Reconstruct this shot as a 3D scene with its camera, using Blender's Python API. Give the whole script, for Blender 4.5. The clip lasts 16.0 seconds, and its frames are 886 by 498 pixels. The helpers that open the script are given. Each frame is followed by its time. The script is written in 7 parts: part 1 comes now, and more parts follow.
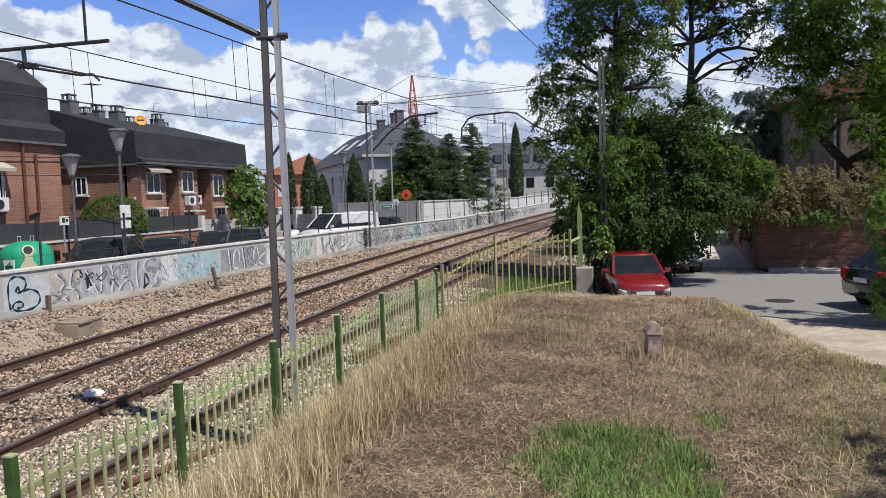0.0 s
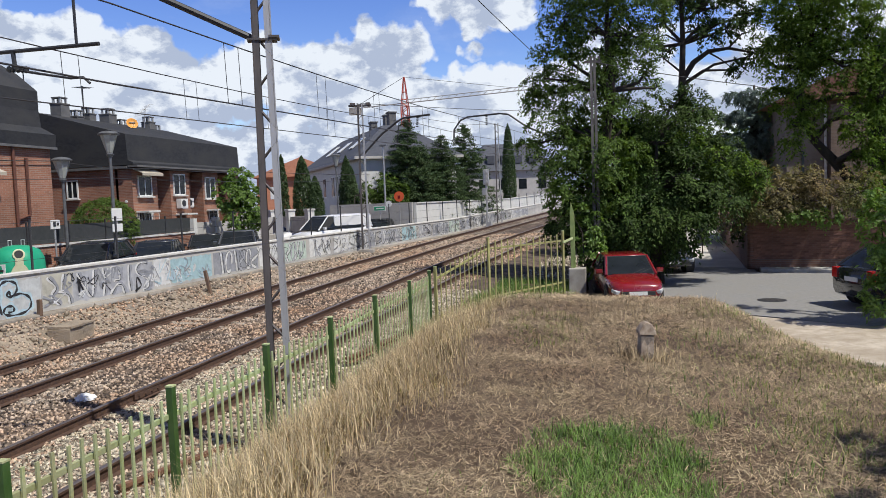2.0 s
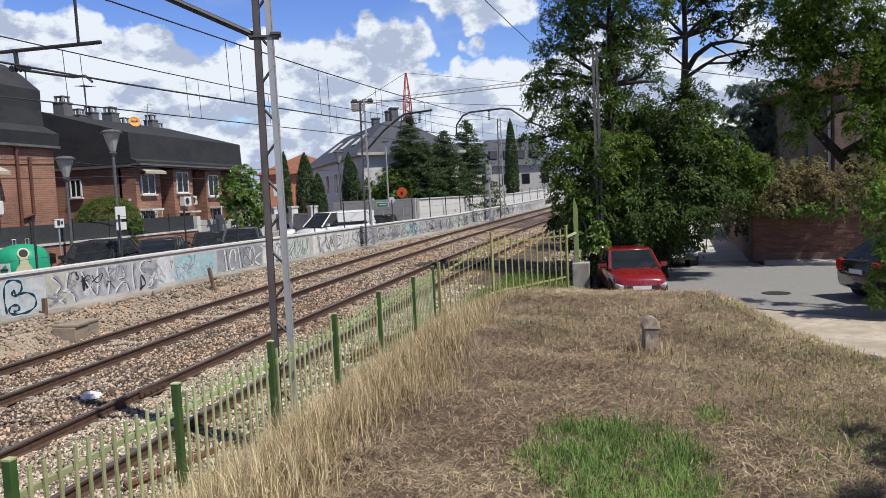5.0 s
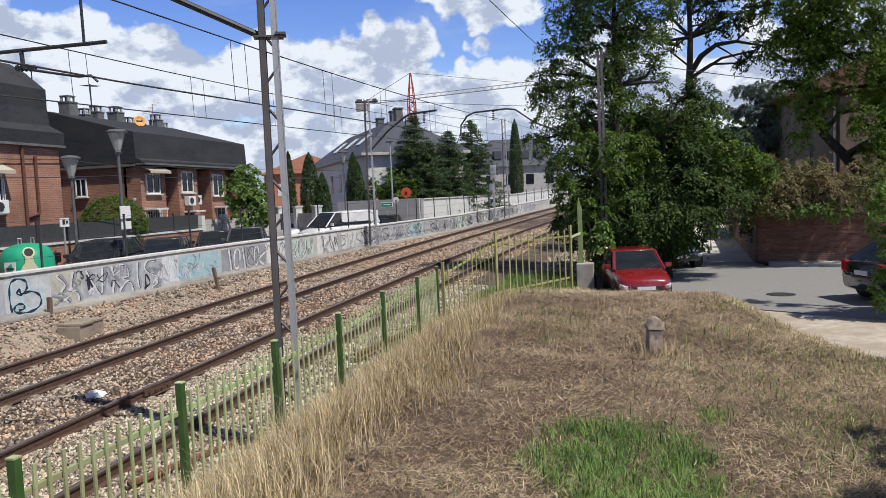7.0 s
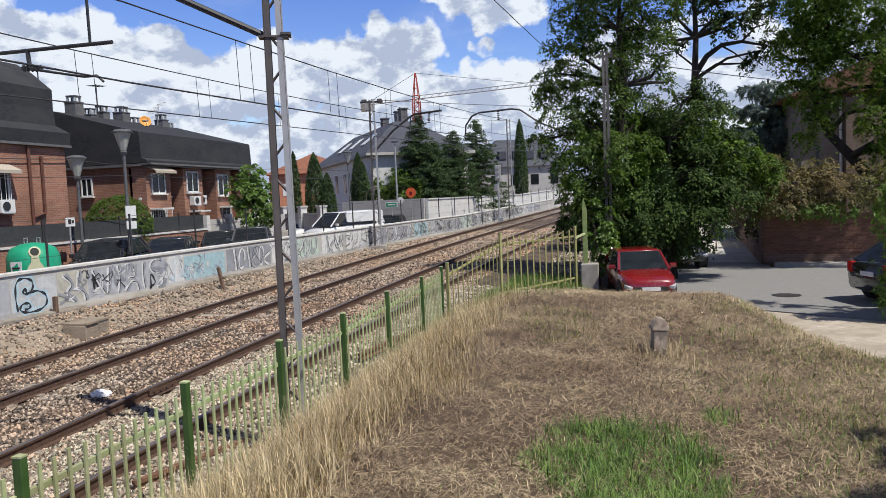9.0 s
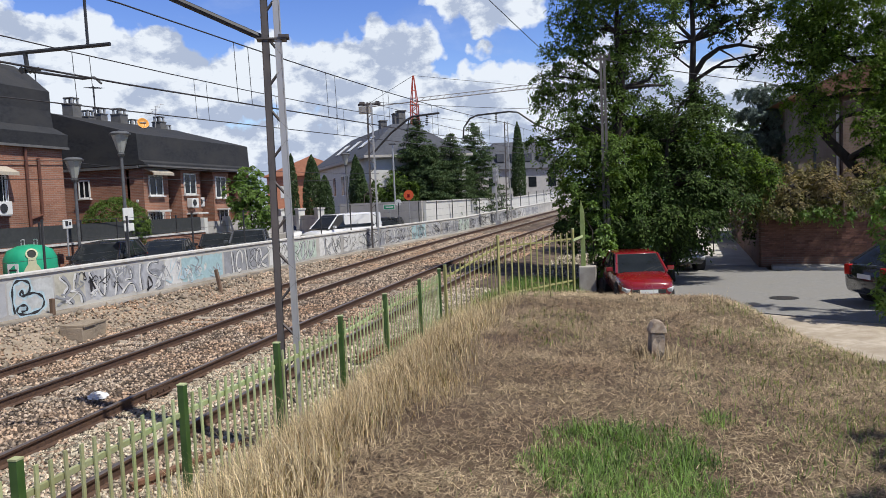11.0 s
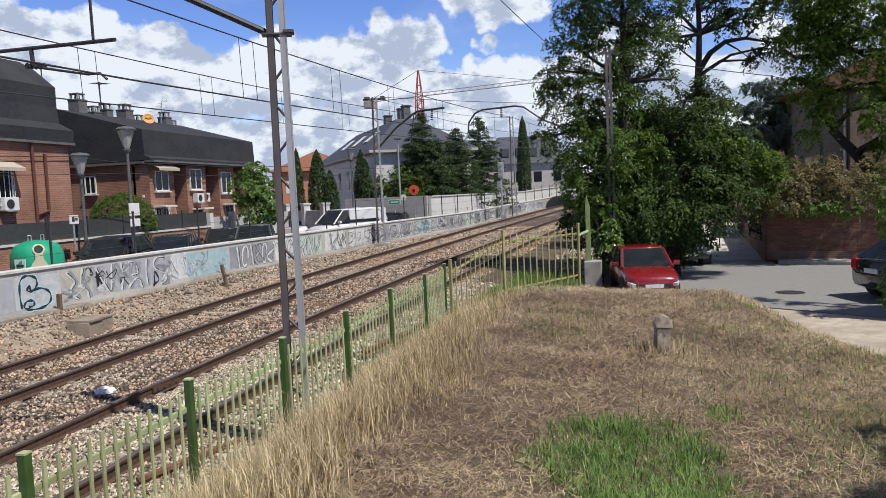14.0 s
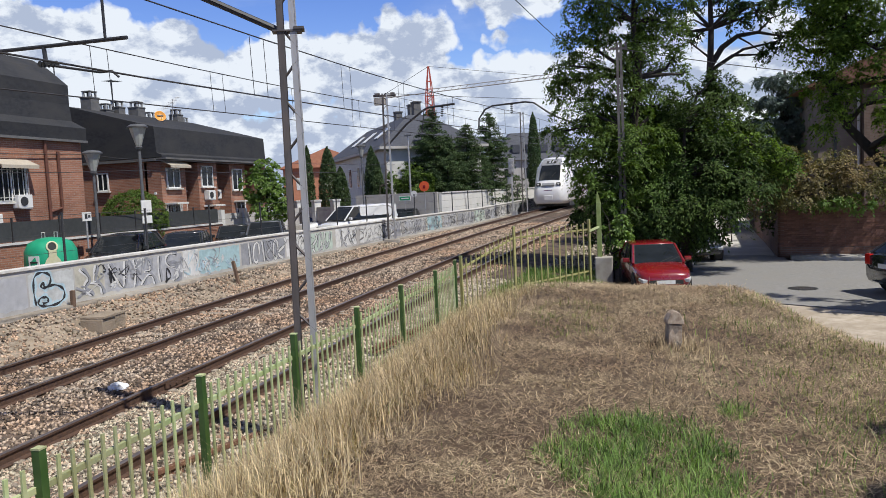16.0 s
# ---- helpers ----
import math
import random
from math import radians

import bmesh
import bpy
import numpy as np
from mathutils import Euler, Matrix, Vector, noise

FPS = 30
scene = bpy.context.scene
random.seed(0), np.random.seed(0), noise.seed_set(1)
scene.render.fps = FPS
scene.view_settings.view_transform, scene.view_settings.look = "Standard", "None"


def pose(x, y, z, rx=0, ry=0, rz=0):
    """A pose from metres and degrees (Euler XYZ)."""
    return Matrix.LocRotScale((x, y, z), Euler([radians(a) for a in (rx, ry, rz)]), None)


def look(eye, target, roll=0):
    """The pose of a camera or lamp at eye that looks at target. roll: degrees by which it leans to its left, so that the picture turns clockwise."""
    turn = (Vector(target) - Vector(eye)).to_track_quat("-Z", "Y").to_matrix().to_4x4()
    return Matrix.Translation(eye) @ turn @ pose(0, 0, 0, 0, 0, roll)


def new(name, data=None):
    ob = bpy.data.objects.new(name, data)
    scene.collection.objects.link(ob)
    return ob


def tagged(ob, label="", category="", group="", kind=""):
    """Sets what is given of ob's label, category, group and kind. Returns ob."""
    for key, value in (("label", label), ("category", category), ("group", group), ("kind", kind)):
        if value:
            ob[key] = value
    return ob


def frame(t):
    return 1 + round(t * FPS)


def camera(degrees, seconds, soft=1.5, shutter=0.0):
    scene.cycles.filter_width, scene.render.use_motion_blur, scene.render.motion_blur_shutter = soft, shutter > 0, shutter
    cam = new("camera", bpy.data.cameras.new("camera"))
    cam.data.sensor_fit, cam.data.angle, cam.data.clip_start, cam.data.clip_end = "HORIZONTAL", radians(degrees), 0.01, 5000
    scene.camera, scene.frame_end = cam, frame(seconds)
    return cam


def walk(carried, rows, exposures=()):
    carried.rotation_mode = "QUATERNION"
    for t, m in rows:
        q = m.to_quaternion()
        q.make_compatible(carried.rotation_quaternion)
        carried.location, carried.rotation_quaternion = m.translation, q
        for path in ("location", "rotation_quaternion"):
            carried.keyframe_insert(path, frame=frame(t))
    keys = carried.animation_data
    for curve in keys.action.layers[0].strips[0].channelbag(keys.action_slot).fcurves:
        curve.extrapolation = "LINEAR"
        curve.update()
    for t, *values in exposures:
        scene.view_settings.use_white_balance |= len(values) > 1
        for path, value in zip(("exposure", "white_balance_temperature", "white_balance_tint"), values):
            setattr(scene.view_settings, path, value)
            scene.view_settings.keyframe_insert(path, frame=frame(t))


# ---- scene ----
# The camera is held by hand at one spot on the grassy bank; the railway runs along +Y and bends to the right.
EYE = (0.0, 0.0, 3.06)
TURNS = [  # seconds, yaw, pitch, roll
    (0, 13.21, -3.87, 1.92),
    (0.5, 13.15, -3.98, 2.25),
    (1, 13.06, -4.07, 2.26),
    (1.5, 12.71, -3.87, 2.07),
    (2, 12.65, -3.77, 2.23),
    (2.5, 12.74, -3.99, 2.26),
    (3, 12.78, -3.99, 2.51),
    (3.5, 12.86, -4.08, 2.59),
    (4, 12.81, -4.11, 2.75),
    (6.5, 13.05, -4.07, 2.57),
    (7, 13.20, -4.07, 2.57),
    (7.5, 13.45, -4.06, 2.52),
    (8, 13.33, -4.12, 2.53),
    (8.5, 13.35, -4.16, 2.47),
    (9, 13.56, -4.04, 2.50),
    (11.5, 13.37, -3.86, 2.42),
    (12, 13.54, -4.07, 2.41),
    (12.5, 13.51, -4.25, 2.56),
    (13, 13.43, -4.32, 2.65),
    (13.5, 13.66, -4.28, 2.62),
    (14, 13.79, -4.24, 2.54),
    (14.5, 14.23, -4.29, 2.51),
    (15, 14.18, -4.41, 2.76),
    (15.5, 14.37, -4.24, 2.64),
    (16, 14.59, -4.49, 2.70),
]
cam = camera(61.6, 16.0, 0.5)
walk(cam, [(t, pose(*EYE, 90 + p, r, y)) for t, y, p, r in TURNS])

# ---- sky, sun, exposure ----
SUN_EL, SUN_AZ = radians(58), radians(114)  # azimuth from +Y towards +X


def sky():
    w = bpy.data.worlds.new("sky")
    w.use_nodes = True
    scene.world = w
    nt = w.node_tree
    N, L = nt.nodes, nt.links
    N.clear()
    out, bg = N.new("ShaderNodeOutputWorld"), N.new("ShaderNodeBackground")
    tex = N.new("ShaderNodeTexSky")
    tex.sky_type, tex.sun_disc = "NISHITA", False
    tex.sun_elevation, tex.sun_rotation = SUN_EL, SUN_AZ
    tex.air_density, tex.dust_density, tex.ozone_density = 1.0, 0.0, 1.6
    bg.inputs[1].default_value = 0.075
    co = N.new("ShaderNodeTexCoord")

    def math_(op, a, b=None, c=None, clamp=False):
        n = N.new("ShaderNodeMath")
        n.operation, n.use_clamp = op, clamp
        for i, v in enumerate((a, b, c)):
            if v is None:
                continue
            if isinstance(v, (int, float)):
                n.inputs[i].default_value = v
            else:
                L.new(v, n.inputs[i])
        return n.outputs[0]

    def noise_(scale, detail, rough, offset=(0, 0, 0), stretch=1.6):
        m = N.new("ShaderNodeMapping")
        m.inputs["Location"].default_value = offset
        m.inputs["Scale"].default_value = (1, 1, stretch)
        L.new(co.outputs["Generated"], m.inputs[0])
        n = N.new("ShaderNodeTexNoise")
        n.inputs["Scale"].default_value, n.inputs["Detail"].default_value, n.inputs["Roughness"].default_value = scale, detail, rough
        L.new(m.outputs[0], n.inputs["Vector"])
        return n.outputs["Fac"]

    sep = N.new("ShaderNodeSeparateXYZ")
    L.new(co.outputs["Generated"], sep.inputs[0])
    z = sep.outputs[2]
    billow = noise_(5.0, 9, 0.58, (3.1, 1.7, 0.4))
    fine = noise_(14.0, 7, 0.6, (0.3, 5.2, 2.0))
    # the view direction, ruffled at three scales so that every heap gets a cauliflower edge
    way = co.outputs["Generated"]
    for scale, amount in ((7.0, 0.036), (19.0, 0.030), (46.0, 0.018)):
        n = N.new("ShaderNodeTexNoise")
        n.inputs["Scale"].default_value, n.inputs["Detail"].default_value, n.inputs["Roughness"].default_value = scale, 3, 0.5
        L.new(co.outputs["Generated"], n.inputs["Vector"])
        off, add = N.new("ShaderNodeVectorMath"), N.new("ShaderNodeVectorMath")
        off.operation, add.operation = "MULTIPLY_ADD", "ADD"
        L.new(n.outputs["Color"], off.inputs[0])
        off.inputs[1].default_value, off.inputs[2].default_value = (2 * amount,) * 3, (-amount,) * 3
        L.new(way, add.inputs[0])
        L.new(off.outputs[0], add.inputs[1])
        way = add.outputs[0]
    # cumulus heaps: azimuth from +Y towards +X, elevation, radius, all in degrees
    heaps = [(-52, 9, 7), (-44, 9, 5.0), (-39.5, 8.6, 4.8), (-36, 8.2, 4.4), (-33.4, 10.2, 2.5), (-31, 8.5, 3.6), (-28, 9.6, 3.2), (-25.8, 10.4, 2.5), (-23, 9.0, 3.2),
             (-20.8, 8.6, 3.2), (-18.6, 9.6, 3.4), (-15.6, 10.2, 3.1), (-13.8, 7.4, 3.2), (-10, 6.4, 3.8), (-5, 6.0, 4.2), (-9.6, 13.9, 2.3), (-6.9, 14.6, 2.5), (-12.4, 14.8, 1.9), (-10, 11.0, 0.9),
             (1, 8, 4), (10, 16, 4), (17, 9, 5), (26, 11, 6), (38, 8, 6)]
    heap = None
    for az, elev, rad in heaps:
        az, elev, rad = radians(az), radians(elev), radians(rad)
        d = N.new("ShaderNodeVectorMath")
        d.operation = "DISTANCE"
        L.new(way, d.inputs[0])
        d.inputs[1].default_value = (math.sin(az) * math.cos(elev), math.cos(az) * math.cos(elev), math.sin(elev))
        f = math_("MULTIPLY_ADD", d.outputs["Value"], -1.0, rad)
        heap = f if heap is None else math_("MAXIMUM", heap, f)
    edge = math_("ADD", math_("MULTIPLY", math_("SUBTRACT", billow, 0.5), 0.30), math_("MULTIPLY", math_("SUBTRACT", fine, 0.5), 0.10))
    bank = math_("MULTIPLY", math_("SUBTRACT", math_("ADD", 0.15, edge), z), 60, clamp=True)
    # broken grey cloud added above the view, to dim and neutralise the blue skylight
    over = math_("MULTIPLY", math_("SUBTRACT", z, 0.30), 8, clamp=True)
    loose = math_("MULTIPLY", math_("MULTIPLY", math_("SUBTRACT", math_("ADD", math_("MULTIPLY", billow, 0.8), math_("MULTIPLY", fine, 0.2)), 0.42), 10, clamp=True), over)
    veil = math_("MULTIPLY", math_("SUBTRACT", noise_(3.2, 6, 0.6, (1.2, 4.0, 2.2), 3.0), 0.52), 1.0, clamp=True)
    cover = math_("MAXIMUM", math_("MAXIMUM", bank, math_("MULTIPLY", heap, 130, clamp=True)), math_("MAXIMUM", loose, veil))
    # relief of the heaps: lit where they thin out towards the sun
    relief = math_("ADD", math_("SUBTRACT", billow, noise_(5.0, 9, 0.58, (3.13, 1.68, 0.455))), math_("MULTIPLY", math_("SUBTRACT", fine, noise_(14.0, 7, 0.6, (0.32, 5.185, 2.03))), 1.1))
    shade_n = math_("ADD", math_("MULTIPLY", relief, 3.3), 0.47)
    ramp = N.new("ShaderNodeValToRGB")
    el = ramp.color_ramp.elements
    el[0].position, el[0].color = 0.16, (5.9, 6.9, 9.0, 1)
    el[1].position, el[1].color = 0.64, (11.0, 11.8, 12.9, 1)
    lift = math_("MULTIPLY", math_("SUBTRACT", z, 0.15), 1.5)
    L.new(math_("ADD", shade_n, lift), ramp.inputs[0])
    under = N.new("ShaderNodeMix")
    under.data_type = "RGBA"
    L.new(over, under.inputs[0])
    L.new(ramp.outputs[0], under.inputs[6])
    under.inputs[7].default_value = (1.9, 1.9, 1.95, 1)
    mix = N.new("ShaderNodeMix")
    mix.data_type = "RGBA"
    L.new(cover, mix.inputs[0])
    hs = N.new("ShaderNodeHueSaturation")
    hs.inputs["Hue"].default_value, hs.inputs["Saturation"].default_value, hs.inputs["Value"].default_value = 0.525, 1.32, 2.05
    L.new(tex.outputs[0], hs.inputs["Color"])
    L.new(hs.outputs[0], mix.inputs[6])
    L.new(under.outputs[2], mix.inputs[7])
    L.new(mix.outputs[2], bg.inputs[0])
    L.new(bg.outputs[0], out.inputs[0])


sky()
sun = new("sun", bpy.data.lights.new("sun", "SUN"))
sun.data.energy, sun.data.angle, sun.data.color = 4.75, radians(0.6), (1.0, 0.965, 0.885)
_d = Vector((math.sin(SUN_AZ) * math.cos(SUN_EL), math.cos(SUN_AZ) * math.cos(SUN_EL), math.sin(SUN_EL)))
sun.matrix_world = look(_d * 60, (0, 0, 0))
scene.view_settings.exposure = 0.0

# ---- materials ----
def mat(name, c1, c2=None, scale=6.0, rough=0.8, metal=0.0, bump=0.0, bscale=None, big=0.6, c3=None, island=0.0, obj=0.0,
        stretch=(1, 1, 1), spec=0.5, coat=0.0, trans=0.0, lo=0.35, hi=0.65):
    """A surface whose colour wanders between c1, c2 (grain) and c3 (large stains), with fine relief."""
    m = bpy.data.materials.new(name)
    m.use_nodes = True
    N, L = m.node_tree.nodes, m.node_tree.links
    b = N["Principled BSDF"]
    b.inputs["Roughness"].default_value, b.inputs["Metallic"].default_value = rough, metal
    b.inputs["Specular IOR Level"].default_value = spec
    b.inputs["Coat Weight"].default_value = coat
    c2 = c2 or tuple(v * 0.75 for v in c1)
    co, mp = N.new("ShaderNodeTexCoord"), N.new("ShaderNodeMapping")
    mp.inputs["Scale"].default_value = stretch
    L.new(co.outputs["Object"], mp.inputs[0])

    def noise_(s, d=6):
        n = N.new("ShaderNodeTexNoise")
        n.inputs["Scale"].default_value, n.inputs["Detail"].default_value, n.inputs["Roughness"].default_value = s, d, 0.6
        L.new(mp.outputs[0], n.inputs["Vector"])
        return n.outputs["Fac"]

    def rgbmix(f, a, c, blend="MIX"):
        n = N.new("ShaderNodeMix")
        n.data_type, n.blend_type = "RGBA", blend
        for i, v in ((0, f), (6, a), (7, c)):
            if isinstance(v, (int, float)):
                n.inputs[i].default_value = v
            elif isinstance(v, tuple):
                n.inputs[i].default_value = (*v, 1)
            else:
                L.new(v, n.inputs[i])
        return n.outputs[2]

    def remap(v, a, c, to0=0.0, to1=1.0):
        n = N.new("ShaderNodeMapRange")
        n.inputs["From Min"].default_value, n.inputs["From Max"].default_value = a, c
        n.inputs["To Min"].default_value, n.inputs["To Max"].default_value = to0, to1
        L.new(v, n.inputs[0])
        return n.outputs[0]

    g = noise_(scale)
    col = rgbmix(remap(g, lo, hi), c1, c2)
    if c3:
        col = rgbmix(remap(noise_(scale * 0.13 if big == 0.6 else big), 0.42, 0.68), col, c3)
    if island or obj:
        src = N.new("ShaderNodeNewGeometry").outputs["Random Per Island"] if island else N.new("ShaderNodeObjectInfo").outputs["Random"]
        amt = island or obj
        hsv = N.new("ShaderNodeHueSaturation")
        L.new(remap(src, 0, 1, 1 - amt, 1 + amt), hsv.inputs["Value"])
        L.new(col, hsv.inputs["Color"])
        col = hsv.outputs[0]
    L.new(col, b.inputs["Base Color"])
    L.new(remap(g, 0.3, 0.7, max(0.02, rough - 0.1), min(1, rough + 0.1)), b.inputs["Roughness"])
    if bump:
        bp = N.new("ShaderNodeBump")
        bp.inputs["Strength"].default_value, bp.inputs["Distance"].default_value = min(1, bump), 0.02 * max(1, bump)
        L.new(noise_(bscale or scale * 3), bp.inputs["Height"])
        L.new(bp.outputs[0], b.inputs["Normal"])
    if trans:
        t, mx = N.new("ShaderNodeBsdfTranslucent"), N.new("ShaderNodeMixShader")
        L.new(rgbmix(1.0, col, (1.25, 1.3, 0.6), "MULTIPLY"), t.inputs[0])
        mx.inputs[0].default_value = trans
        L.new(b.outputs[0], mx.inputs[1])
        L.new(t.outputs[0], mx.inputs[2])
        L.new(mx.outputs[0], N["Material Output"].inputs[0])
    return m


def brick_mat(name, c1, c2, mortar, scale=1.0, bw=0.25, bh=0.07, vert="z"):
    """Brickwork at true size, on walls along x or y."""
    m = mat(name, c1, c2, 2.0, 0.9)
    N, L = m.node_tree.nodes, m.node_tree.links
    b = N["Principled BSDF"]
    co, sep, cmb = N.new("ShaderNodeTexCoord"), N.new("ShaderNodeSeparateXYZ"), N.new("ShaderNodeCombineXYZ")
    add = N.new("ShaderNodeMath")
    L.new(co.outputs["Object"], sep.inputs[0])
    L.new(sep.outputs[0], add.inputs[0])
    L.new(sep.outputs[1], add.inputs[1])
    L.new(add.outputs[0], cmb.inputs[0])
    L.new(sep.outputs[2], cmb.inputs[1])
    t = N.new("ShaderNodeTexBrick")
    t.inputs["Color1"].default_value, t.inputs["Color2"].default_value, t.inputs["Mortar"].default_value = (*c1, 1), (*c2, 1), (*mortar, 1)
    t.inputs["Scale"].default_value, t.inputs["Brick Width"].default_value, t.inputs["Row Height"].default_value = 1.0, bw, bh
    t.inputs["Mortar Size"].default_value = 0.008
    L.new(cmb.outputs[0], t.inputs["Vector"])
    n = N.new("ShaderNodeTexNoise")
    n.inputs["Scale"].default_value, n.inputs["Detail"].default_value = 0.8, 8
    L.new(co.outputs["Object"], n.inputs["Vector"])
    hsv = N.new("ShaderNodeHueSaturation")
    mr = N.new("ShaderNodeMapRange")
    mr.inputs["From Min"].default_value, mr.inputs["From Max"].default_value = 0.3, 0.7
    mr.inputs["To Min"].default_value, mr.inputs["To Max"].default_value = 0.75, 1.2
    L.new(n.outputs["Fac"], mr.inputs[0])
    L.new(mr.outputs[0], hsv.inputs["Value"])
    L.new(t.outputs["Color"], hsv.inputs["Color"])
    L.new(hsv.outputs[0], b.inputs["Base Color"])
    bp = N.new("ShaderNodeBump")
    bp.inputs["Strength"].default_value, bp.inputs["Distance"].default_value = 0.6, 0.006
    inv = N.new("ShaderNodeMath")
    inv.operation, inv.inputs[0].default_value = "SUBTRACT", 1.0
    L.new(t.outputs["Fac"], inv.inputs[1])
    L.new(inv.outputs[0], bp.inputs["Height"])
    L.new(bp.outputs[0], b.inputs["Normal"])
    return m


M = {}
M["earth"] = mat("dry_earth", (0.085, 0.055, 0.034), (0.17, 0.115, 0.07), 26.0, 0.95, bump=1.0, bscale=60, c3=(0.075, 0.046, 0.03), big=1.1)
M["rubble"] = mat("rubble_soil", (0.33, 0.275, 0.21), (0.17, 0.135, 0.10), 9.0, 0.95, bump=1.0, bscale=22, c3=(0.36, 0.29, 0.215))
# Bed much darker than its stones: shade of the gaps is in the colour.
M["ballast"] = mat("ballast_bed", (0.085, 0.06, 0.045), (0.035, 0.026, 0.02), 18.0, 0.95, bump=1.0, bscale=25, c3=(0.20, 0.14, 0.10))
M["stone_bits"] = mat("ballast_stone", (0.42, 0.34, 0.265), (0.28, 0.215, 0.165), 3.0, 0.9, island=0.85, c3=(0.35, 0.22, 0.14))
M["pale_bits"] = mat("pale_gravel", (0.49, 0.44, 0.345), (0.31, 0.265, 0.195), 3.0, 0.9, island=0.8)
M["rail"] = mat("rusty_rail", (0.075, 0.045, 0.035), (0.13, 0.075, 0.05), 18, 0.75, metal=0.25, bump=0.3)
M["rail_head"] = mat("worn_rail_head", (0.16, 0.125, 0.11), (0.28, 0.24, 0.22), 9, 0.42, metal=0.6, stretch=(1, 0.1, 1))
M["sleeper"] = mat("sleeper_concrete", (0.40, 0.35, 0.29), (0.27, 0.22, 0.17), 9, 0.9, bump=0.5, obj=0.2)
M["asphalt"] = mat("sunned_asphalt", (0.20, 0.196, 0.19), (0.27, 0.263, 0.252), 9, 0.9, bump=0.4, bscale=90, c3=(0.24, 0.23, 0.215))
M["sand"] = mat("sandy_verge", (0.56, 0.49, 0.40), (0.40, 0.335, 0.26), 5, 0.95, bump=0.7, bscale=40, c3=(0.33, 0.27, 0.20))
# Pale concrete, lightened further to stand in for sunlight on the lane.
M["lane_concrete"] = mat("sunlit_worn_concrete", (0.56, 0.54, 0.50), (0.44, 0.42, 0.385), 3, 0.9, bump=0.4, c3=(0.38, 0.35, 0.31))
M["paving"] = mat("concrete_paving", (0.44, 0.43, 0.40), (0.36, 0.345, 0.32), 7, 0.9, bump=0.3, obj=0.08)
M["concrete"] = mat("weathered_concrete", (0.46, 0.44, 0.41), (0.34, 0.32, 0.29), 4, 0.9, bump=0.5, bscale=30, c3=(0.29, 0.26, 0.225))
M["coping"] = mat("pale_coping", (0.66, 0.65, 0.62), (0.52, 0.50, 0.47), 5, 0.85, bump=0.3)
M["green"] = mat("green_fence_paint", (0.36, 0.45, 0.19), (0.49, 0.55, 0.31), 5, 0.6, bump=0.15, bscale=40, c3=(0.34, 0.31, 0.17), obj=0.18)
# Dark green post paint, darkened further for the self-shade of an open profile.
M["green_shaded"] = mat("shade_darkened_post_paint", (0.034, 0.085, 0.018), (0.06, 0.115, 0.03), 6, 0.5, bump=0.15)
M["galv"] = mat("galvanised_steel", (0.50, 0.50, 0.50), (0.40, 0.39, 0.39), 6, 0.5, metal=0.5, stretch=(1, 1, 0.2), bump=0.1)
M["brown_steel"] = mat("dark_brown_steel", (0.085, 0.078, 0.077), (0.14, 0.12, 0.115), 7, 0.6, metal=0.3, stretch=(1, 1, 0.3))
M["dark_steel"] = mat("dark_steel", (0.035, 0.036, 0.04), (0.06, 0.06, 0.062), 8, 0.5, metal=0.3)
M["wire"] = mat("copper_wire", (0.05, 0.052, 0.06), (0.07, 0.065, 0.065), 8, 0.5, metal=0.4)
M["wood"] = mat("old_wood", (0.12, 0.075, 0.05), (0.20, 0.13, 0.09), 9, 0.9, stretch=(1, 1, 0.2), bump=0.5)
M["brick"] = brick_mat("red_brick", (0.36, 0.16, 0.10), (0.27, 0.115, 0.072), (0.33, 0.25, 0.20))
M["old_brick"] = brick_mat("old_garden_brick", (0.22, 0.115, 0.08), (0.16, 0.082, 0.06), (0.19, 0.155, 0.13), bw=0.26, bh=0.075)
M["slate"] = mat("dark_slate", (0.026, 0.028, 0.033), (0.046, 0.048, 0.054), 5, 0.85, bump=0.4, bscale=14, c3=(0.05, 0.05, 0.052), stretch=(1, 1, 2), spec=0.2)
M["slate_blue"] = mat("grey_slate", (0.055, 0.06, 0.075), (0.09, 0.095, 0.115), 4, 0.7, bump=0.4, bscale=10, stretch=(1, 1, 2), spec=0.3)
M["render"] = mat("pale_render", (0.66, 0.65, 0.62), (0.58, 0.57, 0.545), 2, 0.9, bump=0.15)
M["grey_render"] = mat("grey_render", (0.50, 0.48, 0.455), (0.42, 0.40, 0.38), 2, 0.9, bump=0.15)
M["terracotta"] = mat("terracotta_render", (0.56, 0.25, 0.15), (0.48, 0.20, 0.12), 3, 0.9)
M["white"] = mat("white_paint", (0.78, 0.78, 0.76), (0.70, 0.70, 0.68), 4, 0.5)
M["black"] = mat("black_rubber", (0.02, 0.02, 0.021), (0.032, 0.031, 0.03), 9, 0.8)
M["glass"] = mat("dark_glazing", (0.012, 0.015, 0.018), (0.02, 0.024, 0.028), 2, 0.12, spec=0.35)
M["car_red"] = mat("red_car_paint", (0.24, 0.010, 0.014), (0.20, 0.008, 0.012), 2, 0.28, coat=1.0)
M["car_dark"] = mat("dark_blue_car_paint", (0.018, 0.022, 0.032), (0.025, 0.03, 0.04), 2, 0.28, coat=1.0)
M["car_black"] = mat("black_car_paint", (0.012, 0.013, 0.015), (0.02, 0.02, 0.022), 2, 0.25, coat=1.0)
M["car_grey"] = mat("grey_car_paint", (0.13, 0.14, 0.155), (0.10, 0.11, 0.12), 2, 0.3, coat=1.0, metal=0.4)
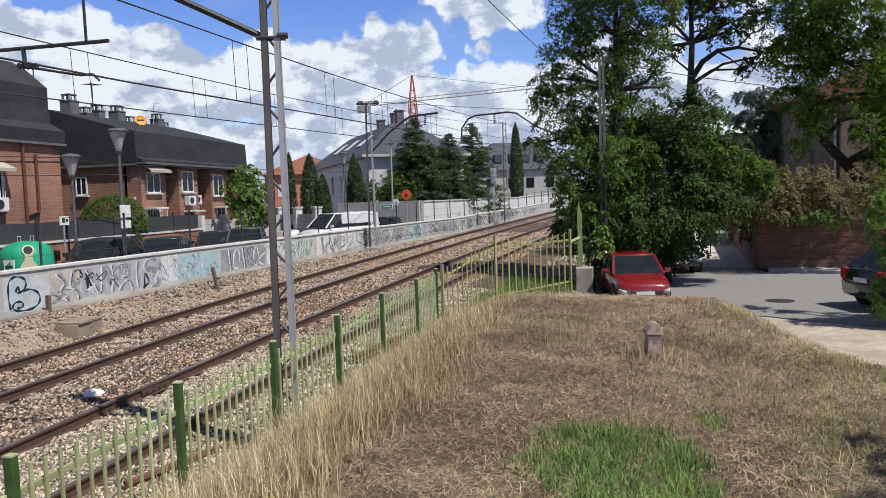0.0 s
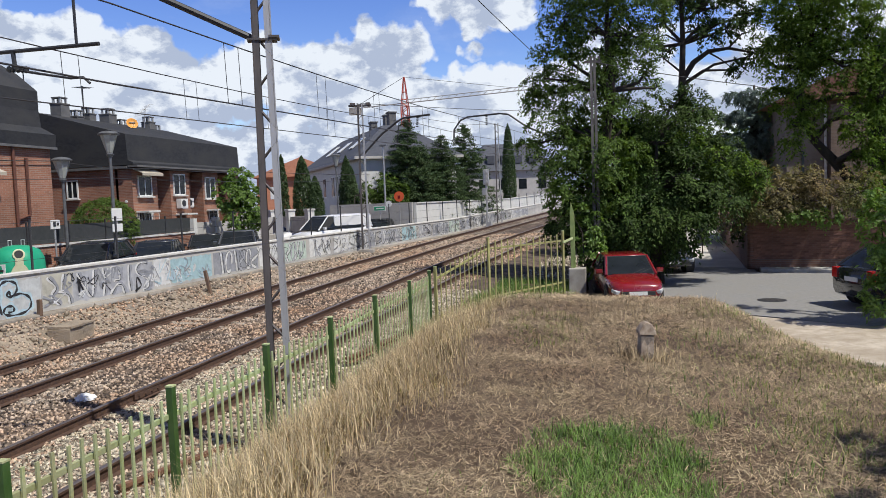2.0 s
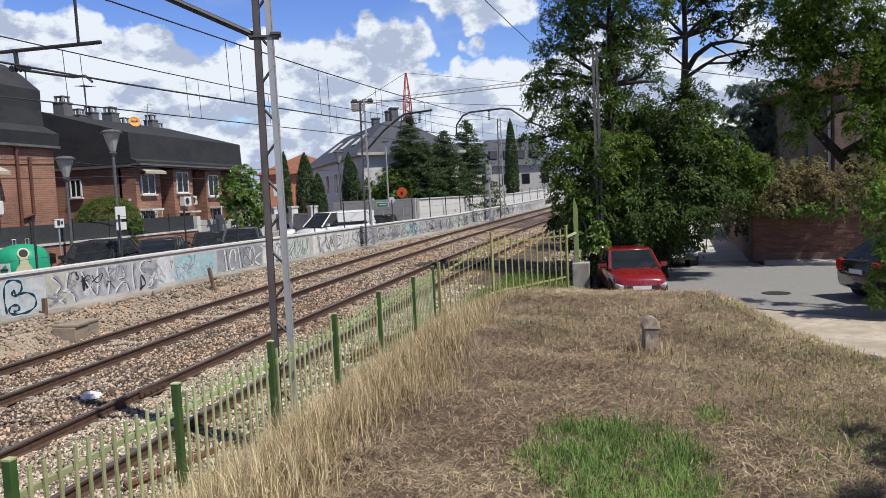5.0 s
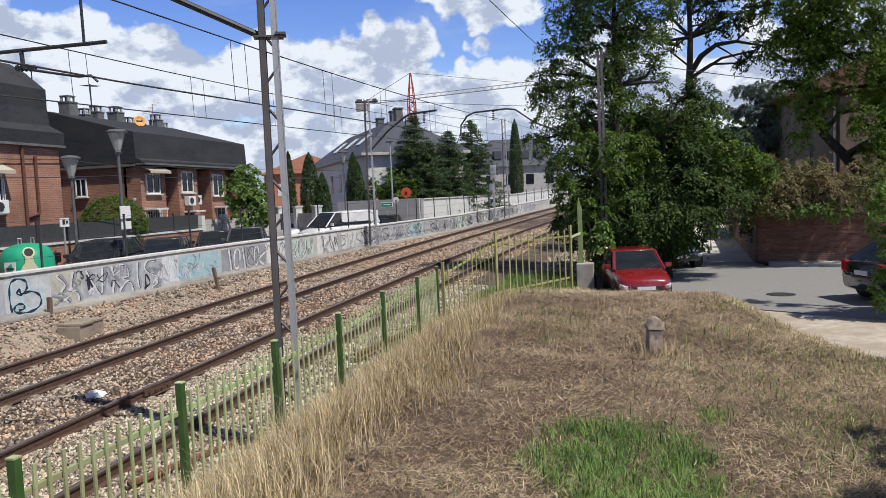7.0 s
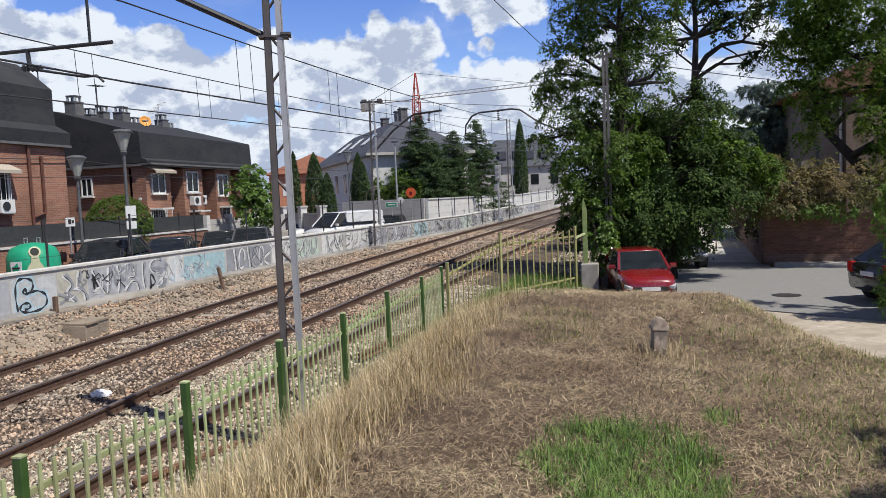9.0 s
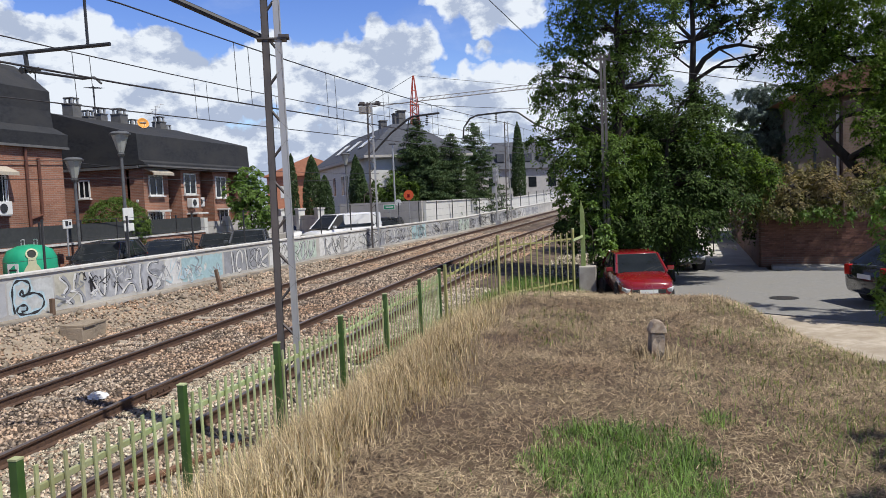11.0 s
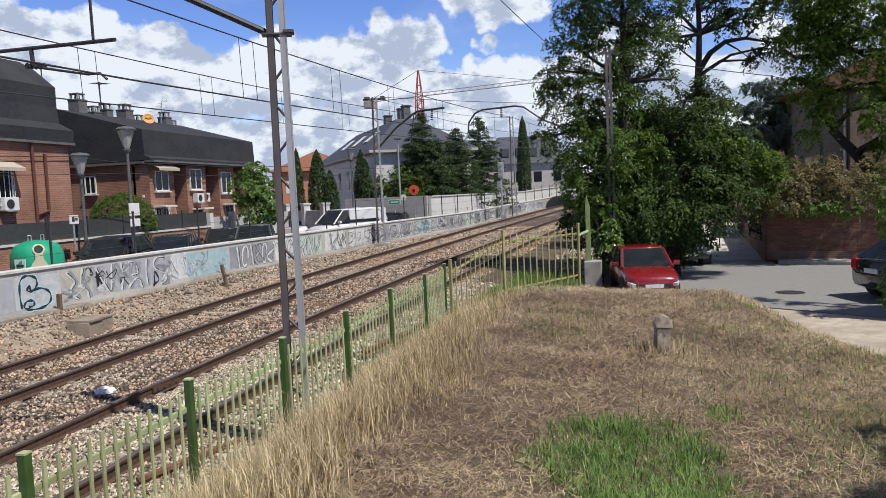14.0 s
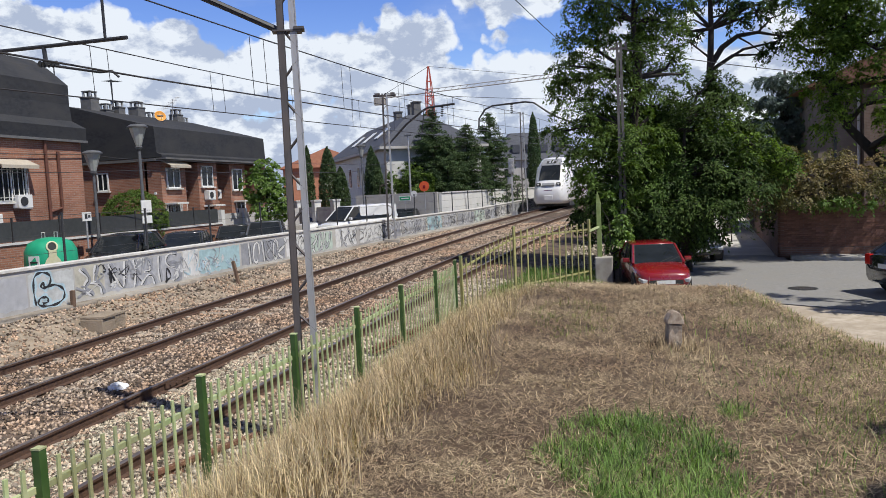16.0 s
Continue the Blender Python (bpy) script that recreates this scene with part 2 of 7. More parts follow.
M["car_white"] = mat("white_car_paint", (0.78, 0.78, 0.78), (0.72, 0.72, 0.72), 2, 0.3, coat=1.0)
M["lamp_clear"] = mat("clear_lamp_glass", (0.62, 0.63, 0.64), (0.45, 0.46, 0.48), 20, 0.1, spec=0.8)
M["lantern_glass"] = mat("smoky_lantern_glass", (0.44, 0.45, 0.41), (0.32, 0.33, 0.31), 8, 0.25, spec=0.6)
M["lamp_red"] = mat("red_lamp_glass", (0.55, 0.02, 0.015), (0.4, 0.015, 0.01), 20, 0.15)
M["chrome"] = mat("alloy", (0.55, 0.55, 0.56), (0.42, 0.42, 0.43), 9, 0.3, metal=0.9)
M["bark"] = mat("bark", (0.026, 0.021, 0.017), (0.05, 0.04, 0.032), 7, 0.95, bump=1.0, bscale=16, stretch=(1, 1, 0.3))
M["leaf"] = mat("tree_leaf", (0.07, 0.125, 0.024), (0.12, 0.185, 0.04), 0.7, 0.62, island=0.6, trans=0.3, spec=0.25)
M["leaf_dark"] = mat("dark_leaf", (0.034, 0.066, 0.014), (0.062, 0.10, 0.022), 0.7, 0.68, island=0.7, trans=0.14, spec=0.2)
M["leaf_bright"] = mat("bright_leaf", (0.12, 0.21, 0.04), (0.17, 0.27, 0.06), 0.8, 0.55, island=0.4, trans=0.4)
M["leaf_lush"] = mat("lush_leaf", (0.09, 0.16, 0.024), (0.145, 0.225, 0.04), 0.7, 0.6, island=0.6, trans=0.5, spec=0.25)
M["leaf_rust"] = mat("rusty_shrub_leaf", (0.12, 0.14, 0.04), (0.22, 0.16, 0.08), 0.8, 0.7, island=0.65, trans=0.3)
M["needle"] = mat("conifer_needle", (0.055, 0.092, 0.036), (0.09, 0.135, 0.058), 0.9, 0.75, island=0.5, trans=0.12, spec=0.2)
M["needle_blue"] = mat("cedar_needle", (0.10, 0.145, 0.125), (0.15, 0.20, 0.17), 0.9, 0.7, island=0.35, trans=0.15)
M["straw"] = mat("dry_straw", (0.55, 0.45, 0.28), (0.72, 0.61, 0.42), 1.2, 0.8, island=0.6, trans=0.25, c3=(0.38, 0.27, 0.17))
M["hay"] = mat("cut_hay", (0.35, 0.265, 0.16), (0.52, 0.415, 0.265), 1.0, 0.9, island=0.75, c3=(0.26, 0.175, 0.11), big=1.1)
M["grass"] = mat("green_grass", (0.085, 0.165, 0.035), (0.22, 0.325, 0.09), 1.2, 0.6, island=0.85, trans=0.35)
M["brown_grass"] = mat("reddish_dry_grass", (0.16, 0.115, 0.075), (0.29, 0.215, 0.14), 1.0, 0.85, island=0.6, trans=0.12)
M["tall_brown"] = mat("russet_grass", (0.27, 0.185, 0.10), (0.41, 0.305, 0.18), 1.0, 0.85, island=0.6, trans=0.15)
M["bank_weed"] = mat("bank_weed", (0.15, 0.20, 0.05), (0.26, 0.29, 0.10), 1.2, 0.7, island=0.5, trans=0.3)
M["weed"] = mat("yellow_green_weed", (0.20, 0.24, 0.07), (0.32, 0.32, 0.13), 1.2, 0.7, island=0.45, trans=0.3)
M["plastic_green"] = mat("green_plastic", (0.014, 0.30, 0.16), (0.02, 0.35, 0.19), 3, 0.45)
M["cream"] = mat("cream_plastic", (0.56, 0.55, 0.36), (0.50, 0.48, 0.31), 5, 0.6)
M["orange"] = mat("orange_red_sign", (0.72, 0.12, 0.035), (0.66, 0.10, 0.03), 5, 0.5)
M["amber"] = mat("amber_dish", (0.75, 0.33, 0.05), (0.68, 0.29, 0.045), 5, 0.5)
M["sign_green"] = mat("green_sign", (0.02, 0.30, 0.14), (0.02, 0.26, 0.12), 5, 0.5)
M["blue"] = mat("blue_plastic", (0.03, 0.06, 0.16), (0.04, 0.07, 0.19), 4, 0.5)
M["bag"] = mat("white_plastic_bag", (0.80, 0.80, 0.80), (0.72, 0.72, 0.72), 6, 0.5, bump=0.4)
M["crane"] = mat("crane_red", (0.50, 0.085, 0.05), (0.42, 0.07, 0.045), 2, 0.6)
M["screen"] = mat("dark_fence_screen", (0.03, 0.034, 0.036), (0.05, 0.053, 0.055), 8, 0.8)
M["train_white"] = mat("white_train_paint", (0.80, 0.80, 0.80), (0.74, 0.74, 0.75), 1.5, 0.3, coat=0.5)
M["train_grey"] = mat("grey_train_mask", (0.33, 0.34, 0.36), (0.29, 0.30, 0.31), 2, 0.35)
M["train_purple"] = mat("dark_train_stripe", (0.12, 0.03, 0.10), (0.10, 0.025, 0.085), 2, 0.35)

# ---- mesh helpers ----
GRADE, BEND = 0.0226, 0.0013
STREET = 0.55  # height of the street beyond the railway


def cx(y):
    """How far the railway has bent to the right at y."""
    y = max(y, 0.0)
    if y < 42:
        return BEND * y * y
    d = min(y, 200) - 42
    return BEND * 1764 + 2 * BEND * 42 * d + 0.0004 * d * d + max(0, y - 200) * 0.2356


def rz(y):
    """Height of the rail heads at y."""
    return GRADE * min(max(y, -40), 160)


def smooth(a, b, v):
    t = min(max((v - a) / (b - a), 0.0), 1.0)
    return t * t * (3 - 2 * t)


def finish(name, bm, material, parent=None, label="", shade=False):
    me = bpy.data.meshes.new(name)
    bmesh.ops.recalc_face_normals(bm, faces=bm.faces)
    bm.to_mesh(me)
    bm.free()
    me.materials.append(material)
    if shade:
        me.polygons.foreach_set("use_smooth", [True] * len(me.polygons))
    ob = new(name, me)
    if parent:
        ob.parent = parent
    return tagged(ob, label)


def part(name, bm, material, parent, label="", shade=False):
    return finish(name, bm, material, parent, label, shade)


def thing(name, label, category, group="", kind="", m=None):
    ob = new(name)
    ob.empty_display_size = 0.2
    if m is not None:
        ob.matrix_basis = m
    return tagged(ob, label, category, group, kind)


def box(bm, c, s, rot=None, bevel=0.0):
    """A box of size s centred at c, turned by the Euler degrees rot."""
    r = Euler([radians(a) for a in rot]).to_matrix().to_4x4() if rot else Matrix()
    vs = bmesh.ops.create_cube(bm, size=1, matrix=Matrix.Translation(c) @ r @ Matrix.Diagonal((*s, 1)))["verts"]
    if bevel:
        es = list({e for v in vs for e in v.link_edges})
        bmesh.ops.bevel(bm, geom=es, offset=bevel, segments=2, profile=0.6, affect="EDGES")
    return bm


def boxes(*items, bevel=0.0):
    bm = bmesh.new()
    for it in items:
        box(bm, *it[:2], it[2] if len(it) > 2 else None, bevel)
    return bm


def tube(bm, p, q, r, r2=None, n=8):
    """A closed tapered tube from p to q."""
    p, q = Vector(p), Vector(q)
    a = (q - p)
    t = a.to_track_quat("Z", "Y").to_matrix()
    r2 = r if r2 is None else r2
    rings = []
    for c, rad in ((p, r), (q, r2)):
        rings.append([bm.verts.new(c + t @ Vector((rad * math.cos(k * math.tau / n), rad * math.sin(k * math.tau / n), 0))) for k in range(n)])
    for k in range(n):
        bm.faces.new((rings[0][k], rings[0][(k + 1) % n], rings[1][(k + 1) % n], rings[1][k]))
    bm.faces.new(rings[0][::-1])
    bm.faces.new(rings[1])
    return bm


def pipe(bm, pts, r, n=6):
    """A bent tube through pts; r is one radius or one for each point."""
    pts = [Vector(p) for p in pts]
    rs = r if isinstance(r, (list, tuple)) else [r] * len(pts)
    prev, up = None, Vector((0.13, 0.21, 1)).normalized()
    for i, p in enumerate(pts):
        d = (pts[min(i + 1, len(pts) - 1)] - pts[max(i - 1, 0)]).normalized()
        s = d.cross(up)
        s = s.normalized() if s.length > 0.05 else Vector((1, 0, 0))
        w = s.cross(d)
        ring = [bm.verts.new(p + rs[i] * (math.cos(k * math.tau / n) * s + math.sin(k * math.tau / n) * w)) for k in range(n)]
        if prev:
            for k in range(n):
                bm.faces.new((prev[k], prev[(k + 1) % n], ring[(k + 1) % n], ring[k]))
        else:
            bm.faces.new(ring[::-1])
        prev = ring
    bm.faces.new(prev)
    return bm


def lathe(bm, prof, n=16, c=(0, 0, 0)):
    """A turned body from (radius, height) pairs."""
    rings = [[bm.verts.new((c[0] + r * math.cos(k * math.tau / n), c[1] + r * math.sin(k * math.tau / n), c[2] + z)) for k in range(n)] for r, z in prof]
    for a, b in zip(rings, rings[1:]):
        for k in range(n):
            bm.faces.new((a[k], a[(k + 1) % n], b[(k + 1) % n], b[k]))
    bm.faces.new(rings[0][::-1])
    bm.faces.new(rings[-1])
    return bm


def prism(bm, poly, axis, a, b):
    """A polygon swept from a to b along x, y or z; poly holds the two other coordinates in order."""
    def at(p, v):
        return {"x": (v, *p), "y": (p[0], v, p[1]), "z": (*p, v)}[axis]
    A, B = [bm.verts.new(at(p, a)) for p in poly], [bm.verts.new(at(p, b)) for p in poly]
    n = len(poly)
    bm.faces.new(A)
    bm.faces.new(B[::-1])
    for k in range(n):
        bm.faces.new((A[k], B[k], B[(k + 1) % n], A[(k + 1) % n]))
    return bm


def sweep(bm, prof, ys, base, close=True):
    """A profile of (u, z) drawn along the railway's bend; base(y) gives the height."""
    prev, n = None, len(prof)
    for y in ys:
        ring = [bm.verts.new((u + cx(y), y, z + base(y))) for u, z in prof]
        if prev:
            for k in range(n if close else n - 1):
                bm.faces.new((prev[k], prev[(k + 1) % n], ring[(k + 1) % n], ring[k]))
        elif close:
            bm.faces.new(ring[::-1])
        prev = ring
    if close:
        bm.faces.new(prev)
    return bm


def from_arrays(name, verts, faces, material, parent=None):
    me = bpy.data.meshes.new(name)
    if isinstance(verts, np.ndarray):
        faces = np.asarray(faces, np.int32)
        k, n = len(faces), faces.shape[1]
        me.vertices.add(len(verts))
        me.vertices.foreach_set("co", np.asarray(verts, np.float32).ravel())
        me.loops.add(k * n)
        me.loops.foreach_set("vertex_index", faces.ravel())
        me.polygons.add(k)
        me.polygons.foreach_set("loop_start", np.arange(k, dtype=np.int32) * n)
        me.update(calc_edges=True)
    else:
        me.from_pydata(verts, [], faces)
    me.materials.append(material)
    ob = new(name, me)
    if parent:
        ob.parent = parent
    return ob


def spread(a, b, step):
    n = max(1, round((b - a) / step))
    return [a + (b - a) * k / n for k in range(n + 1)]


# ---- ground ----
def bank(x, y):
    """Height of the grassy bank on the near side, above 0."""
    left = smooth(-3.9, -1.5, x - 0.02 * y)
    far = 1 - smooth(11.0, 18.5, y + 0.35 * max(0, -x) + 0.2 * max(0, x - 1))
    edge = 2.15 + 0.1 * max(0, 12.5 - y)
    right = 1 - smooth(edge - 0.9, edge + 0.9, x) * smooth(6.5, 9.5, y)
    return 0.05 + 0.25 * (1 - smooth(-3.0, 1.0, x)) + 1.38 * left * far * right


def height(x, y):
    """Height of the ground sheet."""
    u = x - cx(y)
    if u > -4.2:
        near = bank(x, y) if x > -3.9 or y > 30 else bank(x, y)
        rise = max(0.0, rz(y) - 0.35) * (1 - smooth(-4.2, -1.0, u))
        return max(near, rise * (1 - smooth(20, 60, -y)))
    if u > -12.8:
        return rz(y) - 0.55
    if u > -14.0:
        return rz(y) - 0.55 + (STREET - 0.05 - rz(y) + 0.55) * smooth(-12.8, -13.6, u)
    return STREET - 0.05 + max(0, rz(y) - 1.6) * smooth(50, 70, y)


def ground():
    xs = spread(-5, 8, 0.4)
    xs = [-3000, -900, -300, -120, -60] + spread(-40, -5.4, 0.8) + xs + spread(9, 40, 1.5) + [60, 120, 300, 900, 3000]
    ys = [-3000, -900, -300, -100, -40, -15] + spread(-6, 26, 0.4) + spread(27, 100, 1.5) + [120, 160, 300, 900, 3000]
    verts = [(x, y, height(x, min(y, 140)) + (0.05 * (noise.noise((x * 0.8, y * 0.8, 3)) + 0.5 * noise.noise((x * 2.3, y * 2.3, 1))) if -4 < x < 5 and -5 < y < 19 else 0)) for y in ys for x in xs]
    w = len(xs)
    faces = [(j * w + i, j * w + i + 1, (j + 1) * w + i + 1, (j + 1) * w + i) for j in range(len(ys) - 1) for i in range(w - 1)]
    ob = from_arrays("ground", verts, faces, M["earth"])
    ob.data.polygons.foreach_set("use_smooth", [True] * len(faces))
    tagged(ob, "dry brown earth under mown grass beside the railway", "ground", kind="structure")


def railbed_z(u, y):
    """Surface of the ballast and of the rubble strip on its far side."""
    z = rz(y) - 0.19
    if u < -12.1:
        side = max(0.62, rz(y) - 0.5)
        z = z + (side - z) * smooth(-12.3, -13.5, u)
    if u > -4.6:
        z = z - 0.12 * smooth(-4.6, -3.6, u)
    z += 0.035 * noise.noise((u * 1.1, y * 1.1, 0.3)) + 0.02 * noise.noise((u * 3.7, y * 3.7, 4.0))
    return z


def railbed():
    ys = spread(-12, 40, 0.35) + spread(41, 330, 3)
    us = spread(-12.4, -1.6, 0.3)
    edge = spread(-13.9, -12.4, 0.25)
    for name, cols, m, lab in (("ballast_bed", us, "ballast", "brown stone ballast under the two tracks, darkened for gap shade"), ("rubble_strip", edge, "rubble", "dusty rubble strip along the graffiti wall")):
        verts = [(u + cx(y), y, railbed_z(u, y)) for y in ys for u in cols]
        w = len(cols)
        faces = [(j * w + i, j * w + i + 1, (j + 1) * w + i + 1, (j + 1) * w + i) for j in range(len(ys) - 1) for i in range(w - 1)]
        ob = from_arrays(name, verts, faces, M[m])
        tagged(ob, lab, "ground", kind="structure")


def streets():
    bm = sweep(bmesh.new(), [(-18.2, 0), (-14.05, 0), (-14.05, -0.2), (-18.2, -0.2)], spread(-20, 140, 4), lambda y: STREET + max(0, rz(y) - 1.6) * smooth(50, 70, y) + 0.01)
    finish("street", bm, M["asphalt"])
    tagged(bpy.data.objects["street"], "grey asphalt parking street beyond the wall", "road", kind="structure")
    # the road and lane on the near side
    bm = bmesh.new()
    out = [(-0.6, 19.0), (3.0, 18.6), (5.0, 17.2), (9.0, 16.2), (30, 14.5), (30, 24.6), (9.2, 26.6), (5.0, 28.0), (6.7, 46), (9, 80), (5.5, 80), (4.1, 46), (3.2, 33), (2.4, 29.5), (-0.6, 29.0)]
    prism(bm, out, "z", -0.2, 0.085)
    ob = finish("road", bm, M["asphalt"])
    tagged(ob, "sunlit grey asphalt road running into a shaded lane", "road", kind="structure")
    bm = bmesh.new()
    prism(bm, [(3.1, 30.3), (4.85, 29.6), (6.6, 46), (8.8, 79), (5.7, 79), (4.25, 46)], "z", -0.1, 0.091)
    ob = finish("lane", bm, M["lane_concrete"])
    tagged(ob, "pale worn concrete lane between garden walls, lightened as if sunlit", "lane", kind="structure")
    bm = bmesh.new()
    prism(bm, [(1.0, 18.7), (1.8, 14.0), (2.6, 11.5), (3.6, 9.6), (9, 7), (30, 6), (30, 14.4), (9, 16.1), (5, 17.1), (3, 18.5)], "z", -0.2, 0.075)
    ob = finish("sandy_verge", bm, M["sand"])
    tagged(ob, "pale sandy verge between grass and road", "verge", kind="structure")
    bm = bmesh.new()
    prism(bm, [(5.15, 28.1), (9.2, 26.7), (30, 24.7), (30, 26.4), (9.4, 28.4), (5.3, 29.3)], "z", -0.1, 0.19)
    bmesh.ops.bevel(bm, geom=[e for e in bm.edges if e.is_boundary is False and all(v.co.z > 0.1 for v in e.verts)], offset=0.02, segments=2, affect="EDGES")
    ob = finish("pavement", bm, M["paving"])
    tagged(ob, "concrete pavement with a raised kerb before the brick wall", "pavement", kind="structure")
    # manhole cover
    t = thing("manhole_cover", "round dark iron manhole cover in the road", "manhole", m=pose(4.1, 20.9, 0.086))
    part("plate", lathe(bmesh.new(), [(0.36, 0), (0.36, 0.006), (0.33, 0.008)], 24), M["dark_steel"], t)
    bm = bmesh.new()
    for k in range(-2, 3):
        box(bm, (0, k * 0.11, 0.010), (0.5 - abs(k) * 0.1, 0.03, 0.006))
    part("tread", bm, M["brown_steel"], t)


ground()
railbed()
streets()


# ---- the graffiti wall along the far track ----
def wall_top(y):
    return 1.76 + 0.02 * max(0, y - 50)


def ribbon(bm, pts, w, x0):
    """A painted stroke, 4 mm proud of the wall, through (y, z) points."""
    prev = None
    for i, (y, z) in enumerate(pts):
        a, b = pts[max(i - 1, 0)], pts[min(i + 1, len(pts) - 1)]
        d = Vector((b[0] - a[0], b[1] - a[1]))
        d = d.normalized() if d.length > 1e-6 else Vector((1, 0))
        ww = w * (0.7 + 0.3 * math.sin(i * 0.9))
        l, r = (y - d.y * ww, z + d.x * ww), (y + d.y * ww, z - d.x * ww)
        ring = [bm.verts.new((x0 + cx(q[0]), q[0], q[1])) for q in (l, r)]
        if prev:
            bm.faces.new((prev[0], prev[1], ring[1], ring[0]))
        prev = ring


def graffiti_wall():
    rnd = random.Random(4)
    wall = thing("graffiti_wall", "low concrete wall covered in silver, blue and black graffiti", "wall", kind="structure")
    ys = spread(-14, 110, 2)
    bm = sweep(bmesh.new(), [(-14.0, -1.6), (-13.8, -1.6), (-13.8, -0.07), (-14.0, -0.07)], ys, wall_top)
    part("wall_body", bm, M["wall_paint"], wall)
    bm = sweep(bmesh.new(), [(-14.04, -0.068), (-13.76, -0.068), (-13.76, -0.012), (-13.79, 0.0), (-14.01, 0.0), (-14.04, -0.012)], ys, wall_top)
    part("coping", bm, M["coping"], wall, "pale concrete coping")
    bm = sweep(bmesh.new(), [(-13.798, -0.8), (-13.55, -0.8), (-13.52, -0.02), (-13.56, 0.06), (-13.798, 0.07)], ys, lambda y: max(0.66, rz(y) - 0.45))
    part("footing", bm, M["footing"], wall, "rough dirty concrete footing")
    # painted fields
    y, k = 9.0, 0
    cols = ["paint_silver", "paint_white", "paint_blue", "paint_silver", "paint_grey", "paint_mint", "paint_silver", "paint_white"]
    spans = [(11.8, 13.9, "paint_silver"), (13.95, 15.3, "paint_pale"), (15.35, 16.3, "paint_cream"), (16.35, 19.55, "paint_silver"), (19.6, 20.35, "paint_white"), (20.4, 22.6, "paint_blue"), (22.7, 25.6, "paint_grey"), (25.7, 27.4, "paint_white"), (27.5, 29.5, "paint_mint")]
    yy = 29.8
    while yy < 70:
        l = rnd.uniform(1.6, 3.4)
        spans.append((yy, yy + l, rnd.choice(cols)))
        yy += l + rnd.uniform(0.1, 0.5)
    for a, b, m in spans:
        bm = bmesh.new()
        zt, zb = wall_top(a) - 0.10 - rnd.uniform(0, 0.08), max(0.78, rz(a) - 0.3)
        n = 14
        pts_t = [(a + (b - a) * i / n, zt - 0.05 * abs(math.sin(i * 1.7 + a))) for i in range(n + 1)]
        pts_b = [(a + (b - a) * i / n, zb + 0.07 * abs(math.sin(i * 1.3 + a))) for i in range(n + 1)]
        x0 = -13.797
        vt, vb = ([bm.verts.new((x0 + cx(p[0]), p[0], p[1])) for p in q] for q in (pts_t, pts_b))
        for i in range(n):
            bm.faces.new((vt[i], vb[i], vb[i + 1], vt[i + 1]))
        part("painted_field", bm, M[m], wall)
        # letter-like shapes: a pale filled bar or loop with a dark outline
        y0 = a + 0.2 if a > 22 else b
        while y0 < b - 0.25:
            h, wd = zt - zb, rnd.uniform(0.15, 0.36)
            kind, ph = rnd.randrange(4), rnd.uniform(-0.3, 0.3)
            pts = []
            for i in range(18):
                q = i / 17
                if kind == 0:  # S
                    p = (wd * math.sin(q * 6.0 + 0.4) * (0.6 + 0.4 * q), 0.92 - 0.86 * q)
                elif kind == 1:  # slanted bar
                    p = (wd * (q - 0.5) * 0.8, 0.95 - 0.9 * q)
                elif kind == 2:  # loop
                    p = (wd * math.cos(q * 5.6 + ph), 0.5 + 0.42 * math.sin(q * 5.6 + ph))
                else:  # hook
                    p = (wd * (1 - 2 * min(1, q * 1.6)) if q > 0.4 else wd * (0.3 - q), 0.95 - q * 1.5 if q < 0.55 else 0.12 + (q - 0.55) * 0.9)
                pts.append((y0 + wd + p[0] + 0.12 * p[1], zb + h * min(0.97, max(0.03, p[1]))))
            for w, mm, off in ((0.075, "paint_black", 0.003), (0.055, rnd.choice(("paint_white", "paint_silver", "paint_white")), 0.006)):
                bm = bmesh.new()
                ribbon(bm, pts, w, -13.797 + off)
                part("stroke", bm, M[mm], wall)
            if rnd.random() < 0.6:
                bm = bmesh.new()
                ribbon(bm, [(p[0] + 0.1, p[1] - 0.03) for p in pts[::2]], 0.018, -13.797 + 0.009)
                part("stroke", bm, M["paint_black"], wall)
            y0 += wd * 1.7 + rnd.uniform(0.0, 0.12)
    # loose scribbles over everything, and one bold swirl
    for k in range(110):
        y0 = 22.8 + 43 * rnd.random() ** 0.7
        zm = (wall_top(y0) - 0.12 + max(0.8, rz(y0) - 0.3)) / 2
        hh = (wall_top(y0) - 0.12 - max(0.8, rz(y0) - 0.3)) / 2 * rnd.uniform(0.5, 0.95)
        w, f1, f2, ph = rnd.uniform(0.12, 0.5), rnd.choice((1, 2, 3)), rnd.choice((1, 1, 2)), rnd.uniform(0, 6.28)
        bm = bmesh.new()
        ribbon(bm, [(y0 + w * math.sin(f1 * q * 0.3 + ph), zm + hh * math.sin(f2 * q * 0.37 + ph * 1.7)) for q in range(16)], rnd.uniform(0.008, 0.022), -13.797 + 0.0125 + 0.0004 * (k % 5))
        part("scribble", bm, M["paint_black" if rnd.random() < 0.8 else "paint_white"], wall)
